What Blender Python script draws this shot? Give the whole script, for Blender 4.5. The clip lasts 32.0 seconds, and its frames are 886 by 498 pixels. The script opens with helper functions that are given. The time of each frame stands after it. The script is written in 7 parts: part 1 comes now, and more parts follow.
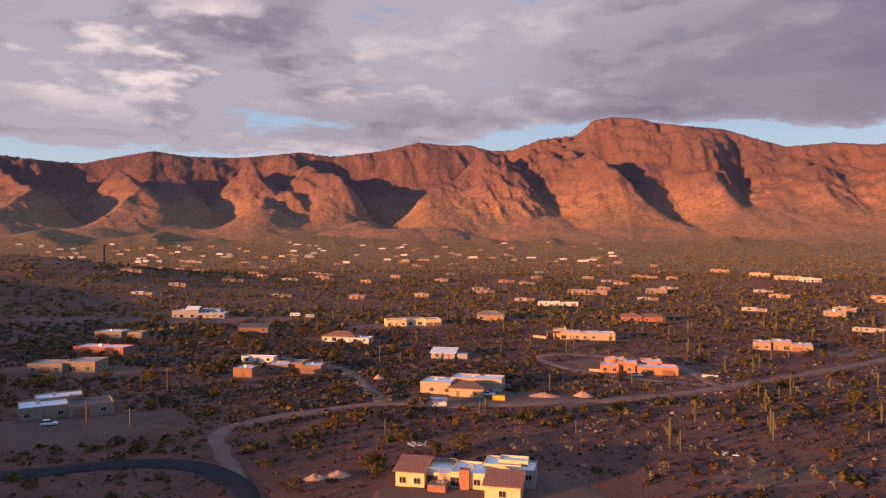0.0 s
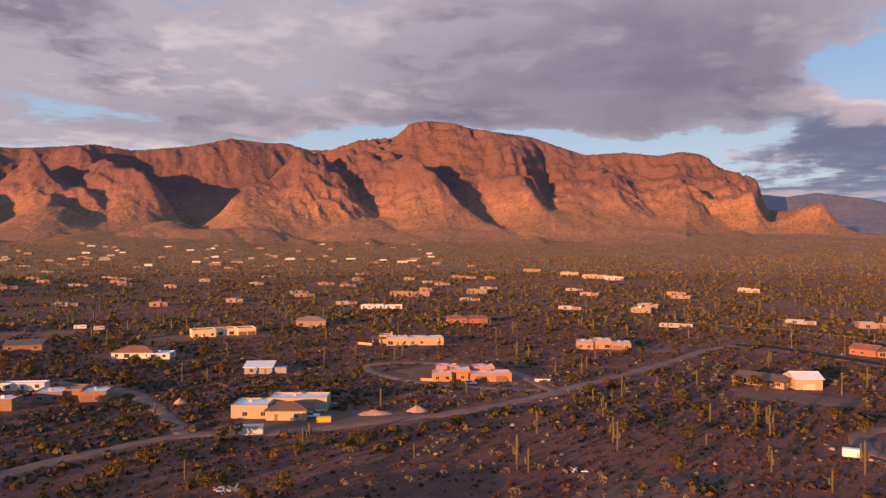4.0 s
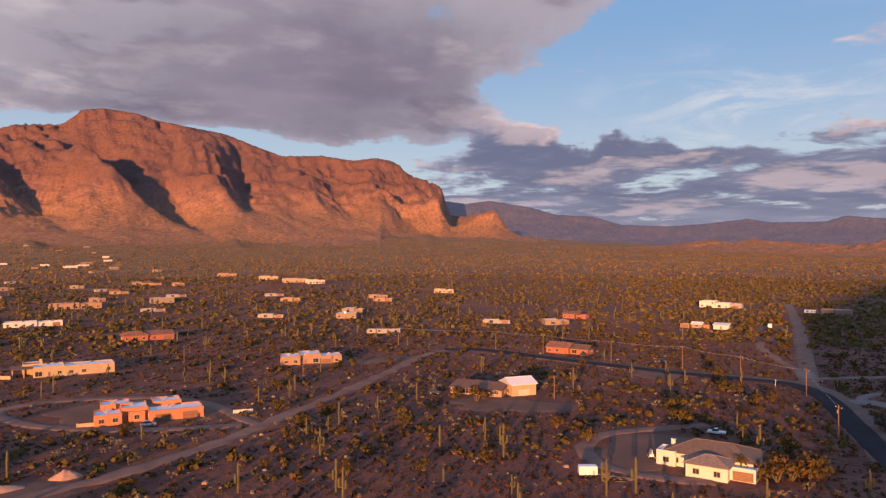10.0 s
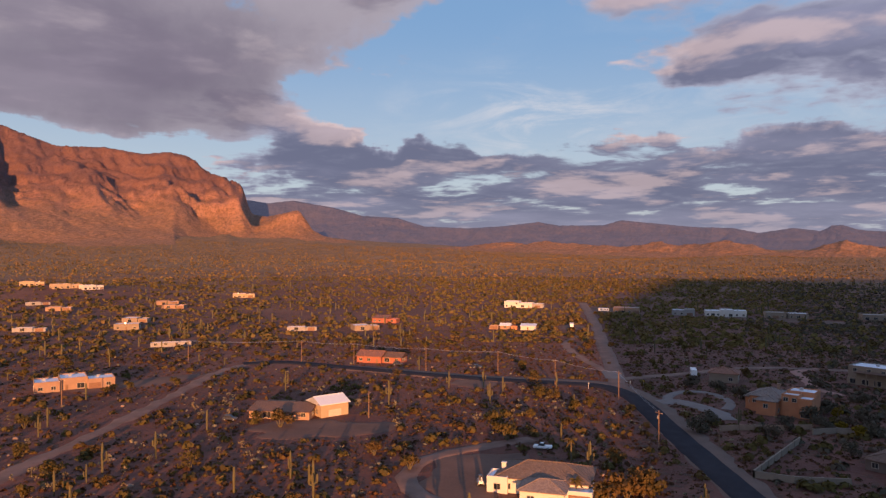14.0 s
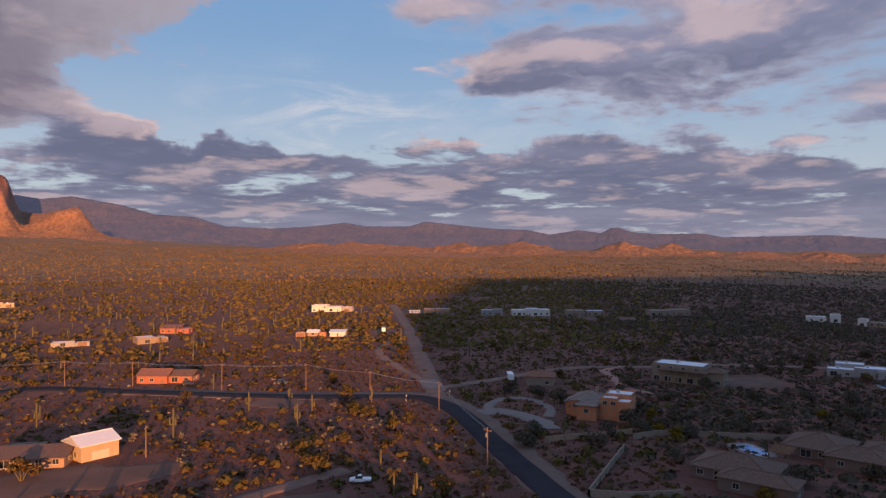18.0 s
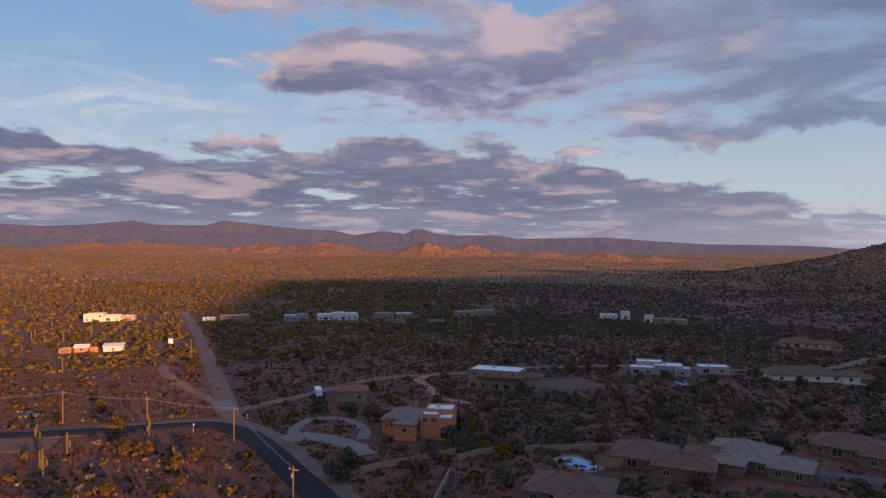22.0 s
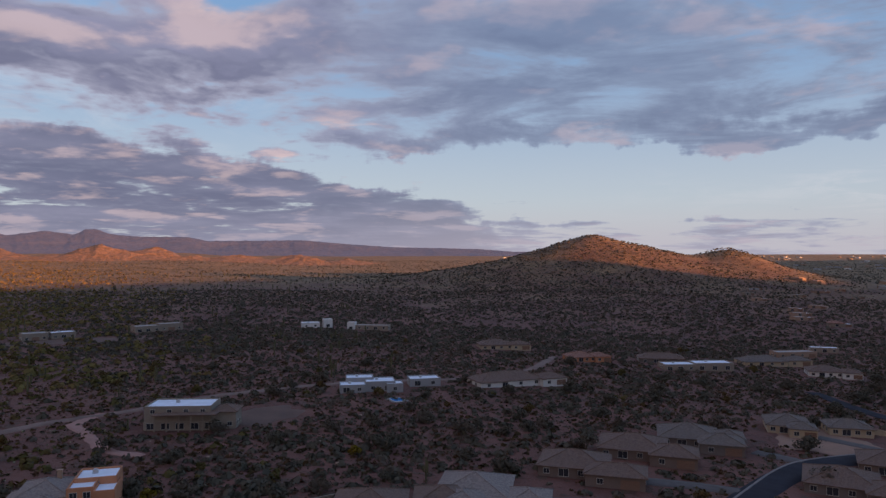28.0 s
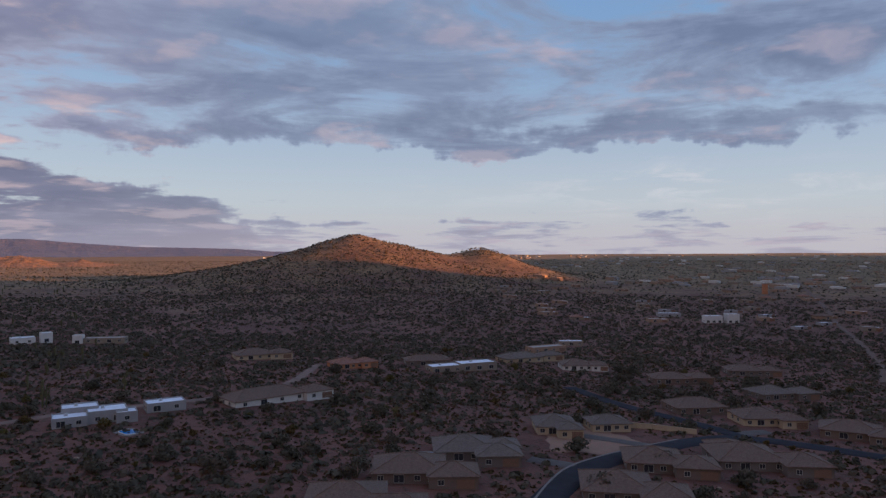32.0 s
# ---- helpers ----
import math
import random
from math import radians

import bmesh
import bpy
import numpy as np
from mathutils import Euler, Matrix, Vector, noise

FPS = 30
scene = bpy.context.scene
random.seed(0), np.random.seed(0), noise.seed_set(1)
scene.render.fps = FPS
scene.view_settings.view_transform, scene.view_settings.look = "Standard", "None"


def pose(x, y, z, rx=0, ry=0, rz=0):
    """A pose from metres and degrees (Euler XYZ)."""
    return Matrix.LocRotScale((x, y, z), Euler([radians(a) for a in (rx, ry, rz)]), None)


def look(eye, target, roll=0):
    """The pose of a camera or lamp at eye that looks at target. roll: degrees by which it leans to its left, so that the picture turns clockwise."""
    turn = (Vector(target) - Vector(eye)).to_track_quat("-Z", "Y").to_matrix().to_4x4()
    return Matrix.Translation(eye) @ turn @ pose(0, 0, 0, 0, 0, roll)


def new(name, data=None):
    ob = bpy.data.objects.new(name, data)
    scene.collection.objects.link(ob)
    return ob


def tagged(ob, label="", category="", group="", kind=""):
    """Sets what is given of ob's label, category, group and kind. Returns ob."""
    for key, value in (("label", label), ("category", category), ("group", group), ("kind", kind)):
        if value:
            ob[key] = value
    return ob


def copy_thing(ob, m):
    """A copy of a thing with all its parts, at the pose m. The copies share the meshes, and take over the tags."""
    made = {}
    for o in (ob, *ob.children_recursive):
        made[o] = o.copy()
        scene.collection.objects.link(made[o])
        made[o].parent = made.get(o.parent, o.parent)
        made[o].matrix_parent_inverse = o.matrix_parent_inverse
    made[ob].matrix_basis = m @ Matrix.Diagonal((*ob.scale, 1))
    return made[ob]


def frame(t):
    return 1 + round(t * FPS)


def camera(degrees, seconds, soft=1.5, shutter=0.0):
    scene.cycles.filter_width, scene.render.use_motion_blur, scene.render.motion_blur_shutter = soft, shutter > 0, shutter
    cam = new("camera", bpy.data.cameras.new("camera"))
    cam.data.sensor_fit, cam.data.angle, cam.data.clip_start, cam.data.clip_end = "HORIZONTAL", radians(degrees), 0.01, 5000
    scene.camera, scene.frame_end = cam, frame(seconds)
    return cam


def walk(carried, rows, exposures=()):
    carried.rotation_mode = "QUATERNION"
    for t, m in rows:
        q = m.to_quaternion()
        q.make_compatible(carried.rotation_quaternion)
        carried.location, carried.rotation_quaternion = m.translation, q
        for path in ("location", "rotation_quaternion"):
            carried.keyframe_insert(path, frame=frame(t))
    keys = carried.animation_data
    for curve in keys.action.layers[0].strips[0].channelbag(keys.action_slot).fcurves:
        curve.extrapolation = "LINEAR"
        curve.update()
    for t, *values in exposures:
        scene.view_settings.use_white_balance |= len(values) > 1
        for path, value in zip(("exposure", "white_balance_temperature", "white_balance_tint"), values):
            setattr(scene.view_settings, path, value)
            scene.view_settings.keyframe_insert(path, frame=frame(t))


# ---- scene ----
EXPOSURES = [(0.0, 1.02), (8.0, 0.98), (14.0, 0.86), (19.0, 0.80), (24.0, 0.87), (32.0, 0.88)]
cam = camera(64.92, 32.0, soft=1.35)
walk(cam, [
    (0.0, pose(-0.00, -0.00, 60.00, 89.652, -0.052, 0.000)),
    (1.0, pose(-0.32, 6.69, 59.95, 89.677, 0.004, -3.533)),
    (2.0, pose(-0.57, 13.48, 59.99, 89.698, 0.005, -7.162)),
    (3.0, pose(-0.33, 21.06, 59.85, 89.729, 0.018, -10.923)),
    (3.5, pose(-0.23, 24.97, 59.77, 89.734, 0.018, -12.884)),
    (5.5, pose(2.11, 39.48, 59.76, 89.795, 0.021, -20.828)),
    (6.0, pose(3.15, 43.10, 59.69, 89.813, 0.013, -22.773)),
    (7.0, pose(5.44, 50.15, 59.73, 89.807, 0.018, -26.578)),
    (8.0, pose(8.44, 57.05, 59.47, 89.857, 0.012, -30.770)),
    (9.0, pose(11.85, 63.43, 59.71, 89.878, 0.090, -35.194)),
    (10.0, pose(15.61, 69.77, 59.72, 89.923, 0.066, -39.440)),
    (11.0, pose(19.72, 75.72, 59.90, 89.948, 0.029, -43.413)),
    (12.0, pose(24.71, 81.47, 59.81, 89.961, 0.023, -47.454)),
    (13.0, pose(29.53, 86.53, 59.87, 90.000, 0.006, -51.574)),
    (14.0, pose(35.10, 91.41, 60.04, 89.992, 0.000, -55.379)),
    (14.5, pose(37.99, 93.80, 59.89, 90.018, -0.006, -57.255)),
    (16.5, pose(50.00, 101.61, 60.08, 90.051, 0.033, -65.046)),
    (17.0, pose(52.92, 103.24, 60.11, 90.051, 0.064, -67.006)),
    (18.0, pose(59.64, 106.59, 60.10, 90.044, 0.095, -71.197)),
    (19.0, pose(66.32, 109.59, 60.20, 90.029, 0.094, -75.244)),
    (20.0, pose(73.92, 111.87, 60.12, 90.027, 0.092, -79.186)),
    (21.0, pose(80.51, 113.58, 60.29, 90.025, 0.050, -83.415)),
    (22.0, pose(87.63, 114.86, 60.19, 90.081, -0.006, -87.189)),
    (23.0, pose(95.19, 115.91, 60.09, 90.114, -0.052, -91.081)),
    (24.0, pose(102.49, 116.15, 60.24, 90.145, -0.082, -94.898)),
    (25.0, pose(110.07, 115.92, 60.47, 90.167, -0.067, -98.888)),
    (25.5, pose(112.69, 115.36, 60.99, 90.173, -0.047, -101.025)),
    (27.5, pose(126.52, 113.29, 61.42, 90.278, -0.041, -109.840)),
    (28.0, pose(129.02, 112.67, 61.58, 90.298, -0.025, -111.897)),
    (29.0, pose(135.27, 109.95, 61.67, 90.304, 0.016, -116.317)),
    (30.0, pose(142.46, 106.37, 61.60, 90.302, 0.028, -121.426)),
    (31.0, pose(148.56, 103.15, 61.69, 90.285, 0.071, -126.525)),
    (32.0, pose(154.44, 99.38, 61.76, 90.264, 0.107, -131.362)),
], exposures=EXPOSURES)

# ---- light: a low sun behind and to the left of the first view, under broken cloud ----
SUN_YAW, SUN_EL = 125.0, 6.0          # degrees; yaw counts to the left of +y
sun_dir = Vector((-math.sin(radians(SUN_YAW)) * math.cos(radians(SUN_EL)), math.cos(radians(SUN_YAW)) * math.cos(radians(SUN_EL)), math.sin(radians(SUN_EL))))
sun = new("sun", bpy.data.lights.new("sun", "SUN"))
sun.data.energy, sun.data.angle, sun.data.color = 5.0, radians(0.6), (1.0, 0.425, 0.155)
sun.matrix_world = look(sun_dir * 100, (0, 0, 0))

world = bpy.data.worlds.new("sky")
scene.world = world
world.use_nodes = True


class Net:
    """Shorthand for building a node tree."""

    def __init__(self, tree):
        self.tree = tree

    def add(self, node, ins=None, **props):
        n = self.tree.nodes.new(node)
        for k, v in props.items():
            if k == "op":
                n.operation = v
            elif k == "blend":
                n.blend_type = v
            elif k == "kind":
                n.data_type = v
            elif k == "dims":
                n.noise_dimensions = v
            elif k == "feature":
                n.feature = v
        for k, v in (ins or {}).items():
            self.put(n.inputs[k], v)
        return n

    def put(self, socket, v):
        if isinstance(v, bpy.types.NodeSocket):
            self.tree.links.new(v, socket)
        else:
            socket.default_value = v

    def math(self, op, a, b=0.0, c=0.0):
        return self.add("ShaderNodeMath", {0: a, 1: b, 2: c}, op=op).outputs[0]

    def vec(self, op, a, b=(0, 0, 0)):
        return self.add("ShaderNodeVectorMath", {0: a, 1: b}, op=op).outputs[0]

    def mix(self, f, a, b, blend="MIX"):
        n = self.add("ShaderNodeMix", kind="RGBA", blend=blend)
        self.put(n.inputs[0], f)
        self.put(n.inputs[6], a)
        self.put(n.inputs[7], b)
        return n.outputs[2]

    def noise(self, v, scale, detail=4.0, rough=0.55, warp=0.0):
        n = self.add("ShaderNodeTexNoise", {"Scale": scale, "Detail": detail, "Roughness": rough, "Distortion": warp})
        if v is not None:
            self.put(n.inputs["Vector"], v)
        return n.outputs[0]

    def span(self, v, a, b, c=0.0, d=1.0):
        n = self.add("ShaderNodeMapRange", {"Value": v, "From Min": a, "From Max": b, "To Min": c, "To Max": d})
        n.interpolation_type = "SMOOTHSTEP"
        return n.outputs[0]


def rgb(r, g, b):
    return (r, g, b, 1.0)


def build_sky(tree):
    """Blue sky under broken cloud: a heavy deck over the mountains, heaps and a long bank beyond, thin sheets over the plain."""
    tree.nodes.clear()
    n = Net(tree)
    d = n.add("ShaderNodeTexCoord").outputs["Generated"]
    x, y, z = n.add("ShaderNodeSeparateXYZ", {0: d}).outputs
    up = n.math("MAXIMUM", z, 0.0)
    nish = n.add("ShaderNodeTexSky")
    nish.sky_type, nish.sun_disc = "NISHITA", False
    nish.sun_elevation, nish.sun_rotation = radians(SUN_EL), radians(-SUN_YAW)
    nish.air_density, nish.dust_density, nish.ozone_density = 1.0, 0.6, 1.4
    clear = n.mix(1.0, nish.outputs[0], rgb(0.10, 0.115, 0.135), "MULTIPLY")
    blue = n.mix(n.span(up, 0.0, 0.34), rgb(0.60, 0.64, 0.71), rgb(0.23, 0.40, 0.68))
    dome = n.span(up, 0.36, 0.62)
    blue = n.mix(dome, blue, rgb(0.24, 0.43, 0.84))
    clear = n.mix(0.8, clear, blue)

    def layer(lift, k):
        """The cloud layer seen from below: cells shrink and flatten towards the horizon."""
        zz = n.math("ADD", up, lift)
        w = n.math("DIVIDE", 1.0, n.math("ADD", zz, 0.10))
        return n.add("ShaderNodeCombineXYZ", {0: n.math("MULTIPLY", x, w), 1: n.math("MULTIPLY", y, w), 2: n.math("MULTIPLY", zz, k)}).outputs[0]

    def heaps(p):
        """Billowing cloud: broad swells broken into rounded heads."""
        a = n.noise(p, 1.25, 9.0, 0.56, 0.35)
        v = n.add("ShaderNodeTexVoronoi", {"Vector": n.vec("ADD", p, n.vec("MULTIPLY", n.add("ShaderNodeTexNoise", {"Vector": p, "Scale": 3.0, "Detail": 4.0}).outputs["Color"], (0.35, 0.35, 0.35))), "Scale": 2.4, "Detail": 3.0, "Roughness": 0.6}, feature="SMOOTH_F1")
        return n.math("ADD", n.math("MULTIPLY", a, 0.78), n.math("MULTIPLY", n.math("SUBTRACT", 1.0, v.outputs["Distance"]), 0.22))

    right = n.math("MULTIPLY", n.math("ARCTAN2", x, y), 57.2958)
    high = n.math("MULTIPLY", n.math("ARCSINE", z), 57.2958)
    p0 = layer(0.0, 1.5)
    s0 = heaps(p0)
    s1 = heaps(n.vec("ADD", layer(0.035, 1.5), (sun_dir.x * 0.10, sun_dir.y * 0.10, 0.0)))
    sheets = n.noise(n.vec("MULTIPLY", layer(0.0, 1.0), (1.0, 1.0, 9.0)), 1.1, 8.0, 0.6, 0.6)
    broad = n.noise(p0, 0.8, 3.0, 0.5)
    fine = n.noise(p0, 5.0, 6.0, 0.62)
    wob_a = n.math("MULTIPLY", n.math("SUBTRACT", n.noise(d, 7.0, 5.0, 0.6), 0.5), 16.0)
    wob_e = n.math("MULTIPLY", n.math("SUBTRACT", n.noise(n.vec("ADD", d, (3.0, 1.0, 2.0)), 9.0, 5.0, 0.6), 0.5), 6.0)
    ra, he = n.math("ADD", right, wob_a), n.math("ADD", high, wob_e)

    def blob(a, e, wa, we, amount):
        u = n.math("DIVIDE", n.math("SUBTRACT", ra, a), wa)
        v = n.math("DIVIDE", n.math("SUBTRACT", he, e), we)
        q = n.math("ADD", n.math("MULTIPLY", u, u), n.math("MULTIPLY", v, v))
        return n.math("MULTIPLY", n.math("EXPONENT", n.math("MULTIPLY", q, -1.0)), amount)

    def total(items):
        out = items[0]
        for q in items[1:]:
            out = n.math("ADD", out, q)
        return out

    west = n.span(right, 92.0, 122.0)
    # the deck: its level base, and its ragged edge leaning out over the gap
    floor_ = n.math("ADD", n.span(right, -8.0, 11.0, 6.6, 9.2), n.span(right, 14.0, 38.0, 0.0, -1.5))
    edge = n.math("ADD", n.math("MULTIPLY", n.math("SUBTRACT", high, 8.0), 1.5), 37.0)
    deck = n.math("MULTIPLY", n.span(n.math("SUBTRACT", n.math("ADD", high, n.math("MULTIPLY", wob_e, 0.4)), floor_), -0.3, 1.3), n.span(n.math("SUBTRACT", edge, ra), -3.0, 4.0))
    deck = n.math("MULTIPLY", deck, n.span(right, -120.0, -60.0))
    under = n.math("MULTIPLY", n.math("SUBTRACT", 1.0, deck), n.math("MULTIPLY", n.span(right, 39.0, 35.0), n.span(high, 10.5, 8.5)))
    bank = n.math("MULTIPLY", n.math("MULTIPLY", n.span(ra, 36.0, 44.0), n.span(ra, 122.0, 108.0)), n.span(n.math("ADD", he, n.span(right, 85.0, 120.0, 0.0, 4.0)), 9.5, 7.5))
    band = n.math("MULTIPLY", n.math("MULTIPLY", west, n.span(he, 2.0, 3.5)), n.span(he, 8.6, 7.2))
    bias = total([
        n.math("MULTIPLY", deck, 0.24), n.math("MULTIPLY", under, -0.12), n.math("MULTIPLY", bank, 0.20), n.math("MULTIPLY", band, -0.20),
        n.math("MULTIPLY", n.math("MULTIPLY", west, n.span(high, 8.6, 10.5)), 0.045), n.math("MULTIPLY", dome, -0.15),
        blob(-30, 20.5, 7, 2.2, -0.42), blob(61, 12.0, 8, 3.2, -0.20), blob(51, 11.5, 4, 2.0, -0.12), blob(64, 17.0, 3, 3.0, -0.15), blob(50.5, 7.4, 3.2, 2.0, 0.16), blob(43, 10.5, 4.5, 3.0, 0.13),
        blob(54, 14.2, 4.5, 2.2, 0.15), blob(58.5, 16.8, 3.0, 1.6, 0.13), blob(73, 18.5, 7, 2.6, 0.10), blob(75, 12.6, 3.2, 1.5, 0.12), blob(92, 12.0, 12, 3.2, 0.11), blob(100, 18.5, 14, 3.5, 0.09), blob(84, 15.0, 10, 5.0, 0.10), blob(112, 14.0, 14, 4.0, 0.05),
        blob(118, 9.0, 26, 0.9, 0.11), blob(148, 9.2, 14, 1.0, 0.12), blob(156, 15.5, 6, 3.0, 0.12), blob(118, 3.4, 14, 2.4, 0.10),
    ])
    s_mix = n.math("ADD", n.math("MULTIPLY", s0, n.math("SUBTRACT", 1.0, n.math("MULTIPLY", west, 0.6))), n.math("MULTIPLY", sheets, n.math("MULTIPLY", west, 0.6)))
    dens = n.math("ADD", n.math("ADD", s_mix, bias), 0.062)
    cover = n.span(dens, 0.495, 0.595)
    thick = n.span(n.math("SUBTRACT", dens, n.math("MULTIPLY", deck, 0.14)), 0.53, 0.68)
    rise = n.math("ADD", n.math("SUBTRACT", s0, s1), n.math("MULTIPLY", n.math("SUBTRACT", fine, 0.5), 0.10))
    lit = n.math("MULTIPLY", n.span(rise, 0.02, 0.20), n.math("SUBTRACT", 1.0, n.math("MULTIPLY", thick, 0.45)))
    dim = n.span(rise, 0.0, -0.09)
    warm = total([blob(-24, 14.0, 10, 4.0, 1.6), blob(50.5, 8.2, 2.6, 1.6, 0.9), blob(43.5, 11.5, 3.0, 2.0, 0.5), blob(59, 17.0, 2.5, 1.3, 0.6), blob(72, 19.0, 6, 1.6, 0.5), blob(156, 15.5, 4, 3.0, 0.5), blob(-5, 12.5, 9, 2.5, 0.6), blob(-12, 16.0, 8, 1.8, 0.6), blob(3, 17.5, 7, 2.0, 0.5), blob(12, 11.5, 7, 1.2, 0.5)])
    warm = n.math("MULTIPLY", n.math("MINIMUM", warm, 1.0), n.span(n.math("ADD", rise, n.math("MULTIPLY", broad, 0.10)), 0.02, 0.17))
    lit = n.math("MAXIMUM", n.math("MULTIPLY", lit, n.math("SUBTRACT", n.math("SUBTRACT", n.math("SUBTRACT", 0.88, n.math("MULTIPLY", deck, 0.38)), n.math("MULTIPLY", west, 0.25)), n.math("MULTIPLY", bank, 0.12))), warm)
    tone = n.span(n.math("ADD", n.math("MULTIPLY", broad, 0.6), n.math("MULTIPLY", s0, 0.4)), 0.40, 0.60)
    dark_ = n.mix(deck, n.mix(west, rgb(0.165, 0.170, 0.265), rgb(0.145, 0.175, 0.285)), rgb(0.195, 0.165, 0.225))
    pale_ = n.mix(deck, n.mix(west, rgb(0.285, 0.285, 0.415), rgb(0.190, 0.230, 0.355)), rgb(0.395, 0.335, 0.395))
    body = n.mix(tone, dark_, pale_)
    body = n.mix(n.math("MULTIPLY", dim, 0.55), body, dark_)
    thin = n.mix(deck, n.mix(west, rgb(0.39, 0.39, 0.51), rgb(0.265, 0.325, 0.465)), rgb(0.42, 0.37, 0.425))
    shade = n.mix(thick, thin, body)
    shade = n.mix(n.math("MULTIPLY", bank, 0.7), shade, n.mix(tone, rgb(0.140, 0.150, 0.240), rgb(0.235, 0.235, 0.340)))
    glow = n.mix(west, n.mix(deck, rgb(0.82, 0.60, 0.57), rgb(0.80, 0.66, 0.66)), rgb(0.60, 0.48, 0.53))
    # the darkest belly of the deck hangs above the right shoulder of the mountains
    belly = n.math("MINIMUM", total([blob(27, 12.5, 14, 5.0, 0.85), blob(38, 16, 8, 4.0, 0.5), blob(5, 9.6, 16, 1.6, 0.55)]), 0.9)
    shade = n.mix(n.math("MULTIPLY", belly, deck), shade, n.mix(tone, rgb(0.165, 0.135, 0.190), rgb(0.270, 0.225, 0.290)))
    lit = n.math("MULTIPLY", lit, n.math("SUBTRACT", 1.0, n.math("MULTIPLY", belly, 0.75)))
    cloud = n.mix(lit, shade, glow)
    veil = n.math("MULTIPLY", n.span(n.noise(n.vec("MULTIPLY", p0, (1.0, 1.0, 3.0)), 1.6, 7.0, 0.65, 0.8), 0.42, 0.66), total([blob(63, 11.0, 8, 2.6, 0.75), blob(85, 13.0, 14, 5.0, 0.35), blob(150, 4.5, 14, 1.5, 0.5)]))
    clear = n.mix(n.math("MINIMUM", veil, 0.85), clear, rgb(0.72, 0.70, 0.74))
    sky = n.mix(n.math("MULTIPLY", cover, n.math("SUBTRACT", 0.97, n.math("MULTIPLY", west, 0.12))), clear, cloud)
    # haze along the horizon
    sky = n.mix(n.span(up, 0.0, 0.085, 0.55, 0.0), sky, n.mix(west, rgb(0.34, 0.33, 0.43), rgb(0.50, 0.44, 0.51)))
    out = n.add("ShaderNodeOutputWorld")
    bg = n.add("ShaderNodeBackground", {"Color": sky, "Strength": 0.55})
    tree.links.new(bg.outputs[0], out.inputs[0])


build_sky(world.node_tree)

# ---- materials ----
MATS = {}


def material(name, build):
    if name not in MATS:
        m = bpy.data.materials.new(name)
        m.use_nodes = True
        m.node_tree.nodes.clear()
        n = Net(m.node_tree)
        out = n.add("ShaderNodeOutputMaterial")
        bsdf = n.add("ShaderNodeBsdfPrincipled")
        m.node_tree.links.new(bsdf.outputs[0], out.inputs[0])
        build(n, bsdf)
        MATS[name] = m
    return MATS[name]


def place(n):
    return n.add("ShaderNodeNewGeometry").outputs["Position"]


def local(n):
    return n.add("ShaderNodeTexCoord").outputs["Object"]


def relief(n, bsdf, height, strength, distance):
    b = n.add("ShaderNodeBump", {"Height": height, "Strength": strength, "Distance": distance})
    n.put(bsdf.inputs["Normal"], b.outputs[0])


def plain(name, col, rough=0.8, var=0.18, scale=1.2, metal=0.0, bump=0.02, fine=9.0):
    """Painted or bare surface with blotches, grain and some relief."""

    def build(n, b):
        v = local(n)
        big, small = n.noise(v, scale, 3.0), n.noise(v, fine, 4.0, 0.65)
        f = n.math("ADD", n.math("MULTIPLY", big, 0.65), n.math("MULTIPLY", small, 0.35))
        f = n.span(f, 0.3, 0.7)
        lo, hi = tuple(c * (1 - var) for c in col), tuple(min(1.0, c * (1 + var)) for c in col)
        n.put(b.inputs["Base Color"], n.mix(f, rgb(*lo), rgb(*hi)))
        n.put(b.inputs["Roughness"], rough)
        n.put(b.inputs["Metallic"], metal)
        relief(n, b, small, 0.5, bump)

    return material(name, build)


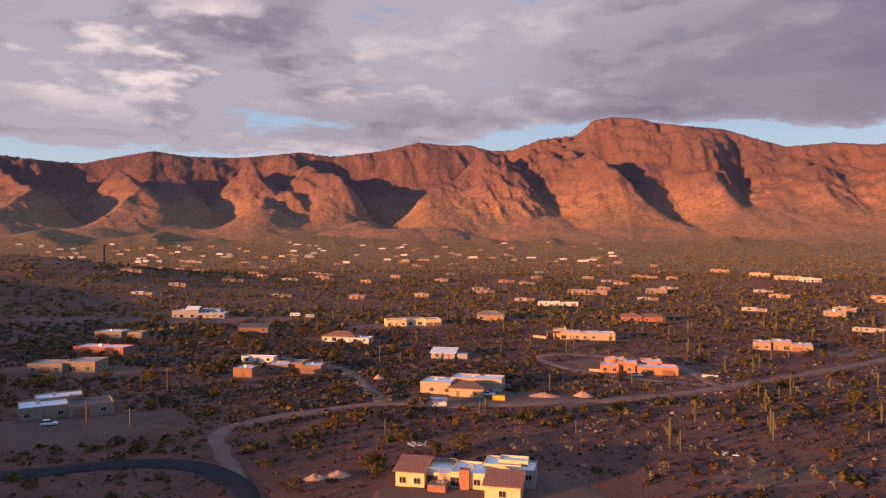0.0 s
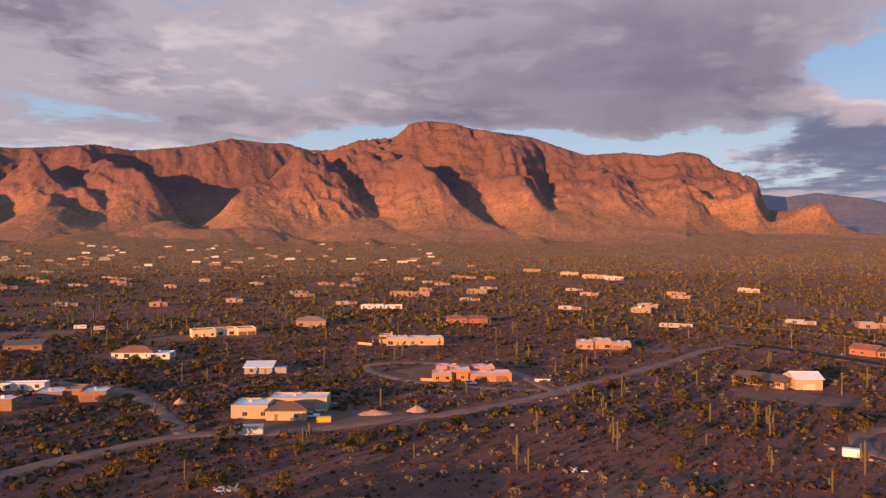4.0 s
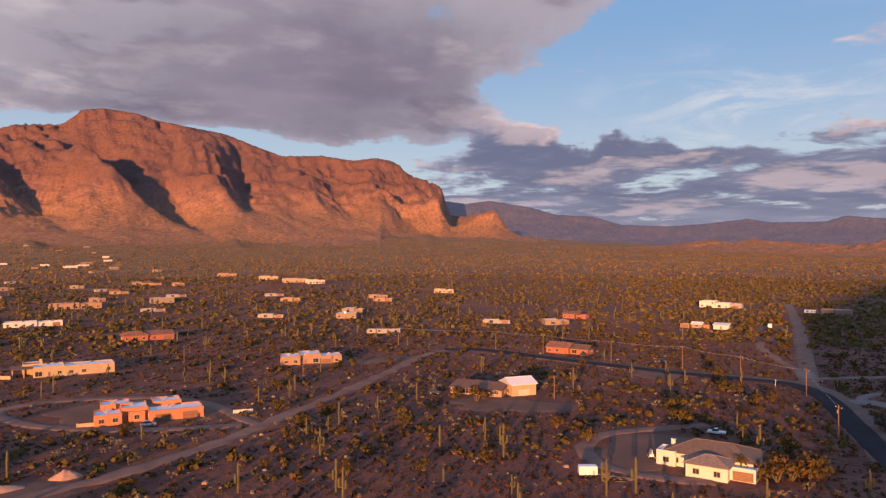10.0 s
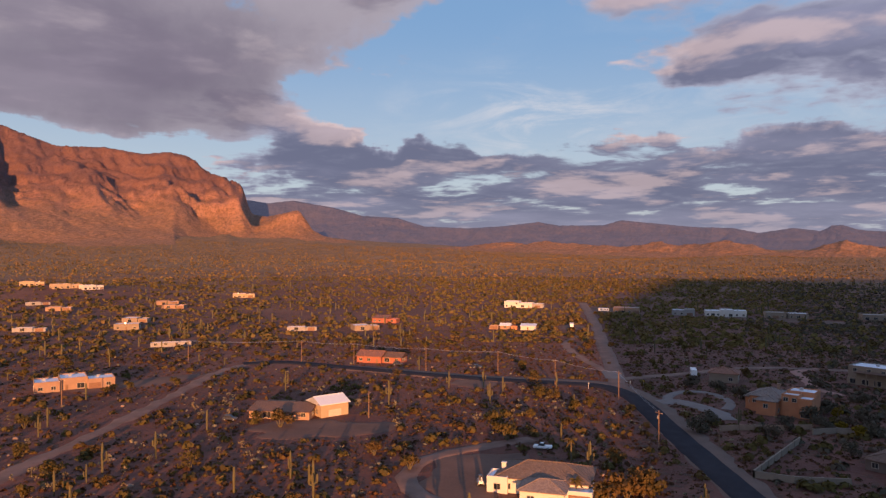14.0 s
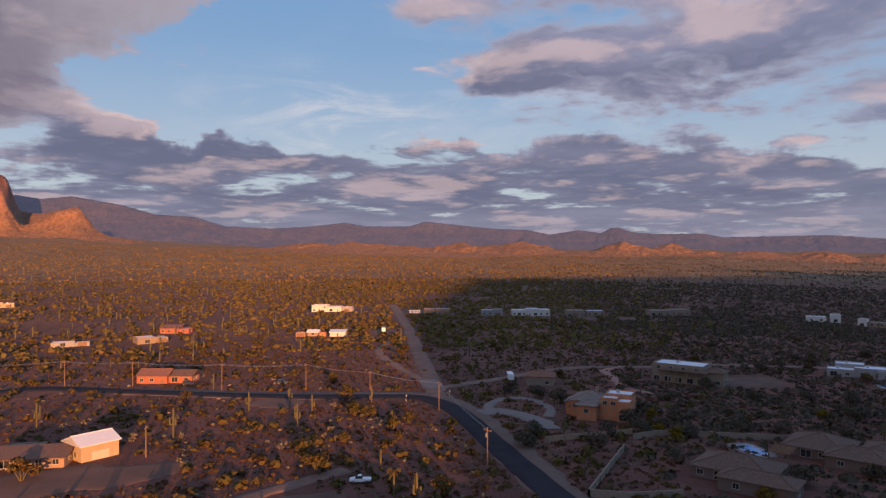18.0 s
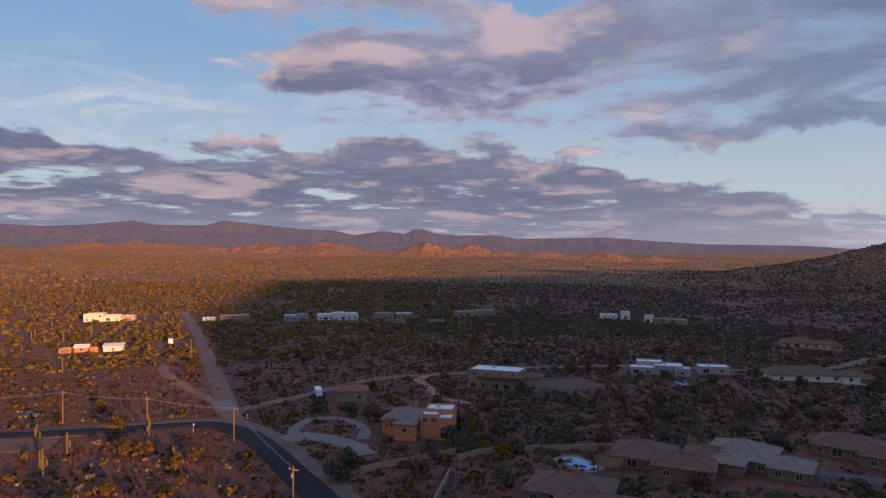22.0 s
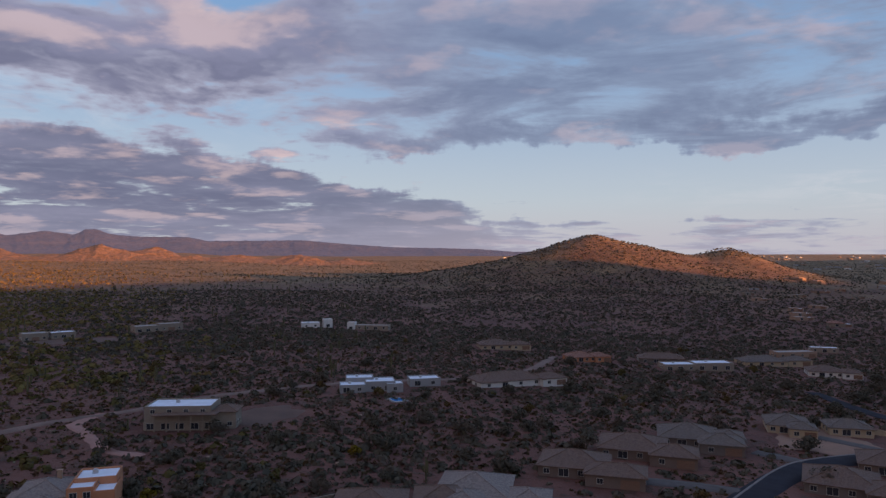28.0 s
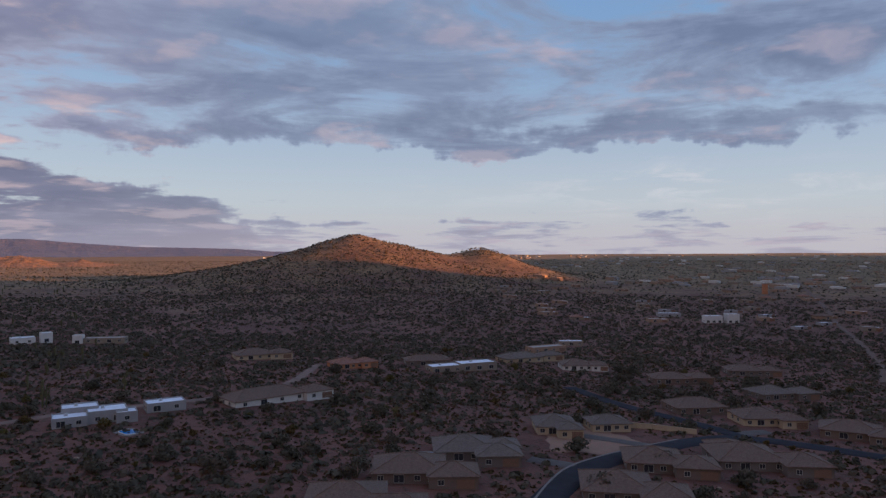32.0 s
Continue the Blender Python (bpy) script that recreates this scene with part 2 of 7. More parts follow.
def desert(n, b):
    p = place(n)
    a, c, e = n.noise(p, 0.012, 5.0, 0.6), n.noise(p, 0.09, 5.0, 0.65), n.noise(p, 0.9, 4.0, 0.7)
    f = n.span(n.math("ADD", n.math("MULTIPLY", a, 0.6), n.math("MULTIPLY", c, 0.4)), 0.38, 0.62)
    col = n.mix(f, rgb(0.098, 0.031, 0.020), rgb(0.155, 0.057, 0.037))
    col = n.mix(n.span(e, 0.45, 0.75, 0.0, 0.5), col, rgb(0.205, 0.086, 0.056))
    scrub = n.span(n.noise(p, 0.22, 5.0, 0.75), 0.5, 0.62, 0.0, 0.7)
    col = n.mix(scrub, col, rgb(0.070, 0.042, 0.023))
    tuft = n.span(n.noise(p, 1.7, 4.0, 0.8), 0.56, 0.70, 0.0, 0.6)
    col = n.mix(n.math("MULTIPLY", tuft, n.span(c, 0.4, 0.6)), col, rgb(0.175, 0.105, 0.055))
    stone = n.span(n.noise(p, 3.1, 2.0, 0.6), 0.62, 0.74, 0.0, 0.5)
    col = n.mix(stone, col, rgb(0.050, 0.029, 0.022))
    # out towards the mountains dry grass and brush close over the soil
    far = n.add("ShaderNodeVectorMath", {0: n.vec("SUBTRACT", p, (80.0, 80.0, 0.0))}, op="LENGTH").outputs["Value"]
    cover = n.span(n.math("ADD", far, n.math("MULTIPLY", n.math("SUBTRACT", a, 0.5), 1600.0)), 700.0, 1700.0)
    # grass tones lifted to carry the golden haze glow over the valley
    grass = n.mix(n.span(n.noise(p, 0.02, 5.0, 0.7), 0.36, 0.64), rgb(0.145, 0.090, 0.040), rgb(0.255, 0.148, 0.068))
    dots = n.add("ShaderNodeTexVoronoi", {"Vector": p, "Scale": 0.085, "Randomness": 1.0}).outputs["Distance"]
    dots = n.math("MULTIPLY", n.span(n.math("ADD", dots, n.math("MULTIPLY", n.noise(p, 0.3, 3.0), 0.35)), 0.62, 0.40), n.span(n.noise(p, 0.011, 3.0), 0.40, 0.60, 0.25, 0.8))
    grass = n.mix(dots, grass, rgb(0.060, 0.046, 0.020))
    col = n.mix(cover, col, grass)
    n.put(b.inputs["Base Color"], col)
    n.put(b.inputs["Roughness"], 0.95)
    h = n.math("ADD", n.math("MULTIPLY", c, 1.2), n.math("ADD", n.math("MULTIPLY", e, 0.35), n.math("MULTIPLY", scrub, 0.7)))
    h = n.math("ADD", h, n.math("MULTIPLY", n.math("MULTIPLY", dots, cover), 2.5))
    relief(n, b, h, 0.8, 0.6)


def rock(near, far, band, cap=0.0, brushy=1.0, air=0.0):
    """Rock on the steep faces, brush and grass on the gentle ones, strata between; cap is painted cloud shade, air
    painted haze.
    """

    def build(n, b):
        p = place(n)
        sep = n.add("ShaderNodeSeparateXYZ", {0: p})
        warp = n.noise(p, 0.006, 4.0)
        lvl = n.math("ADD", sep.outputs[2], n.math("MULTIPLY", warp, 120.0))
        strata = n.noise(n.add("ShaderNodeCombineXYZ", {0: 0.0, 1: 0.0, 2: lvl}).outputs[0], 0.045, 4.0, 0.7)
        a, c = n.noise(p, 0.008, 6.0, 0.62), n.noise(p, 0.05, 6.0, 0.72)
        up = n.add("ShaderNodeSeparateXYZ", {0: n.add("ShaderNodeNewGeometry").outputs["Normal"]}).outputs[2]
        col = n.mix(n.span(a, 0.35, 0.65), rgb(*near), rgb(*far))
        col = n.mix(n.span(strata, 0.44, 0.60, 0.0, 0.6), col, rgb(*band))
        crack = n.span(n.noise(n.vec("MULTIPLY", p, (1.0, 1.0, 0.25)), 0.045, 6.0, 0.75), 0.50, 0.62, 0.0, 0.55)
        col = n.mix(crack, col, rgb(near[0] * 0.45, near[1] * 0.45, near[2] * 0.45))
        if brushy:
            flat = n.span(n.math("ADD", up, n.math("MULTIPLY", n.math("SUBTRACT", c, 0.5), 0.5)), 0.60, 0.86, 0.0, brushy)
            turf = n.mix(n.span(a, 0.38, 0.62), rgb(0.205, 0.100, 0.063), rgb(0.320, 0.158, 0.104))
            col = n.mix(flat, col, turf)
            low = n.span(n.math("ADD", lvl, n.math("MULTIPLY", n.math("SUBTRACT", a, 0.5), 260.0)), 480.0, 200.0, 0.0, 0.9)
            col = n.mix(low, col, n.mix(n.span(c, 0.4, 0.6), rgb(0.225, 0.120, 0.063), rgb(0.345, 0.184, 0.100)))
            speck = n.math("MULTIPLY", n.span(n.noise(p, 0.07, 5.0, 0.75), 0.49, 0.60, 0.0, 0.6), brushy)
            col = n.mix(speck, col, rgb(0.095, 0.062, 0.033))
        # cloud shade painted onto the heights, darker with altitude
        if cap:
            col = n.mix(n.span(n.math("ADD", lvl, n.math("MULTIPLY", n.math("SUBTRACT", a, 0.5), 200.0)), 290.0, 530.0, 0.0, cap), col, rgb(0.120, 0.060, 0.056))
        n.put(b.inputs["Base Color"], col)
        # bluish emission stands in for haze in front of the far range
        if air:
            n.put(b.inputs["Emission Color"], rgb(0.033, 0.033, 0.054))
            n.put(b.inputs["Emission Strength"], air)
        n.put(b.inputs["Roughness"], 0.95)
        h = n.math("ADD", n.math("MULTIPLY", a, 10.0), n.math("ADD", n.math("MULTIPLY", c, 9.0), n.math("MULTIPLY", strata, 6.0)))
        relief(n, b, h, 0.9, 1.8)

    return build


M_GROUND = material("desert soil with scrub", desert)
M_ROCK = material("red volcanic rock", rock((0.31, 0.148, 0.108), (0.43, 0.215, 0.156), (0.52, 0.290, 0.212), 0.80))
# its slate-blue base also carries haze and cloud shade
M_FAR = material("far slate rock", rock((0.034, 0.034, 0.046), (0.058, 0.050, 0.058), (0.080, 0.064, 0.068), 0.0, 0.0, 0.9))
M_HILL = material("brushy hill soil", rock((0.078, 0.042, 0.028), (0.105, 0.061, 0.040), (0.105, 0.066, 0.043)))
M_DIRT = plain("graded dirt", (0.180, 0.105, 0.078), 0.95, 0.28, 0.15, fine=2.0)
M_ASPHALT = plain("worn asphalt", (0.036, 0.033, 0.038), 1.0, 0.2, 0.2, fine=4.0)
M_LOT = plain("bare lot earth", (0.125, 0.066, 0.045), 0.95, 0.25, 0.08, fine=1.2)
M_ASPHALT.node_tree.nodes["Principled BSDF"].inputs["Specular IOR Level"].default_value = 0.1

# ---- land ----
def hash2(ix, iy, seed):
    h = (ix * 374761393 + iy * 668265263 + seed * 2246822519) & 0xFFFFFFFF
    h = ((h ^ (h >> 13)) * 1274126177) & 0xFFFFFFFF
    return ((h ^ (h >> 16)) & 0xFFFF) / 65535.0


def vnoise(x, y, seed=0):
    ix, iy = np.floor(x).astype(np.int64), np.floor(y).astype(np.int64)
    fx, fy = x - ix, y - iy
    fx, fy = fx * fx * fx * (fx * (fx * 6 - 15) + 10), fy * fy * fy * (fy * (fy * 6 - 15) + 10)
    a, b = hash2(ix, iy, seed), hash2(ix + 1, iy, seed)
    c, d = hash2(ix, iy + 1, seed), hash2(ix + 1, iy + 1, seed)
    return (a + (b - a) * fx) * (1 - fy) + (c + (d - c) * fx) * fy


def fbm(x, y, octaves=5, seed=0, gain=0.5):
    s, amp, tot = 0.0, 1.0, 0.0
    for k in range(octaves):
        s, tot = s + amp * vnoise(x * 2**k + 17.3 * k, y * 2**k - 9.1 * k, seed + k), tot + amp
        amp *= gain
    return s / tot


def ridged(x, y, octaves=5, seed=0, gain=0.55):
    s, amp, tot = 0.0, 1.0, 0.0
    for k in range(octaves):
        v = 1 - np.abs(2 * vnoise(x * 2**k + 31.7 * k, y * 2**k + 5.3 * k, seed + k) - 1)
        s, tot = s + amp * v * v, tot + amp
        amp *= gain
    return s / tot


def bearing(az, dist, el, eye=(20.0, 40.0, 60.0)):
    """A summit seen from eye at that bearing (degrees to the left of +y), distance and height angle."""
    a = radians(az)
    return (eye[0] - math.sin(a) * dist, eye[1] + math.cos(a) * dist, eye[2] + dist * math.tan(radians(el)))


def crest(x, y, line, profile, rough=0.0, width=1.0):
    """Height of a ridge: its crest line, falling to both sides by profile (share of height against metres)."""
    best = np.full(np.shape(x), -1e3)
    for (ax, ay, az), (bx, by, bz) in zip(line[:-1], line[1:]):
        ux, uy = bx - ax, by - ay
        t = np.clip(((x - ax) * ux + (y - ay) * uy) / (ux * ux + uy * uy), 0, 1)
        w = np.hypot(x - ax - t * ux, y - ay - t * uy)
        h = az + (bz - az) * t
        w = np.maximum(0, w * width + rough * np.clip(w / 150.0, 0, 1))
        best = np.maximum(best, h * np.interp(w, profile[0], profile[1]) - np.where(w > profile[0][-1], (w - profile[0][-1]) * 0.3, 0))
    return best


def soft_ridge(x, y, line, flank):
    """A rounded hill along a line of summits."""
    best = np.zeros(np.shape(x))
    for (ax, ay, az), (bx, by, bz) in zip(line[:-1], line[1:]):
        ux, uy = bx - ax, by - ay
        t = np.clip(((x - ax) * ux + (y - ay) * uy) / (ux * ux + uy * uy), 0, 1)
        w = np.hypot(x - ax - t * ux, y - ay - t * uy)
        best = np.maximum(best, (az + (bz - az) * t) * np.exp(-((w / flank) ** 1.5)))
    return best


# hills behind the first view that hold the low sun off the lower valley
# the southern crest is unseen, raised and lengthened to shade plain and town
SHADE_RIDGE = [(-420, 900, 14), (-500, 810, 38), (-720, 720, 48), (-570, 230, 50), (-480, 60, 46), (-440, -80, 56), (-428, -150, 40), (-425, -230, 30), (-420, -335, 72), (-430, -388, 96), (-440, -440, 160), (-450, -700, 228), (-270, -1300, 240), (-240, -1450, 295), (-200, -1600, 190), (-180, -1680, 150), (-100, -1900, 182), (0, -2600, 265), (60, -3400, 280), (100, -4300, 310), (150, -5100, 320)]
# the brushy double-topped hill beside the plain
HILL = [(1385, -420, 14), (1360, -461, 29), (1339, -505, 43), (1323, -556, 61), (1311, -596, 75), (1297, -639, 87), (1287, -668, 93), (1262, -735, 80), (1240, -795, 66), (1216, -844, 58)]
KNOB = [(1216, -844, 57), (1185, -893, 66), (1172, -905, 67), (1151, -926, 50), (1126, -950, 28), (1080, -975, 12), (1035, -989, 3)]


def ground_z(x, y):
    x, y = np.asarray(x, float), np.asarray(y, float)
    r = np.hypot(x - 80, y - 80)
    yc = np.clip(y, -300, 1e9)
    z = 1 + 0.006 * yc + 0.03 * np.minimum(yc, 0) + 0.005 * np.clip(x - 350, 0, 500)
    z = z + 50 * np.clip((r - 700) / 4200, 0, 1.3)
    z = z + 10 * np.exp(-((x - 430) ** 2 + (y - 905) ** 2) / 110**2)
    side = np.degrees(np.arctan2(-(x - 80), y - 80))
    ramp = np.clip((r - 2000) / 1700, 0, 1.2) ** 1.3 * np.clip((side + 58) / 16, 0, 1) * np.clip((75 - side) / 25, 0, 1)
    z = z + 62 * ramp
    far = np.clip((r - 500) / 900, 0, 1)
    z = z + far * 7 * (fbm(x / 420, y / 420, 4, 3) - 0.5)
    z = z + soft_ridge(x, y, SHADE_RIDGE, 190)
    lump = 1 + 0.30 * (fbm(x / 130, y / 130, 5, 11) - 0.5)
    z = z + np.maximum(soft_ridge(x, y, HILL, 190), soft_ridge(x, y, KNOB, 125)) * 0.95 * lump
    # fans of outwash below the mountains, low swells and washes before the foothills
    lobes = ridged((side + 6 * fbm(x / 900, y / 900, 2, 7)) / 7.5, r / 2600, 3, 23, 0.5) - 0.45
    z = z + 46 * lobes * np.clip((r - 2300) / 1100, 0, 1) * np.clip((side + 54) / 14, 0, 1) * np.clip((75 - side) / 25, 0, 1)
    swell = np.clip((-42 - side) / 14, 0, 1) * np.clip((side + 112) / 20, 0, 1) * np.clip((r - 1150) / 700, 0, 1)
    z = z + swell * 26 * (fbm(x / 520, y / 520, 4, 29) - 0.5)
    return z


def gz(x, y):
    return float(ground_z(x, y))


def sheet(name, xs, ys, zs, mat, keep=None):
    """A grid of points as one smooth mesh."""
    rows, cols = xs.shape
    idx = np.arange(rows * cols).reshape(rows, cols)
    quads = np.stack([idx[:-1, :-1], idx[:-1, 1:], idx[1:, 1:], idx[1:, :-1]], -1).reshape(-1, 4)
    if keep is not None:
        quads = quads[keep[:-1, :-1].ravel() | keep[1:, 1:].ravel()]
    me = bpy.data.meshes.new(name)
    me.vertices.add(rows * cols)
    me.vertices.foreach_set("co", np.stack([xs, ys, zs], -1).astype(np.float32).ravel())
    me.loops.add(quads.size)
    me.loops.foreach_set("vertex_index", quads.astype(np.int32).ravel())
    me.polygons.add(len(quads))
    me.polygons.foreach_set("loop_start", np.arange(0, quads.size, 4, dtype=np.int32))
    me.update(calc_edges=True)
    me.validate()
    me.polygons.foreach_set("use_smooth", np.ones(len(me.polygons), bool))
    me.materials.append(mat)
    return new(name, me)


def polar(az, radii):
    a = np.radians(az)
    return 80 - np.sin(a)[None] * radii[:, None], 80 + np.cos(a)[None] * radii[:, None]


def trim(x, y, z, low, line, eye):
    """Raise or lower a range, column by column, until its skyline from eye follows line (bearing, height angle)."""
    line = np.array(sorted(line))
    d = np.hypot(x - eye[0], y - eye[1])
    j, col = np.argmax((z - eye[2]) / d, 0), np.arange(z.shape[1])
    side = np.degrees(np.arctan2(-(x - eye[0]), y - eye[1]))[j, col]
    goal = eye[2] + d[j, col] * np.tan(np.radians(np.interp(side, line[:, 0], line[:, 1])))
    top, foot = z[j, col], low[j, col]
    k = np.where(top - foot > 25, np.clip((goal - foot) / np.maximum(top - foot, 25), 0.35, 2.0), 1.0)
    k = np.convolve(np.pad(k, 2, "edge"), (0.1, 0.2, 0.4, 0.2, 0.1), "valid")
    return np.where(z > low, low + (z - low) * k, z)


az = np.concatenate([np.arange(38, -168, -0.28), np.arange(-168, -322.1, -1.1)])
az[-1] = -322.0
gx, gy = polar(az[::1], np.concatenate([[0.01], np.geomspace(25, 5600, 210)]))
ground = tagged(sheet("ground", gx, gy, ground_z(gx, gy), M_GROUND), "red-brown Sonoran desert soil with scattered scrub", "desert", kind="structure")

MASSIF = [bearing(*q) for q in ((-3.5, 4800, 7.2), (-6.7, 4760, 8.2), (-9.5, 4730, 9.05), (-11.7, 4700, 9.85), (-15.6, 4680, 9.95), (-18.7, 4640, 9.3), (-22.0, 4600, 8.7), (-25.0, 4550, 7.85), (-29.0, 4500, 7.15), (-33.5, 4450, 7.25), (-35.3, 4430, 7.1), (-36.4, 4410, 6.1), (-38.0, 4400, 4.9), (-39.4, 4390, 4.4), (-40.0, 4380, 2.6))]
SHOULDER = [bearing(*q) for q in ((-11.0, 4480, 8.8), (-7.2, 4360, 8.0), (-3.5, 4200, 6.9), (-0.5, 4060, 5.4), (2.1, 3900, 4.6), (4.2, 3700, 2.8), (5.2, 3500, 1.2))]
BUTTRESS = [bearing(*q) for q in ((-8.5, 4100, 5.2), (-6.0, 3850, 3.6), (-4.3, 3700, 2.2))]
TERRACE = [bearing(*q) for q in ((-23.0, 4150, 4.6), (-26.0, 4050, 4.2), (-30.0, 4000, 4.0), (-34.0, 3950, 3.9), (-38.5, 3950, 3.5))]
BUTTE = [bearing(*q) for q in ((-36.5, 3950, 2.7), (-40.0, 3900, 2.7), (-42.7, 3850, 3.0), (-44.1, 3850, 2.85))]
BACK = [bearing(*q) for q in ((40.0, 4850, 6.0), (32.4, 4850, 6.2), (27.2, 4850, 5.9), (22.4, 4850, 7.05), (17.3, 4850, 6.75), (12.1, 4850, 7.25), (8.5, 4850, 7.1), (2.1, 4880, 8.1), (-1.7, 4880, 8.2), (-4.0, 4880, 7.5), (-7.0, 4880, 7.4))]
SPURS = [[bearing(*q) for q in line] for line in (
    ((33.0, 4650, 5.2), (31.0, 4150, 4.2), (34.0, 3700, 1.8)),
    ((25.3, 4500, 5.7), (24.0, 4150, 4.5), (27.5, 3650, 1.5)),
    ((21.0, 4550, 5.9), (19.5, 4200, 4.6), (21.5, 3700, 1.4)),
    ((16.4, 4500, 6.1), (14.5, 4200, 5.2), (15.5, 3700, 1.5)),
    ((11.0, 4450, 5.7), (8.5, 4200, 4.9), (4.5, 3850, 2.4), (3.5, 3600, 0.9)),
)]
# ribs (up) and ravines (down) on the mountain faces: bearing and distance along each, height, half width
RIBS = (
    (((-10.2, 4250), (-12.0, 4050), (-13.6, 3860), (-16.4, 3600)), 130, 120), (((-13.6, 4330), (-15.2, 4000), (-17.2, 3740), (-20.2, 3520)), -110, 110),
    (((-20.4, 4250), (-20.8, 4080), (-21.4, 3850)), 65, 95), (((-22.8, 4230), (-23.0, 4050), (-23.6, 3850)), -65, 85),
    (((13.0, 4650), (10.0, 4300), (7.4, 4000), (6.4, 3700)), 120, 130), (((9.0, 4650), (6.6, 4250), (4.9, 3800), (4.0, 3550)), -170, 190),
    (((-2.0, 4300), (-5.5, 4050), (-7.0, 3800)), 70, 110), (((-5.0, 4350), (-7.6, 4060), (-9.5, 3780)), -70, 90),
    (((-27.0, 4300), (-28.0, 4050), (-29.5, 3800)), 40, 100), (((-29.5, 4320), (-30.5, 4050), (-31.8, 3800)), -40, 90),
    (((-33.0, 4280), (-34.0, 4050), (-35.0, 3850)), 70, 90), (((19.2, 4500), (18.2, 4150), (18.8, 3750)), -120, 130),
    (((29.0, 4500), (27.0, 4150), (29.0, 3750)), -110, 150), (((14.5, 4150), (12.6, 3850), (12.0, 3650)), -70, 80),
)
FAR_LINE = ((-36.0, 3.9), (-39.3, 3.9), (-41.1, 3.65), (-43.0, 3.9), (-46.3, 3.35), (-48.6, 2.7), (-51.4, 2.55), (-53.7, 1.85), (-57.2, 1.7), (-60.0, 1.85), (-63.0, 2.2), (-64.7, 1.9), (-68.2, 1.9), (-69.6, 2.3), (-72.8, 1.95), (-75.1, 1.7), (-77.9, 1.6), (-79.7, 1.2), (-82.0, 1.55), (-83.9, 1.3), (-84.5, 1.7), (-85.2, 1.72), (-86.2, 1.35), (-88.0, 1.2), (-91.5, 1.2), (-92.9, 0.9), (-96.7, 0.95), (-100.0, 1.0), (-103.6, 0.7), (-107.3, 0.45), (-111.3, 0.38), (-114.4, 0.3), (-117.0, 0.1), (-127.0, 0.0))
FAR = [bearing(az_, 4920, el_ + 0.1, (60.0, 90.0, 60.0)) for az_, el_ in FAR_LINE]
CLIFF = ((0, 40, 130, 300, 480, 700, 950, 1200, 1500, 1800, 2100), (1.0, 0.975, 0.87, 0.70, 0.56, 0.41, 0.27, 0.17, 0.10, 0.05, 0.0))
SLOPE = ((0, 60, 200, 420, 700, 1000, 1300), (1.0, 0.90, 0.69, 0.43, 0.21, 0.08, 0.0))
SPUR = ((0, 40, 120, 260, 450, 700, 1000), (1.0, 0.96, 0.86, 0.67, 0.43, 0.20, 0.0))
VALLEY = ((0, 60, 150, 300, 500, 800, 1200, 1600, 1900), (1.0, 0.94, 0.83, 0.64, 0.47, 0.30, 0.16, 0.07, 0.0))
STEEP = ((0, 25, 60, 160, 320, 600, 900), (1.0, 0.95, 0.74, 0.50, 0.28, 0.09, 0.0))

maz = np.arange(41.0, -53.0, -0.125)
mx, my = polar(maz, np.concatenate([np.arange(2600, 3500, 16.0), np.arange(3500, 5050, 10.0)]))
arc, out = np.radians(maz)[None] * 4300 + 0 * mx, np.hypot(mx - 80, my - 80)
bend = 160 * (fbm(mx / 700, my / 700, 3, 14) - 0.5)
slant = arc + bend + 0.45 * (4700 - out)
calm = np.clip((6.0 - maz) / 10.0, 0.6, 1)[None]
wob = calm * 340 * (ridged(slant / 950, out / 1300, 3, 21, 0.45) - 0.5) + 130 * (fbm(mx / 260, my / 260, 4, 5) - 0.5)
tight = 1 + 0.9 * np.clip((-33.5 - maz) / 6.0, 0, 1)[None]
mz = crest(mx, my, MASSIF, CLIFF, wob, tight)
mz = np.maximum(mz, crest(mx, my, BACK, VALLEY, wob * 0.8))
mz = np.maximum(mz, crest(mx, my, SHOULDER, SPUR, wob * 0.6))
mz = np.maximum(mz, crest(mx, my, BUTTRESS, STEEP, wob * 0.6))
mz = np.maximum(mz, crest(mx, my, TERRACE, STEEP, wob * 0.6))
mz = np.maximum(mz, crest(mx, my, BUTTE, STEEP, wob * 0.4))
for line in SPURS:
    mz = np.maximum(mz, crest(mx, my, line, SLOPE, wob * 0.8))
for line, tall, wide in RIBS:
    wx, wy = mx + 90 * (fbm(mx / 240, my / 240, 3, 55) - 0.5), my + 90 * (fbm(mx / 240, my / 240, 3, 56) - 0.5)
    path = [(p[0], p[1], 1.0) for p in (bearing(a_, d_, 0.0) for a_, d_ in line)]
    mz = mz + tall * np.clip((mz - 130) / 160, 0, 1) * soft_ridge(wx, wy, path, wide)
base = ground_z(mx, my)
rise = np.clip((mz - base) / 120.0, 0, 1)
crags = np.clip(2.4 * fbm(mx / 420, my / 420, 2, 19) - 0.8, 0, 1) + 0.9 * np.exp(-((maz + 6.0) / 4.5) ** 2)[None] * np.clip((mz - 120) / 200, 0, 1)
gully = ridged(slant / 330, out / 620, 5, 41, 0.55) - 0.40
rill = ridged((slant + 60 * fbm(mx / 150, my / 150, 3, 44)) / 95, out / 330, 3, 43, 0.55) - 0.45
soft_foot = 0.3 + 0.7 * np.clip((mz - 190) / 240, 0, 1)
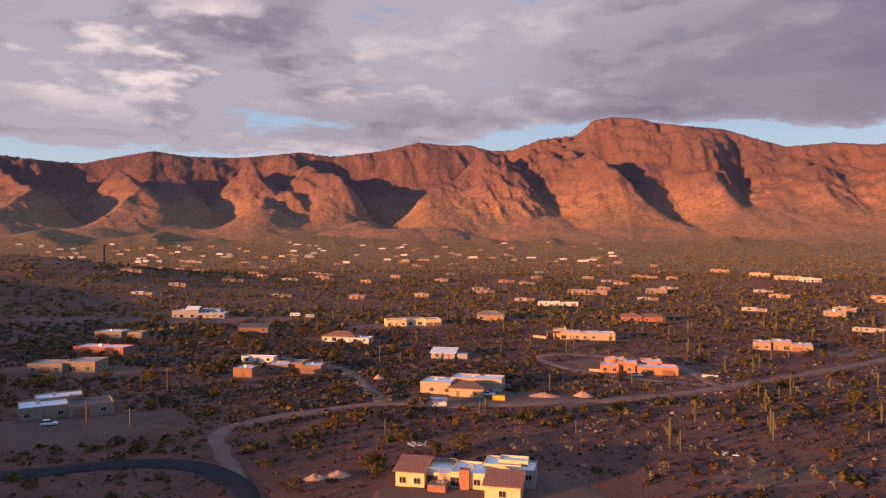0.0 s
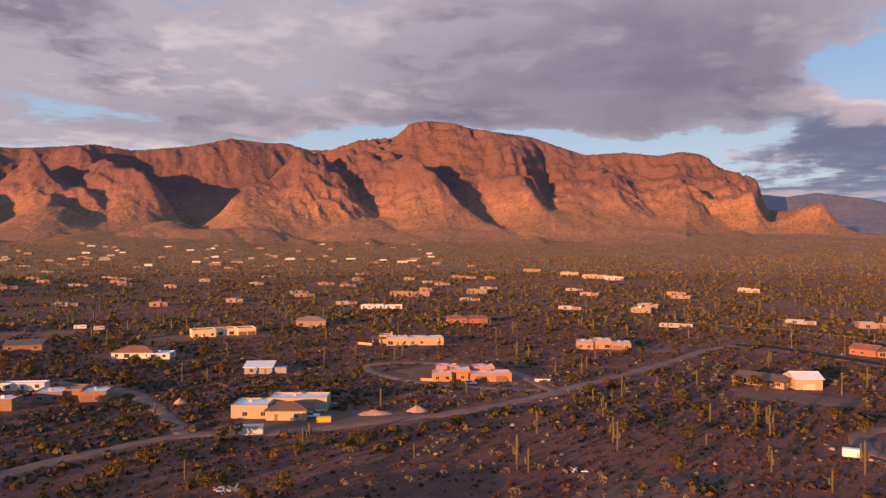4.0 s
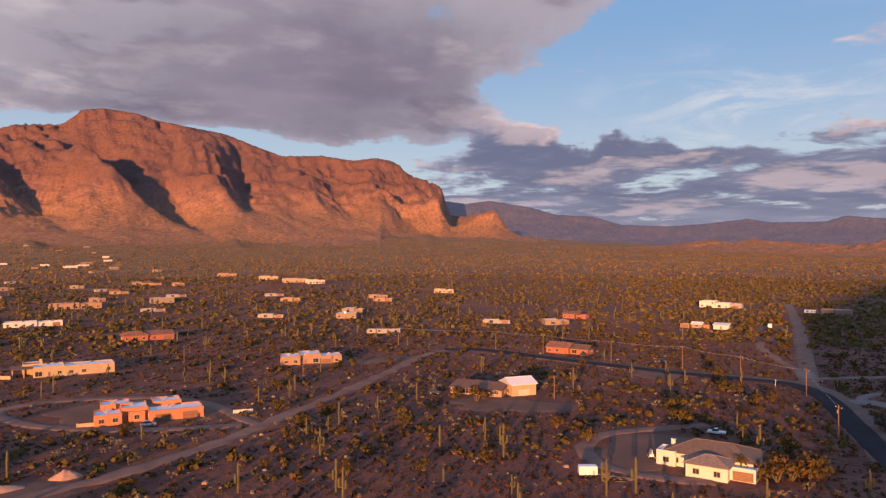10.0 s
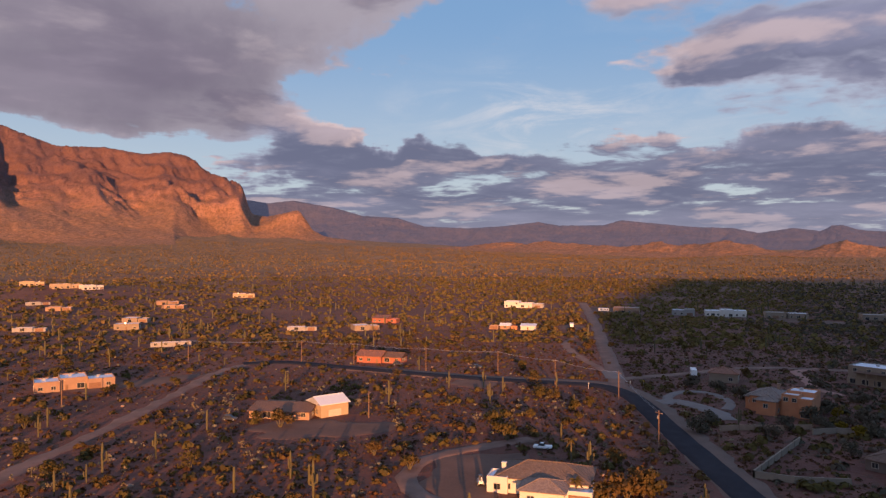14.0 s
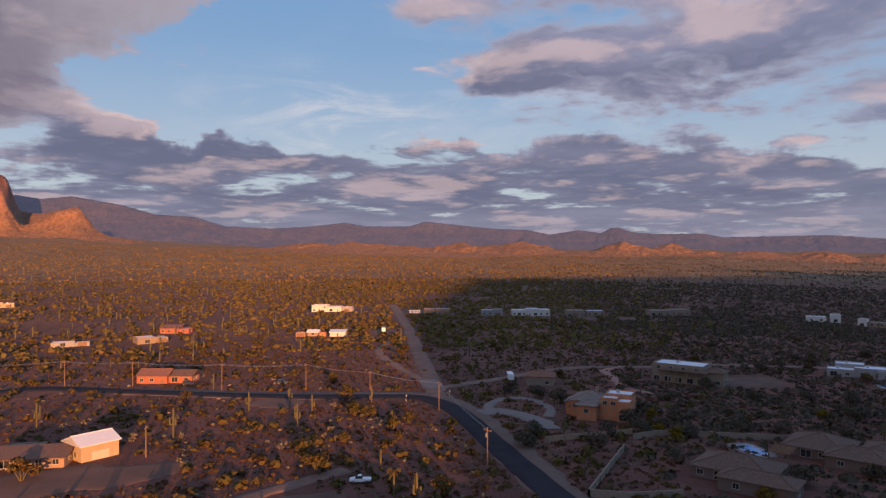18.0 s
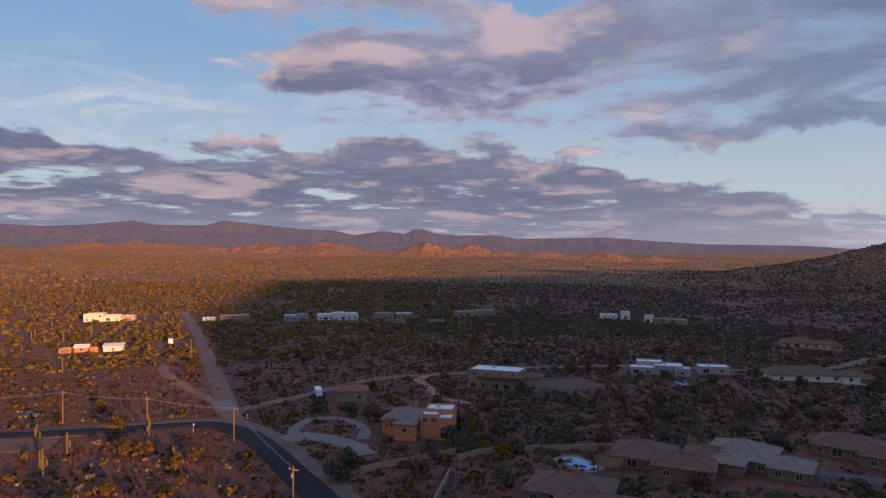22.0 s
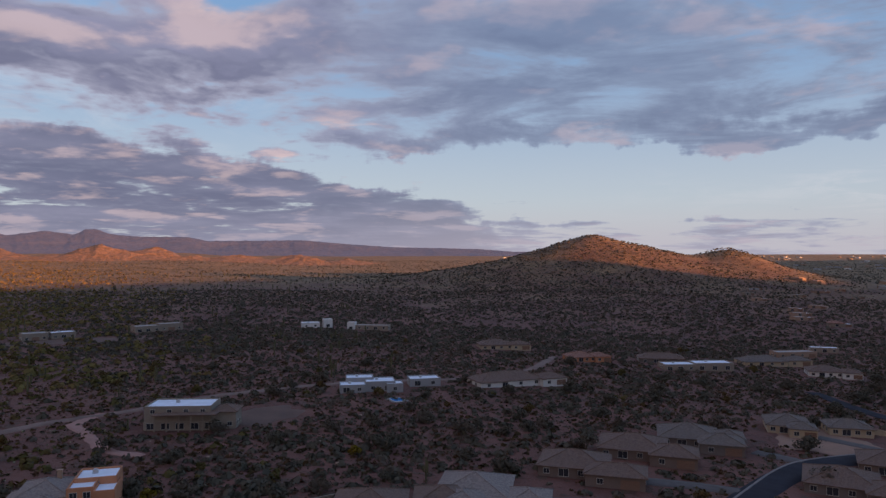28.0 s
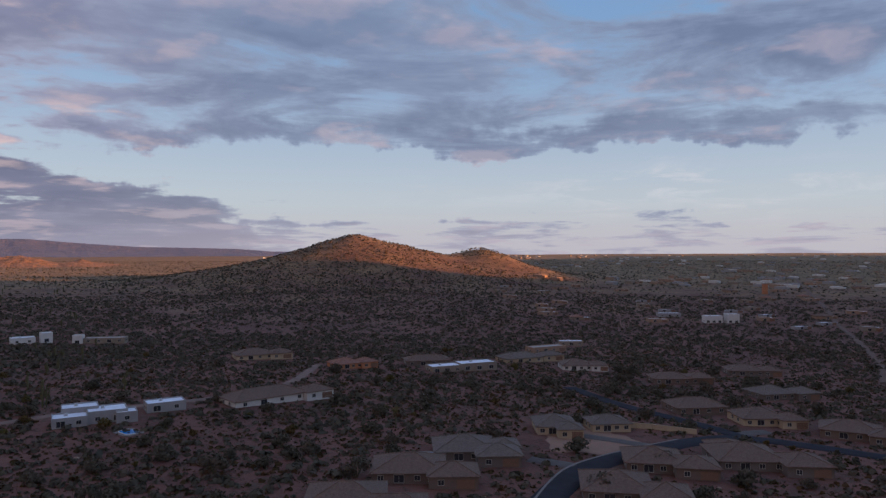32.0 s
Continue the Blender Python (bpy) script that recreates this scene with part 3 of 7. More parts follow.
mz = mz + rise * soft_foot * (calm * 16 * rill + calm * 56 * gully * np.clip(mz / 400, 0.3, 1) + 36 * (fbm(mx / 110, my / 110, 5, 9, 0.66) - 0.42) + (0.3 + crags) * 58 * (ridged(slant / 150, out / 190, 3, 47, 0.6) - 0.45))
step = 82.0
lv = (mz + 50 * fbm(mx / 500, my / 500, 3, 77)) / step
ledge = step * (np.clip((lv - np.floor(lv)) * 2.6 - 0.8, 0, 1) - (lv - np.floor(lv)))
crag = np.clip((mz - 260) / 200, 0, 1) * np.clip((4.0 - maz) / 12.0, 0.25, 1)[None] * np.clip(2.2 * fbm(mx / 380, my / 380, 3, 31) - 0.6, 0, 1)
mz = mz + crag * 0.75 * ledge
SKYLINE = ((40, 6.0), (32.9, 6.2), (29.1, 5.95), (27.7, 5.95), (25.8, 6.45), (23.0, 7.1), (20.2, 6.8), (16.8, 6.85), (13.8, 7.2), (12.0, 7.45), (9.3, 7.15), (5.1, 7.7), (2.3, 8.4), (-0.5, 8.15), (-1.9, 8.2), (-3.8, 7.7), (-5.4, 7.75), (-7.9, 8.6), (-10.7, 8.85), (-12.0, 10.0), (-13.4, 10.2), (-15.6, 10.0), (-16.9, 9.6), (-21.9, 8.85), (-23.9, 8.1), (-26.2, 7.3), (-29.4, 7.4), (-31.9, 7.05), (-33.6, 7.3), (-34.9, 7.1), (-35.6, 6.7), (-36.3, 6.0), (-37.6, 5.55), (-39.0, 5.05), (-39.3, 4.0), (-39.7, 2.7), (-41.0, 2.55), (-43.3, 3.1), (-43.9, 2.3), (-44.5, 1.3), (-46.0, 0.7))
mz = trim(mx, my, mz, base, SKYLINE, (20.0, 40.0, 64.0))
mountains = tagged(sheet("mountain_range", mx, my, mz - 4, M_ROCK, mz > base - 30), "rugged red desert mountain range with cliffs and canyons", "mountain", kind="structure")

faz = np.arange(-34.0, -131.0, -0.14)
fx, fy = polar(faz, np.arange(4250, 5010, 14.0))
fw = 160 * (ridged(fx / 330, fy / 330, 4, 61) - 0.42)
fz = crest(fx, fy, FAR, ((0, 40, 100, 200, 380, 600), (1.0, 0.9, 0.72, 0.55, 0.3, 0.0)), fw)
fbase = ground_z(fx, fy)
fz = fz + np.clip((fz - fbase) / 60, 0, 1) * 22 * (ridged(fx / 160, fy / 160, 4, 71) - 0.45)
fz = trim(fx, fy, fz, fbase, FAR_LINE, (60.0, 90.0, 63.0))
far_range = tagged(sheet("backdrop", fx, fy, fz - 3, M_FAR, fz > fbase - 20), "distant dusky mesas on the horizon, blue with painted haze", "backdrop", kind="structure")

# bearing, distance, height angle of the top, half width of each mound
FOOT = ((-60.8, 3400, 0.60, 230), (-63.4, 3350, 0.60, 270), (-66.0, 3500, 0.40, 260), (-68.6, 3250, 0.30, 230), (-72.7, 3150, 0.52, 190), (-75.0, 3300, 0.50, 200), (-76.8, 3050, 0.72, 190), (-79.0, 2950, 0.15, 150), (-82.2, 2750, -0.10, 120),
        (-85.5, 2800, 0.62, 135), (-87.0, 2950, 0.30, 150), (-88.7, 2850, 0.42, 120), (-91.4, 2800, -0.10, 120), (-95.0, 2750, -0.15, 130), (-99.0, 2700, -0.02, 110), (-103.0, 2700, -0.45, 120))
haz = np.arange(-54.0, -112.0, -0.15)
hx, hy = polar(haz, np.arange(2400, 3900, 10.0))
hbase = ground_z(hx, hy)
hx2, hy2 = hx + 110 * (fbm(hx / 170, hy / 170, 4, 81) - 0.5), hy + 110 * (fbm(hx / 170, hy / 170, 4, 82) - 0.5)
hz = hbase - 6
for az_, d_, el_, w_ in FOOT:
    px_, py_, top = bearing(az_, d_, el_, (60.0, 90.0, 60.0))
    hz = np.maximum(hz, hbase - 6 + (top - gz(px_, py_) + 8) * np.exp(-((np.hypot(hx2 - px_, hy2 - py_) / w_) ** 1.35)))
hz = hz + np.clip((hz - hbase + 2) / 22, 0, 1) * 20 * (ridged(hx / 120, hy / 120, 4, 91, 0.6) - 0.5)
foothills = tagged(sheet("foothills", hx, hy, hz - 2, M_HILL, hz > hbase - 8), "low brown foothills catching the last sun", "hill", kind="structure")

# ---- building kit ----
def part(name, data, mat, parent, label="", m=None):
    """One mesh object under a thing or a part; data is a bmesh or a finished mesh."""
    if isinstance(data, bmesh.types.BMesh):
        me = bpy.data.meshes.new(name)
        data.to_mesh(me)
        data.free()
        me.materials.append(mat)
        data = me
    ob = new(name, data)
    ob.parent = parent
    if m is not None:
        ob.matrix_basis = m
    if label:
        ob["label"] = label
    return ob


def base(name, x, y, rot, label, category, group="", sink=0.0, z=None):
    ob = new(name)
    ob.empty_display_size = 0.5
    ob.matrix_basis = pose(x, y, (gz(x, y) if z is None else z) - sink, 0, 0, rot)
    return tagged(ob, label, category, group)


def box(bm, x0, x1, y0, y1, z0, z1, taper=0.0):
    v = [bm.verts.new(p) for p in ((x0, y0, z0), (x1, y0, z0), (x1, y1, z0), (x0, y1, z0),
         (x0 + taper, y0 + taper, z1), (x1 - taper, y0 + taper, z1), (x1 - taper, y1 - taper, z1), (x0 + taper, y1 - taper, z1))]
    for f in ((3, 2, 1, 0), (4, 5, 6, 7), (0, 1, 5, 4), (1, 2, 6, 5), (2, 3, 7, 6), (3, 0, 4, 7)):
        bm.faces.new([v[i] for i in f])
    return v


def prism(bm, ring, z0, z1, scale=1.0):
    """A closed outline (counter-clockwise) raised from z0 to z1."""
    cx, cy = sum(p[0] for p in ring) / len(ring), sum(p[1] for p in ring) / len(ring)
    a = [bm.verts.new((x, y, z0)) for x, y in ring]
    b = [bm.verts.new((cx + (x - cx) * scale, cy + (y - cy) * scale, z1)) for x, y in ring]
    bm.faces.new(a[::-1])
    bm.faces.new(b)
    for i in range(len(a)):
        j = (i + 1) % len(a)
        bm.faces.new((a[i], a[j], b[j], b[i]))


def tube(bm, p, q, r0, r1, sides=7):
    p, q = Vector(p), Vector(q)
    t = (q - p).to_track_quat("Z", "Y").to_matrix()
    a, b = [], []
    for k in range(sides):
        w = 2 * math.pi * k / sides
        o = t @ Vector((math.cos(w), math.sin(w), 0))
        a.append(bm.verts.new(p + o * r0))
        b.append(bm.verts.new(q + o * r1))
    for k in range(sides):
        j = (k + 1) % sides
        bm.faces.new((a[k], a[j], b[j], b[k]))
    bm.faces.new(a[::-1])
    bm.faces.new(b)


STUCCO = {
    # first two: tan and sand with the shade under the eaves mixed in
    "shaded_tan": plain("taupe stucco", (0.15, 0.115, 0.098), 0.9, 0.1, 0.4),
    "shaded_sand": plain("umber stucco", (0.165, 0.112, 0.088), 0.9, 0.1, 0.4),
    "cream": plain("cream stucco", (0.42, 0.315, 0.205), 0.9, 0.08, 0.4),
    "yellow": plain("pale yellow stucco", (0.70, 0.54, 0.29), 0.9, 0.08, 0.4),
    "pink": plain("terracotta stucco", (0.47, 0.195, 0.095), 0.9, 0.10, 0.4),
    "tan": plain("tan stucco", (0.26, 0.20, 0.15), 0.9, 0.10, 0.4),
    "sand": plain("sand stucco", (0.32, 0.205, 0.14), 0.9, 0.10, 0.4),
    "brown": plain("brown stucco", (0.27, 0.145, 0.085), 0.9, 0.12, 0.4),
    "white": plain("white stucco", (0.60, 0.56, 0.51), 0.9, 0.06, 0.4),
    "grey": plain("grey stucco", (0.30, 0.28, 0.27), 0.9, 0.08, 0.4),
    "red": plain("red-brown wall", (0.33, 0.115, 0.075), 0.9, 0.12, 0.4),
}
M_COAT = plain("white roof coating", (0.72, 0.72, 0.76), 0.7, 0.10, 0.35, bump=0.01)
M_GRAVEL = plain("gravel roof", (0.34, 0.29, 0.26), 0.95, 0.18, 0.5)
M_BRICK = plain("rough stone veneer", (0.34, 0.155, 0.09), 0.95, 0.45, 2.5, fine=3.5, bump=0.08)
M_GLASS = plain("dark window glass", (0.035, 0.035, 0.04), 0.12, 0.1)
M_FRAME = plain("window frame paint", (0.42, 0.38, 0.33), 0.6, 0.05)
M_DOOR = plain("brown garage door", (0.20, 0.105, 0.065), 0.7, 0.1)
M_WDOOR = plain("pale door", (0.55, 0.47, 0.38), 0.7, 0.08)
M_STEEL = plain("galvanised steel", (0.45, 0.45, 0.46), 0.4, 0.1, metal=0.7)
M_METALROOF = plain("white metal roof", (0.70, 0.69, 0.68), 0.5, 0.06)
M_WOOD = plain("weathered wood", (0.21, 0.125, 0.075), 0.9, 0.2, 3.0)
M_CONC = plain("pale concrete", (0.19, 0.15, 0.13), 0.9, 0.1, 0.3)
M_POOL = plain("pool water", (0.02, 0.22, 0.52), 0.08, 0.08, 0.5)
M_DARKROOF = plain("dark shingle", (0.10, 0.085, 0.085), 0.9, 0.2)


def tiled(name, lo, hi):
    """Barrel roof tiles: courses along the slope as fine relief."""

    def build(n, b):
        v = local(n)
        w = n.add("ShaderNodeTexWave", {"Vector": v, "Scale": 1.05, "Distortion": 0.4, "Detail": 2.0})
        w2 = n.add("ShaderNodeTexWave", {"Vector": v, "Scale": 0.8, "Distortion": 0.6})
        w2.bands_direction = "Y"
        f = n.span(n.noise(v, 1.6, 5.0, 0.8), 0.35, 0.65)
        n.put(b.inputs["Base Color"], n.mix(f, rgb(*lo), rgb(*hi)))
        n.put(b.inputs["Roughness"], 0.85)
        relief(n, b, n.math("ADD", w.outputs["Fac"], w2.outputs["Fac"]), 0.8, 0.10)

    return material(name, build)


TILE = {
    "rust": tiled("rust roof tile", (0.20, 0.085, 0.055), (0.34, 0.155, 0.098)),
    "brown": tiled("brown roof tile", (0.120, 0.068, 0.047), (0.205, 0.118, 0.082)),
    "grey": tiled("grey-brown roof tile", (0.115, 0.080, 0.062), (0.200, 0.142, 0.110)),
    "pale": tiled("pale roof tile", (0.19, 0.14, 0.115), (0.31, 0.235, 0.195)),
}
ROOF = dict(coat=M_COAT, gravel=M_GRAVEL, metal=M_METALROOF, dark=M_DARKROOF, **TILE)
POOLED = {}


def pooled(key, make, mat):
    """A mesh made once and shared by alike parts."""
    if key not in POOLED:
        bm = bmesh.new()
        make(bm)
        me = bpy.data.meshes.new(key[0])
        bm.to_mesh(me)
        bm.free()
        me.materials.append(mat)
        POOLED[key] = me
    return POOLED[key]


def add_window(parent, m, w=1.5, h=1.3):
    def frame_mesh(bm):
        for x0, x1, z0, z1 in ((-w / 2, w / 2, -0.12, 0), (-w / 2, w / 2, h, h + 0.12), (-w / 2 - 0.1, -w / 2, -0.12, h + 0.12), (w / 2, w / 2 + 0.1, -0.12, h + 0.12), (-0.04, 0.04, 0, h)):
            box(bm, x0, x1, -0.10, 0.05, z0, z1)

    fr = part("window", pooled(("window_frame", w, h), frame_mesh, M_FRAME), None, parent, "", m)
    part("pane", pooled(("pane", w, h), lambda bm: box(bm, -w / 2, w / 2, -0.04, 0.03, 0, h), M_GLASS), None, fr, "dark window glass")


def add_garage(parent, m, w=4.8, h=2.3, pale=False):
    def make(bm):
        for k in range(4):
            box(bm, -w / 2, w / 2, -0.07, 0.05, k * h / 4 + 0.02, (k + 1) * h / 4 - 0.02)

    part("garage_door", pooled(("garage_door", w, h, pale), make, M_WDOOR if pale else M_DOOR), None, parent, "panelled garage door", m)


def add_door(parent, m):
    part("door", pooled(("door",), lambda bm: (box(bm, -0.5, 0.5, -0.06, 0.04, 0, 2.1), box(bm, 0.3, 0.38, -0.12, -0.06, 0.95, 1.05)), M_WOOD), None, parent, "wooden entry door", m)


def walls_flat(bm, x0, x1, y0, y1, h, t=0.3, drop=0.45):
    """Walls with a parapet round a sunken roof."""
    o = [(x0, y0), (x1, y0), (x1, y1), (x0, y1)]
    i = [(x0 + t, y0 + t), (x1 - t, y0 + t), (x1 - t, y1 - t), (x0 + t, y1 - t)]
    lo = [bm.verts.new((*p, -1.6)) for p in o]
    hi = [bm.verts.new((*p, h)) for p in o]
    ih = [bm.verts.new((*p, h)) for p in i]
    il = [bm.verts.new((*p, h - drop - 0.1)) for p in i]
    for k in range(4):
        j = (k + 1) % 4
        bm.faces.new((lo[k], lo[j], hi[j], hi[k]))
        bm.faces.new((hi[k], hi[j], ih[j], ih[k]))
        bm.faces.new((ih[k], ih[j], il[j], il[k]))
    bm.faces.new(lo[::-1])
    bmesh.ops.bevel(bm, geom=[e for e in bm.edges if abs(e.verts[0].co.z - h) < 1e-4 and abs(e.verts[1].co.z - h) < 1e-4], offset=0.05, segments=1, affect="EDGES")


def roof_pitched(bm, x0, x1, y0, y1, h, kind, pitch=0.36, over=0.6, thick=0.22):
    x0, x1, y0, y1 = x0 - over, x1 + over, y0 - over, y1 + over
    w, d = x1 - x0, y1 - y0
    z = h - 0.06
    if kind == "lean":
        a = [(x0, y0, z), (x1, y0, z), (x1, y1, z + d * pitch * 0.45), (x0, y1, z + d * pitch * 0.45)]
        lo = [bm.verts.new(p) for p in a]
        hi = [bm.verts.new((p[0], p[1], p[2] + thick)) for p in a]
        faces = [(0, 1, 2, 3)]
    else:
        along = w >= d
        half = (d if along else w) / 2
        rise = half * pitch
        ins = half if kind == "hip" else 0.0
        if kind == "hip":
            ins = min(ins, max(w, d) / 2 - 0.05)
        if along:
            r = [(x0 + ins, (y0 + y1) / 2), (x1 - ins, (y0 + y1) / 2)]
        else:
            r = [((x0 + x1) / 2, y0 + ins), ((x0 + x1) / 2, y1 - ins)]
        pts = [(x0, y0, z), (x1, y0, z), (x1, y1, z), (x0, y1, z), (*r[0], z + rise), (*r[1], z + rise)]
        lo = [bm.verts.new(p) for p in pts]
        hi = [bm.verts.new((p[0], p[1], p[2] + thick)) for p in pts]
        faces = [(0, 1, 5, 4), (1, 2, 5), (2, 3, 4, 5), (3, 0, 4)] if along else [(0, 1, 4), (1, 2, 5, 4), (2, 3, 5), (3, 0, 4, 5)]
    for f in faces:
        bm.faces.new([hi[i] for i in f])
        bm.faces.new([lo[i] for i in f][::-1])
    for k in range(4):
        j = (k + 1) % 4
        bm.faces.new((lo[k], lo[j], hi[j], hi[k]))
    if kind != "lean":
        # ridge and hip caps
        ends = [(lo[4].co + Vector((0, 0, thick)), lo[5].co + Vector((0, 0, thick)))]
        if kind == "hip":
            a, b2 = (0, 3) if w >= d else (0, 1)
            c, e = (1, 2) if w >= d else (3, 2)
            ends += [(hi[a].co.copy(), hi[4].co.copy()), (hi[b2].co.copy(), hi[4].co.copy()), (hi[c].co.copy(), hi[5].co.copy()), (hi[e].co.copy(), hi[5].co.copy())]
        for p, q in ends:
            if (q - p).length > 0.3:
                tube(bm, p, q, 0.17, 0.17, 5)


def walls_pitched(bm, x0, x1, y0, y1, h, kind, pitch=0.36):
    box(bm, x0, x1, y0, y1, -1.6, h)
    w, d = x1 - x0, y1 - y0
    if kind == "gable":
        rise = (min(w, d) / 2) * pitch - 0.05
        if w >= d:
            for x in (x0, x1 - 0.25):
                prism_v(bm, [(x, y0, h), (x, y1, h), (x, (y0 + y1) / 2, h + rise)], (0.25, 0, 0))
        else:
            for y in (y0, y1 - 0.25):
                prism_v(bm, [(x1, y, h), (x0, y, h), ((x0 + x1) / 2, y, h + rise)], (0, 0.25, 0))
    if kind == "lean":
        rise = d * pitch * 0.45 - 0.1
        for x in (x0, x1 - 0.25):
            prism_v(bm, [(x, y0, h), (x, y1, h), (x, y1, h + rise)], (0.25, 0, 0))
        box(bm, x0, x1, y1 - 0.25, y1, h, h + rise)


def prism_v(bm, tri, off):
    a = [bm.verts.new(p) for p in tri]
    b = [bm.verts.new(Vector(p) + Vector(off)) for p in tri]
    bm.faces.new(a)
    bm.faces.new(b[::-1])
    for i in range(3):
        j = (i + 1) % 3
        bm.faces.new((a[j], a[i], b[i], b[j]))


FOOTPRINTS = []


def house(label, x, y, rot, wall, blocks, group="", extras=(), simple=False):
    """blocks: (x0, width, y0, depth, height, roof kind, roof finish, front openings[, wall finish]); x to the right along the front, y away from it.
    Openings: W window, G garage door, g pale garage door, D door, L large window, P plain stretch."""
    h = base("house", x, y, rot, label, "house", group)
    xs = [b[0] for b in blocks] + [b[0] + b[1] for b in blocks]
    ys = [b[2] for b in blocks] + [b[2] + b[3] for b in blocks]
    c, s = math.cos(radians(rot)), math.sin(radians(rot))
    mx_, my_ = (min(xs) + max(xs)) / 2, (min(ys) + max(ys)) / 2
    FOOTPRINTS.append((x + c * mx_ - s * my_, y + s * mx_ + c * my_, c, s, (max(xs) - min(xs)) / 2 + 2, (max(ys) - min(ys)) / 2 + 2))
    for b in blocks:
        x0, w, y0, d, ht, kind, finish, front = b[:8]
        mat = STUCCO[b[8]] if len(b) > 8 and b[8] in STUCCO else (M_BRICK if len(b) > 8 else STUCCO[wall])
        x1, y1 = x0 + w, y0 + d
        bm = bmesh.new()
        if kind == "flat":
            walls_flat(bm, x0, x1, y0, y1, ht)
        elif kind != "open":
            walls_pitched(bm, x0, x1, y0, y1, ht, kind)
        if kind == "open":
            bm.free()
            part("roof", pooled(("porch", w, d, finish), lambda q: roof_pitched(q, 0, w, 0, d, 0, "lean", 0.12), ROOF[finish]), None, h, "", pose(x0, y0, ht))
            for k in range(max(2, int(w / 3.5)) + 1):
                px_ = x0 + 0.2 + (w - 0.4) * k / max(2, int(w / 3.5))
                part("post", pooled(("post", ht), lambda q: box(q, -0.2, 0.2, -0.2, 0.2, -1.0, ht), mat), None, h, "", pose(px_, y0 + 0.3, 0))
            continue
        part("wall", bm, mat, h)
        bm = bmesh.new()
        if kind == "flat":
            box(bm, x0 + 0.29, x1 - 0.29, y0 + 0.29, y1 - 0.29, ht - 0.75, ht - 0.42)
        else:
            roof_pitched(bm, x0, x1, y0, y1, ht, kind)
        part("roof", bm, ROOF[finish], h, {"coat": "white-coated flat roof", "metal": "white metal roof"}.get(finish, ""))
        n = len(front)
        for k, o in enumerate(front):
            cx = x0 + w * (k + 0.5) / n
            if o == "W":
                add_window(h, pose(cx, y0, 1.0))
            elif o == "L":
                add_window(h, pose(cx, y0, 0.5), 2.6, 2.0)
            elif o == "U":
                add_window(h, pose(cx, y0, ht - 2.4), 1.4, 1.3)
            elif o in "Gg":
                add_garage(h, pose(cx, y0, 0.05), min(4.8, w / n - 0.6), 2.35, o == "g")
            elif o == "D":
                add_door(h, pose(cx, y0, 0.05))
        if d > 6 and kind == "flat" and finish == "coat" and w > 7 and not simple:
            part("roof_unit", pooled(("roof_unit",), lambda q: (box(q, -0.6, 0.6, -0.5, 0.5, 0, 0.9, 0.06), box(q, -0.3, 0.3, -0.25, 0.25, 0.9, 1.05)), M_STEEL), None, h, "grey rooftop air-conditioning unit", pose(x0 + w * 0.4, y0 + d * 0.6, ht - 0.43))
        for side, ang in ((x0, -90), (x1, 90)):
            if d > 5 and ht > 2.5 and not simple:
                for k in range(1 if d < 9 else 2):
                    cy = y0 + d * (k + 1) / (2 if d < 9 else 3)
                    add_window(h, pose(side, cy, 1.0, 0, 0, ang))
    for kind, *q in extras:
        if kind == "rail":
            rx, ry, rw, rd, rz = q
            for ax, ay, bx, by in ((rx, ry, rx + rw, ry), (rx, ry + rd, rx + rw, ry + rd)):
                for z in (0.35, 0.7, 1.05):
                    bm = bmesh.new()
                    tube(bm, (ax, ay, rz + z), (bx, by, rz + z), 0.05, 0.05, 5)
                    part("rail", bm, M_FRAME, h, "pale deck railing")
                for k in range(5):
                    bm = bmesh.new()
                    u = k / 4
                    tube(bm, (ax + (bx - ax) * u, ay + (by - ay) * u, rz - 0.1), (ax + (bx - ax) * u, ay + (by - ay) * u, rz + 1.1), 0.06, 0.06, 5)
                    part("post", bm, M_FRAME, h)
        if kind == "stair":
            sx, sy, sz = q
            for k in range(11):
                bm = bmesh.new()
                box(bm, sx - 0.6, sx + 0.6, sy + k * 0.27, sy + k * 0.27 + 0.3, sz * (k + 1) / 11 - 0.06, sz * (k + 1) / 11)
                part("tread", bm, M_FRAME, h, "open stair tread")
            for dx in (-0.62, 0.62):
                bm = bmesh.new()
                tube(bm, (sx + dx, sy, 0.15), (sx + dx, sy + 3.0, sz), 0.08, 0.08, 5)
                tube(bm, (sx + dx, sy, 1.1), (sx + dx, sy + 3.0, sz + 0.95), 0.04, 0.04, 5)
                part("stringer", bm, M_FRAME, h)
        if kind == "chimney":
            part("chimney", pooled(("chimney", q[2]), lambda m: (box(m, -0.5, 0.5, -0.4, 0.4, 0, q[2]), box(m, -0.62, 0.62, -0.52, 0.52, q[2], q[2] + 0.2)), STUCCO[wall]), None, h, "", pose(q[0], q[1], q[3]))
    return h

# ---- roads, drives and lots ----
def curve(pts, step=4.0):
    out = []
    P = [Vector(p) for p in pts]
    P = [P[0] * 2 - P[1]] + P + [P[-1] * 2 - P[-2]]
    for i in range(1, len(P) - 2):
        n = max(2, int((P[i + 1] - P[i]).length / step))
        for k in range(n):
            t = k / n
            a, b, c, d = P[i - 1], P[i], P[i + 1], P[i + 2]
            out.append(0.5 * ((2 * b) + (c - a) * t + (2 * a - 5 * b + 4 * c - d) * t * t + (3 * b - a - 3 * c + d) * t**3))
    out.append(P[-2])
    return out


CLEAR = []


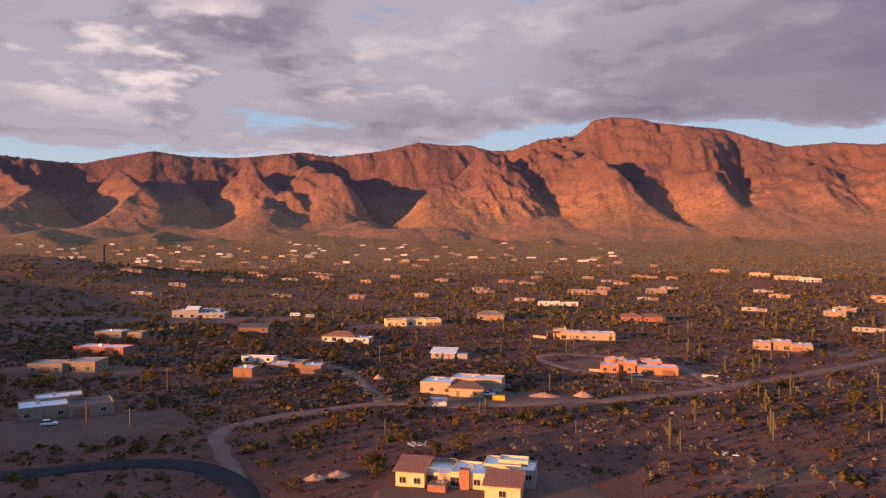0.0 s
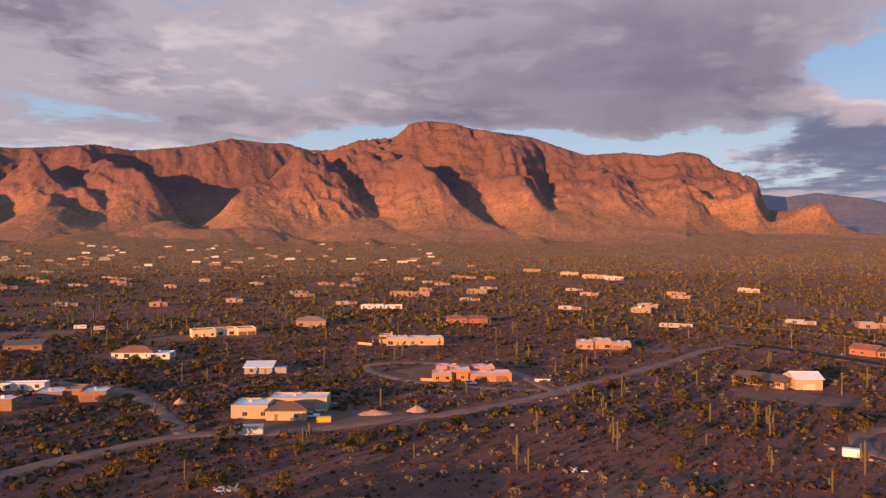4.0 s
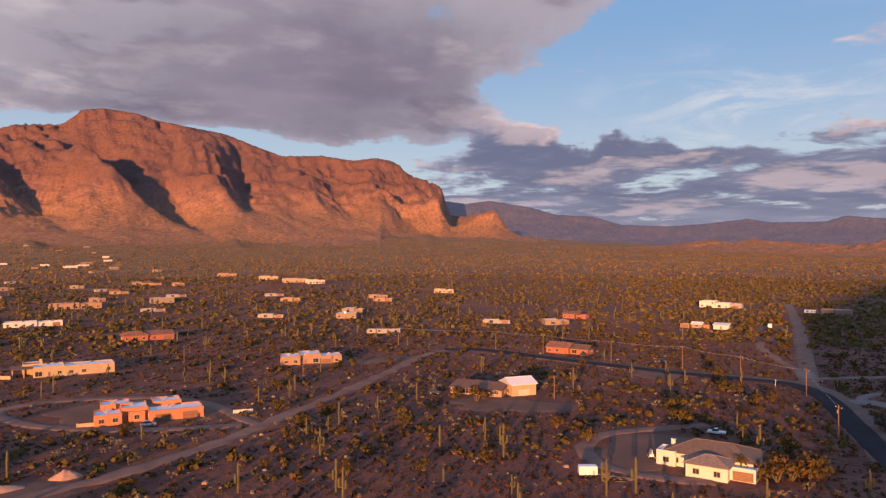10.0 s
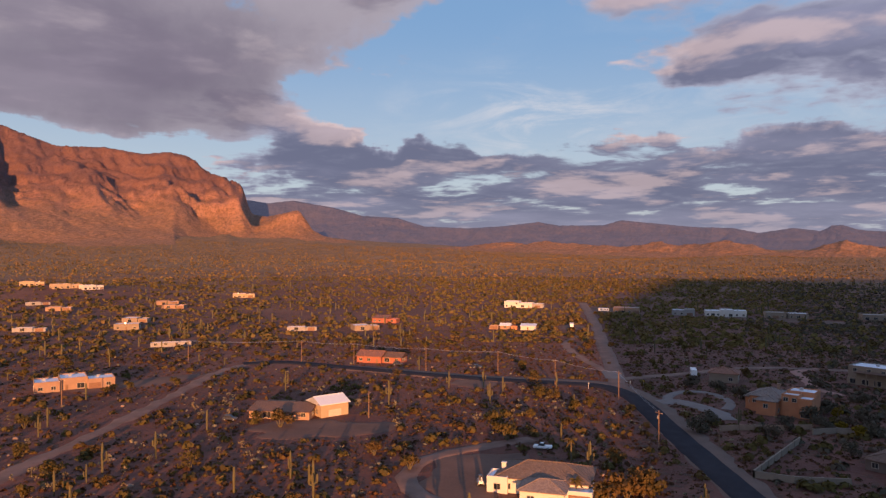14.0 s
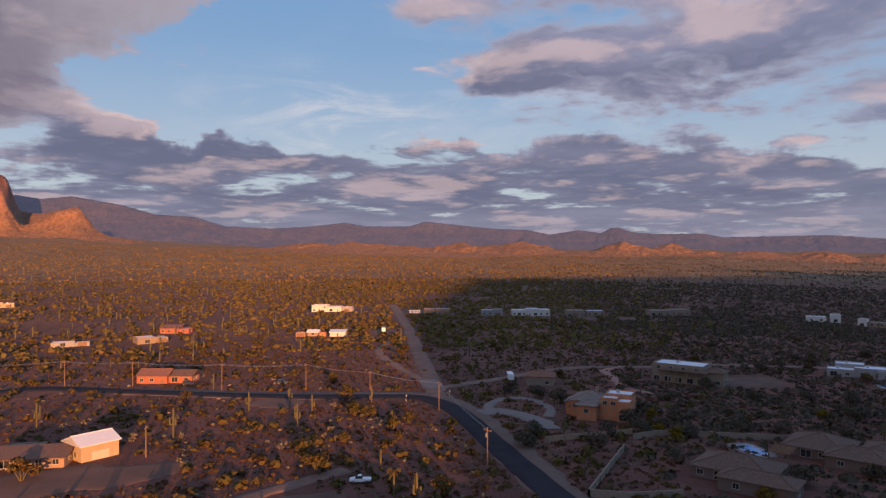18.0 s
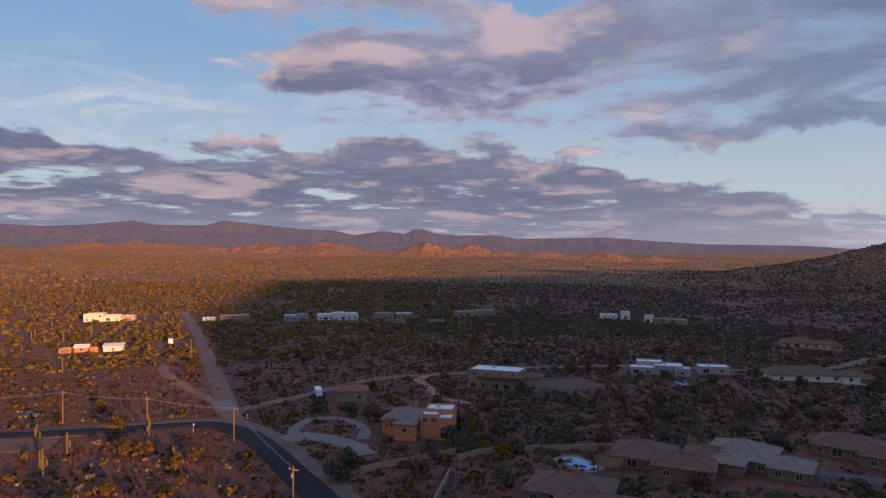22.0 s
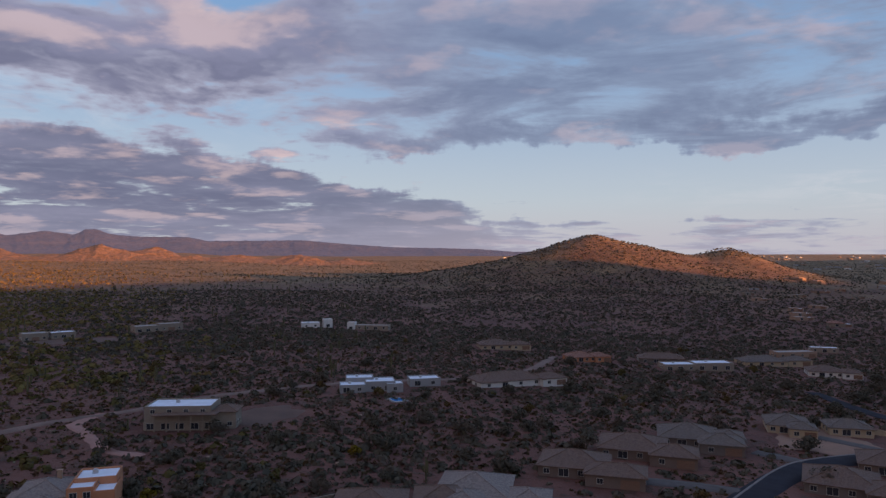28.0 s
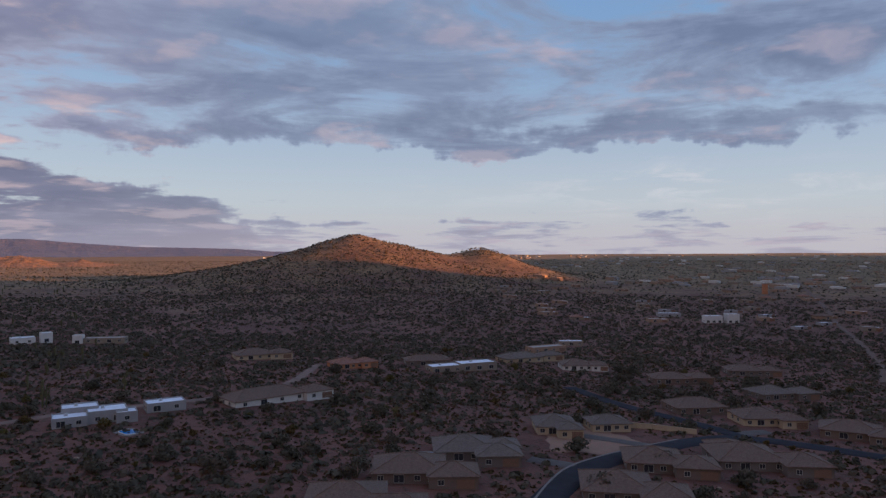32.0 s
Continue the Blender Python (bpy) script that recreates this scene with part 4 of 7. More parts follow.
def ribbon(name, pts, width, mat, label, category, lift=0.14, ragged=0.5, clear=0.5, kind="structure", step=4.0):
    """A strip laid over the ground with uneven edges and sloping shoulders."""
    line = curve([p[:2] for p in pts], step)
    n = len(line)
    rnd = random.Random(name + str(round(pts[0][0])))
    rows = []
    for i, p in enumerate(line):
        t = (line[min(i + 1, n - 1)] - line[max(i - 1, 0)]).normalized()
        side = Vector((-t.y, t.x))
        l, r = width / 2 + ragged * rnd.uniform(-1, 1), width / 2 + ragged * rnd.uniform(-1, 1)
        row = []
        for off, up in ((-l - 0.5, -0.5), (-l, 0), (-l * 0.4, 0.04), (r * 0.4, 0.04), (r, 0), (r + 0.5, -0.5)):
            q = p + side * off
            row.append((q.x, q.y, gz(q.x, q.y) + lift + up))
        rows.append(row)
        CLEAR.append((p.x, p.y, width / 2 + clear))
    a = np.array(rows)
    ob = sheet(name, a[:, ::-1, 0], a[:, ::-1, 1], a[:, ::-1, 2], mat)
    return tagged(ob, label, category, kind=kind)


def lot(name, cx, cy, rx, ry, rot, mat, label, lift=0.09, rag=0.34, clear=True):
    """A bare patch with an uneven rim."""
    rnd = random.Random(round(cx * 7 + cy))
    ph = [rnd.uniform(0, 6.3) for _ in range(4)]
    c, s = math.cos(radians(rot)), math.sin(radians(rot))
    rows = []
    for f in (0.02, 0.35, 0.7, 0.95, 1.0, 1.02):
        row = []
        for k in range(41):
            w = 2 * math.pi * k / 40
            g = f * (1 + rag * (math.sin(2 * w + ph[0]) * 0.5 + math.sin(3 * w + ph[1]) * 0.4 + math.sin(5 * w + ph[2]) * 0.3 + math.sin(9 * w + ph[3]) * 0.2))
            u, v = rx * g * math.cos(w), ry * g * math.sin(w)
            x, y = cx + c * u - s * v, cy + s * u + c * v
            row.append((x, y, gz(x, y) + (lift if f < 1 else lift - 0.1 if f == 1 else -0.3)))
        rows.append(row)
    a = np.array(rows)
    ob = sheet(name, a[..., 0], a[..., 1], a[..., 2], mat)
    if clear:
        for k in range(-2, 3):
            for j in range(-1, 2):
                u, v = rx * k * 0.38, ry * j * 0.55
                CLEAR.append((cx + c * u - s * v, cy + s * u + c * v, min(rx, ry) * 0.55))
    return tagged(ob, label, "ground", kind="structure")


M_SHOULDER = plain("dusty road shoulder", (0.150, 0.090, 0.066), 0.95, 0.2, 0.12, fine=1.5)
ASPH, DIRT = "dark worn two-lane asphalt road", "pale graded dirt road through the scrub"
ribbon("road", [(190, 112), (229, 138), (263, 160), (290, 177), (306, 190), (314, 204), (309, 222), (299, 250), (291, 284), (284, 321), (277, 355), (262, 368)], 8.0, M_ASPHALT, ASPH, "road", 0.2, 0.15, 2.0)
ribbon("road_shoulder", [(186, 109), (229, 136), (264, 158), (292, 175), (308, 188), (317, 204), (312, 224), (300, 252), (292, 286), (285, 321)], 12.5, M_SHOULDER, "dusty dirt shoulder along the asphalt", "road", 0.1, 1.0)
ribbon("road", [(314, 196), (332, 203), (374, 222), (438, 252), (538, 298), (642, 349), (700, 378)], 7.8, M_DIRT, DIRT, "road", 0.16, 0.25, 2.2, step=9.0)
ribbon("road", [(272, 368), (239, 358), (196, 330), (156, 305), (130, 290), (112, 279), (91, 267), (63, 257), (40, 253), (18, 247), (-5, 247), (-23, 249), (-43, 236), (-60, 222), (-67, 210), (-64, 197), (-56, 181), (-49, 168)], 5.2, M_DIRT, DIRT, "road", 0.16, 1.1, 1.4)
ribbon("road", [(-150, 150), (-106, 166), (-92, 173), (-78, 178), (-64, 177), (-53, 169), (-45, 157), (-42, 140)], 7.0, M_ASPHALT, ASPH, "road", 0.22, 0.15)
ribbon("road", [(-21, 250), (-27, 268), (-36, 292), (-48, 318), (-80, 345)], 5.0, M_DIRT, DIRT, "road", 0.14, 0.8)
ribbon("road", [(254, -8), (266, -31), (274, -49), (279, -64), (280.3, -82), (279.5, -100), (277.5, -120), (270, -141), (250, -150), (225, -156), (180, -170)], 8.5, M_ASPHALT, "dark curving subdivision street with pale kerbs", "road", 0.2, 0.05)
ribbon("kerb", [(258, -10), (270, -32.5), (278.3, -49), (283.6, -64), (284.9, -82), (284.1, -100), (282, -121)], 0.5, M_CONC, "pale concrete kerb along the street", "kerb", 0.32, 0.0)
ribbon("road", [(268, -143), (290, -150), (330, -158), (372, -175)], 7.0, M_ASPHALT, "dark subdivision side street", "road", 0.2, 0.05)
ribbon("road", [(330, 205), (363, 183), (399, 159), (416, 123), (434, 88), (443, 31), (437, -9), (450, -60), (500, -110)], 5.0, M_DIRT, DIRT, "road", 0.14, 0.6)
ribbon("road", [(280, -330), (299, -389), (351, -513), (412, -641), (480, -800), (640, -1150), (860, -1650)], 4.0, M_LOT, "long straight highway across the plain", "road", 0.3, 0.3)
ribbon("driveway", [(225, 190), (216, 194), (199, 202), (184, 203), (171, 196), (165, 183), (168, 170), (176, 160)], 5.0, M_DIRT, "pale looping gravel driveway", "driveway", 0.14, 0.6)
ribbon("driveway", [(112, 280), (110, 322), (94, 347), (62, 360), (48, 348), (60, 318), (84, 296), (108, 284)], 5.0, M_DIRT, "curved gravel drive round a terracotta house", "driveway", 0.14, 0.7)
ribbon("driveway", [(339, 206), (375, 237), (420, 268), (467, 278)], 4.5, M_DIRT, "narrow dirt driveway", "driveway", 0.12, 0.7)
ribbon("driveway", [(298, 174), (303, 168), (300, 160), (292, 151), (284, 146)], 7.5, M_CONC, "pale concrete driveway and forecourt", "driveway", 0.16, 0.6)
ribbon("driveway", [(303, 167), (306, 173), (314, 174), (323, 172), (327, 165), (322, 157), (312, 151), (300, 150)], 3.6, M_CONC, "pale concrete loop drive", "driveway", 0.15, 0.2)
ribbon("kerb", [(350, 213), (333, 204)], 7.6, M_CONC, "pale concrete apron where the asphalt ends", "road", 0.22, 0.1)
ribbon("driveway", [(414, 133), (400, 141), (386, 136), (372, 132), (360, 127), (352, 118)], 4.2, plain("red gravel", (0.33, 0.165, 0.125), 0.95, 0.15, 0.3), "red gravel driveway", "driveway", 0.13, 0.6)
M_PAVER = plain("brown driveway pavers", (0.095, 0.072, 0.062), 0.95, 0.2, 0.5)
for (x, y), (u, v) in (((276, 26), (259, -8)), ((284, -2), (266, -26)), ((296, -60), (280, -66)), ((305, -98), (282, -105)), ((268, -160), (272, -146))):
    ribbon("driveway", [(u, v), ((x + u) / 2 + 1, (y + v) / 2), (x, y)], 6.0, M_PAVER, "brown paved driveway", "driveway", 0.17, 0.1)
for name, q in (("lot", (20, 258, 34, 12, -8)), ("lot", (86, 322, 30, 18, -20)), ("lot", (90, 174, 26, 7, 12)), ("lot", (196, 250, 22, 12, -40)), ("lot", (188, 186, 18, 15, 0)),
                ("lot", (-110, 210, 30, 16, 25)), ("lot", (392, 84, 20, 14, -70)), ("lot", (-30, 480, 40, 14, 10)), ("lot", (-160, 300, 30, 12, 0)), ("lot", (205, 365, 26, 9, -12)),
                ("lot", (640, 330, 26, 16, 20)), ("lot", (150, 545, 40, 9, -14)), ("lot", (-190, 500, 90, 22, 8)), ("lot", (290, 250, 14, 8, 0)), ("lot", (15, 160, 30, 15, -12)),
                ("lot", (300, -96, 18, 20, 20)), ("lot", (640, 180, 14, 60, 12)), ("lot", (500, 300, 14, 9, 20))):
    lot(name, *q, clear=q[0] != 90, mat=M_LOT if q[0] != 300 else plain("raked earth", (0.26, 0.14, 0.09), 0.95, 0.15, 0.2), label="bare graded earth round a house lot")

# ---- houses, nearest first ----
house("cream stucco house with rust tile wings and white flat roof", 2, 162, -12, "yellow", [
    (-13.5, 7, 0, 7.5, 3.7, "lean", "rust", "WW"), (-6.5, 6, 2, 8, 3.3, "flat", "coat", "LD"), (-0.5, 10, 1.8, 9, 3.8, "flat", "coat", "LPWW"),
    (1.6, 2.4, 0.9, 2, 4.7, "flat", "gravel", "", "stone"), (-5.2, 4.2, -2.2, 3.2, 1.7, "flat", "gravel", "", "stone"), (8.5, 8, -4.5, 7, 3.4, "lean", "rust", "W"), (6.5, 9, 7, 7, 4.6, "flat", "coat", ""), (13, 6, 5, 8, 4.3, "flat", "coat", "UU", "grey"), (10, 7, 9, 4, 5.2, "flat", "coat", "UUUU")],
    extras=(("rail", -6.4, 2.1, 5.8, 7.8, 3.3), ("stair", -2.6, -1.0, 3.3)))
house("pale tan house with a white flat roof and brown hip wing", 3, 264, -14, "cream", [
    (-12, 12, 0, 11, 4.6, "flat", "coat", "PWPW"), (0, 13, -2.5, 9, 3.2, "hip", "brown", "DW"), (-2, 20, 9, 9, 5.0, "flat", "coat", "")])
house("terracotta pueblo house with stepped parapets and white roofs", 86, 307, -12, "pink", [
    (-16, 8, 0, 9, 3.7, "flat", "coat", "WW"), (-8, 8, 3, 10, 4.6, "flat", "coat", "DL"), (-6, 5, 1.5, 4, 3.4, "flat", "coat", "W"), (0, 17, -1, 9, 3.6, "flat", "coat", "GG"), (-14, 9, 9, 8, 5.0, "flat", "coat", ""), (2, 9, 8, 8, 4.8, "flat", "coat", "")],
    extras=(("chimney", -10, 8, 5.4, 0),))
house("long cream house with arched porch and rounded parapets", 82, 414, -8, "cream", [
    (-20, 9, 3, 8, 3.6, "open", "brown", ""), (-12, 12, 0, 11, 4.6, "flat", "coat", "LDW"), (0, 20, -1, 10, 4.4, "flat", "coat", "WWPW"), (-16, 8, 8, 8, 5.0, "flat", "gravel", "")], extras=(("chimney", -9, 9, 6.6, 0),))
house("peach stucco house with a low white parapet roof", 181, 372, -24, "sand", [
    (-14, 9, 0, 11, 4.3, "flat", "coat", "WW"), (-5, 10, 2, 12, 4.9, "flat", "coat", "DL"), (5, 10, 0, 10, 4.1, "flat", "coat", "GW")])
house("cream metal-roofed workshop with tall garage doors", 211, 258, -19, "cream", [(-5.2, 10.4, 0, 10, 4.3, "gable", "metal", "g")])
house("low brown-roofed ranch house with a long porch", 198, 268, -62, "sand", [(-13, 21, 0, 8, 2.6, "lean", "brown", "WLDWW"), (-12, 10, 9, 7, 3.0, "flat", "gravel", "")])
house("white house with a grey-brown tiled roof and front gable", 179, 166, -72, "white", [
    (-9, 22, 3, 13, 3.6, "hip", "grey", "WLPW"), (-2, 10, -4, 8, 3.4, "hip", "pale", "WW"), (-11, 5, 2, 6, 4.0, "flat", "coat", "W"), (8, 6, -1, 7, 3.3, "flat", "coat", "G")], extras=(("chimney", -8, 8, 5.6, 0),))
house("brown adobe house with white flat roofs", -66, 304, -4, "brown", [(-12, 10, 1, 10, 3.8, "flat", "coat", "WW"), (-2, 6, 3, 9, 4.3, "flat", "gravel", "D"), (4, 9, 0, 10, 3.7, "flat", "coat", "GP")])
house("small square brown outbuilding with a white roof", -85, 295, -9, "brown", [(-4.2, 8.4, 0, 8, 3.9, "flat", "coat", "D")])
house("low house with a rust hip roof and white walls", -57, 399, -12, "white", [(-14, 20, 2, 12, 3.0, "hip", "rust", "WLWW"), (4, 11, 0, 9, 3.0, "flat", "coat", "WW")])
house("yellow stucco house with parapets and deep porch", -20, 478, 12, "yellow", [(-19, 14, 0, 11, 4.8, "flat", "gravel", "WDW"), (-5, 13, 3, 11, 4.4, "flat", "gravel", "LL"), (8, 11, -1, 12, 4.6, "flat", "gravel", "GG")])
house("large white villa with stepped roofs and a gabled entry", -182, 516, 0, "grey", [(-20, 14, 3, 12, 5.5, "flat", "coat", "WLW"), (-9, 9, 2, 9, 6.4, "gable", "metal", "L"), (0, 20, 0, 11, 4.0, "flat", "coat", "LWWL"), (-4, 18, 9, 10, 6.0, "flat", "coat", "UUU")])
house("tan flat-roofed house among desert trees", -163, 296, 0, "tan", [(-14, 15, 0, 11, 4.0, "flat", "gravel", "WGW"), (1, 13, 2, 12, 4.6, "flat", "gravel", "LW")])
house("tan house with a white roof and dark solar panels", -121, 223, 32, "tan", [(-13, 14, 0, 12, 4.2, "flat", "coat", "WDW"), (1, 13, -2, 11, 3.8, "flat", "dark", "GW"), (-8, 14, 10, 9, 4.8, "flat", "coat", "")])
house("low red-walled house with a white and blue roof", -173, 349, -10, "red", [(-14, 28, 0, 10, 3.5, "flat", "coat", "WWDW")])
house("low tan house with a pale roof", -190, 405, -3, "tan", [(-13, 16, 0, 11, 4.0, "flat", "coat", "WDW"), (3, 11, 2, 8, 3.5, "flat", "gravel", "W")])
house("orange-lit stucco house with a row of columns", 157, 757, -10, "sand", [(-21, 24, 0, 13, 5.2, "flat", "gravel", "LLLL"), (3, 18, 1, 12, 4.8, "flat", "gravel", "LLW")])
house("long low white stucco house", 104, 629, -9, "white", [(-18, 20, 0, 10, 3.6, "flat", "coat", "WWDW"), (2, 16, 1, 9, 3.2, "flat", "coat", "WG")])
house("salmon house with a pale hip roof", 35, 514, -8, "sand", [(-10, 20, 0, 13, 4.0, "hip", "pale", "LDW")])
house("long low red-roofed house", 145, 507, -9, "red", [(-14, 14, 0, 11, 3.4, "hip", "rust", "WLW"), (0, 15, 1, 9, 3.2, "lean", "rust", "WG")])
house("square pale box-shaped house", 237, 772, -12, "tan", [(-11, 22, 0, 10, 5.4, "flat", "coat", "WPW")])
for k, (x, y, r, w, c) in enumerate(((468, 1176, -16, 30, "sand"), (410, 902, -30, 24, "cream"), (427, 858, -11, 30, "cream"), (446, 840, -5, 22, "white"))):
    house("hilltop house catching the low sun", x, y, r, c, [(-w / 2, w * 0.6, 0, 12, 5.2, "flat", "gravel" if k < 2 else "coat", "LWL"), (w * 0.1, w * 0.4, 1, 11, 4.4, "flat", "coat", "WG")], "houses on the knoll")
house("lone pale house out in the desert", 537, 703, -40, "cream", [(-11, 14, 0, 11, 4.6, "flat", "coat", "WLW"), (3, 9, 1, 9, 3.8, "flat", "coat", "G")])
house("white flat-roofed house in scrub", 305, 542, -40, "tan", [(-8, 16, 0, 10, 4.4, "flat", "coat", "WDW")])
house("long low white-roofed trailer home", 276, 448, -38, "grey", [(-11, 22, 0, 5, 2.6, "flat", "coat", "WWDW")])
house("brick-red gabled house beside the road", 302, 318, -72, "red", [(-9, 13, 0, 11, 3.2, "gable", "rust", "WWD"), (4, 10, 2, 9, 2.9, "gable", "brown", "LW")])
house("white pueblo house with tall parapets", 616, 401, -72, "white", [(-18, 14, 0, 13, 6.0, "flat", "coat", "WWU"), (-4, 12, 2, 12, 4.4, "flat", "coat", "LD"), (8, 10, 3, 10, 4.0, "flat", "coat", "G", "grey")])
house("brown flat-roofed desert house", 620, 303, -72, "sand", [(-11, 22, 0, 13, 5.2, "flat", "gravel", "WLWG")], "houses at the road end")
house("grey house with a white carport roof", 633, 258, -72, "grey", [(-9, 10, 0, 11, 4.6, "flat", "coat", "WW"), (1, 8, -1, 11, 5.4, "flat", "gravel", "G")], "houses at the road end")
house("broad white house with rounded parapets", 642, 226, -72, "white", [(-16, 12, 1, 13, 4.8, "flat", "coat", "WLW"), (-4, 10, -1, 12, 6.0, "flat", "coat", "DL"), (6, 10, 1, 12, 5.2, "flat", "coat", "WW")], "houses at the road end")
house("tan house with two wings", 655, 182, -72, "tan", [(-16, 15, 0, 12, 5.0, "flat", "gravel", "WGW"), (1, 15, 2, 11, 4.4, "flat", "coat", "WLW")], "houses at the road end")
house("long tan house with a deep portal", 685, 114, -72, "tan", [(-18, 18, 0, 12, 4.6, "flat", "gravel", "LLW"), (0, 17, 2, 11, 5.2, "flat", "gravel", "WGW")], "houses at the road end")
house("small outbuildings of tin and stucco", 459, 334, -72, "sand", [(-9, 6, 0, 5, 2.8, "flat", "gravel", "G"), (-2, 7, 3, 6, 2.6, "gable", "metal", "W"), (6, 4, 2, 4, 2.5, "flat", "coat", "D", "pink")])
house("low white metal-roofed shed", 467, 318, -72, "white", [(-5, 10, 0, 6, 2.8, "lean", "metal", "D")])
house("low red-roofed ranch house", 443, 428, -72, "red", [(-9, 12, 0, 9, 3.4, "lean", "rust", "WWD"), (3, 7, 1, 8, 3.0, "flat", "gravel", "W")])
house("square tan garage with a rust hip roof", 353, 163, -82, "tan", [(-5.8, 11.6, 0, 10, 3.9, "hip", "rust", "PW")])
house("two-storey terracotta house with a tile roof and white parapet roof", 302, 134, -96, "sand", [
    (-9.5, 11, 2, 13, 5.6, "hip", "pale", "UPU", "pink"), (-6, 6.5, -2.5, 7, 5.0, "hip", "pale", "U", "pink"), (-11.5, 4, 4, 7, 4.6, "hip", "pale", "U", "pink"), (1.5, 5.5, 1, 14, 7.6, "flat", "coat", "UU", "pink"), (7, 4.5, 0, 9, 6.9, "flat", "coat", "L", "pink"), (2, 9, 6, 8, 8.2, "flat", "coat", "U", "pink")], extras=(("chimney", -2, 11, 9.0, 0),))
house("large tan house with a two-storey colonnade and white roof", 377, 107, -108, "tan", [
    (-13, 22, 3, 13, 8.0, "flat", "coat", "UUUU"), (-9, 20, 0, 3, 5.6, "open", "brown", ""), (9, 8, 4, 9, 5.6, "hip", "brown", "WW"), (-13, 24, 2, 4, 3.0, "flat", "gravel", "LLLLL")])
for x, y, r, lab, c, t, blocks in (
    (274, 66, -112, "tan house with brown tile hips beside a pool", "sand", "brown", ((-13, 15, 0, 13), (-2, 14, -5, 9), (4, 12, 6, 10))),
    (277, 44, -122, "pale house with a broad grey tile roof", "tan", "pale", ((-10, 16, 0, 14), (-8, 9, -7, 9), (6, 9, -3, 9))),
    (287, 8, -128, "sand house with brown tile roof and turret", "sand", "brown", ((-12, 17, 0, 12), (0, 14, -5, 8))),
    (304, -45, -128, "stucco house with a grey tile hip roof", "tan", "grey", ((-11, 17, 0, 13), (0, 12, -6, 9), (5, 8, 3, 8))),
    (297, -18, -130, "low house with brown tile hips", "sand", "brown", ((-12, 18, 0, 13), (2, 12, -4, 9))),
    (252, -50, -140, "low brown-tiled house inside the bend", "tan", "brown", ((-12, 16, 0, 13), (1, 11, -4, 9))),
    (246, 92, -110, "tan house with low tile hips and small windows", "tan", "brown", ((-12, 18, 0, 12), (-4, 16, -6, 7))),
    (262, -80, -140, "brown-tiled house on the bend", "sand", "brown", ((-10, 15, 0, 12), (2, 11, -4, 9))),
    (244, -108, -135, "large rust-tiled house with a walled patio", "tan", "brown", ((-14, 18, 0, 14), (2, 12, -5, 10), (-12, 10, 10, 10))),
    (310, -93, -131, "cream house with arched windows and tile roof", "cream", "grey", ((-8, 13, 0, 12), (-2, 8, -5, 7))),
    (302, -112, -125, "low cream wing with a tile roof", "cream", "grey", ((-7, 13, 0, 9),)),
    (272, -170, -130, "cream house with a tan hip roof", "cream", "brown", ((-9, 16, 0, 12), (3, 9, -4, 8))),
    (298, -170, -125, "rust-roofed house behind trees", "sand", "brown", ((-11, 20, 0, 12),)),
    (243, -172, -160, "sand house with brown tile roof", "sand", "brown", ((-10, 18, 0, 12), (4, 10, -4, 8))),
    (292, -236, -118, "tan house with a covered patio", "tan", "grey", ((-12, 16, 0, 12), (3, 11, -3, 9))),
    (344, -234, -132, "low brown-tiled house among trees", "sand", "brown", ((-14, 18, 0, 11), (3, 12, 1, 9))),
    (336, -298, -138, "dark hip-roofed house among trees", "tan", "brown", ((-13, 18, 0, 12), (4, 10, 0, 9))),
    (534, -94, -105, "pale villa with a hip roof and portico", "cream", "brown", ((-15, 20, 0, 13), (3, 12, -2, 9))),
    (477, -121, -98, "rose-walled house with a red tile roof", "pink", "rust", ((-11, 14, 0, 11), (2, 9, -2, 9))),
    (464, -162, -120, "long low brown-tiled house", "tan", "brown", ((-12, 24, 0, 11),)),
    (442, -232, -108, "pale house with a wide hip roof", "cream", "grey", ((-20, 24, 0, 12), (5, 14, 1, 9))),
    (403, -229, -130, "white-walled house with a covered terrace", "white", "brown", ((-12, 16, 0, 12), (3, 9, -2, 9))),
    (414, -42, -90, "long pale house with a brown hip roof and fascia", "white", "brown", ((-20, 30, 0, 13), (8, 12, -3, 9)))):
    # tan and sand walls take the copies darkened with eave shade
    house(lab, x, y, r, {"tan": "shaded_tan", "sand": "shaded_sand"}.get(c, c), [(a * 1.08, w * 1.08, b_, d * 1.25, 2.9 + 0.25 * (i % 2), "hip", t, ("WLWW", "WG", "WW")[i % 3]) for i, (a, w, b_, d) in enumerate(blocks)], "subdivision houses")
house("dark stucco house with bright white stepped flat roofs", 418, 31, -102, "grey", [(-12, 11, 0, 9, 3.6, "flat", "coat", "LW"), (-1, 13, 2, 11, 4.4, "flat", "coat", "WL"), (-9, 12, 9, 9, 5.0, "flat", "coat", ""), (8, 7, -1, 8, 3.8, "flat", "coat", "W")])
house("small grey outbuilding with a white roof", 423, 3, -100, "grey", [(-7, 14, 0, 9, 3.6, "flat", "coat", "LW")])
house("long tan house with a white band roof", 437, -166, -109, "tan", [(-20, 18, 0, 11, 3.8, "flat", "coat", "LLW"), (-2, 22, 1, 12, 4.2, "flat", "coat", "LLL")])
house("white hillside house with tower", 674, -1, -95, "white", [(-13, 14, 0, 9, 4.2, "flat", "coat", "WW"), (4, 7, 1, 7, 6.4, "flat", "coat", "L")])
house("white and tan low house", 655, -34, -120, "tan", [(-15, 6, 0, 6, 6.0, "flat", "coat", "L", "white"), (-9, 26, 2, 10, 3.6, "flat", "gravel", "WWLW")])
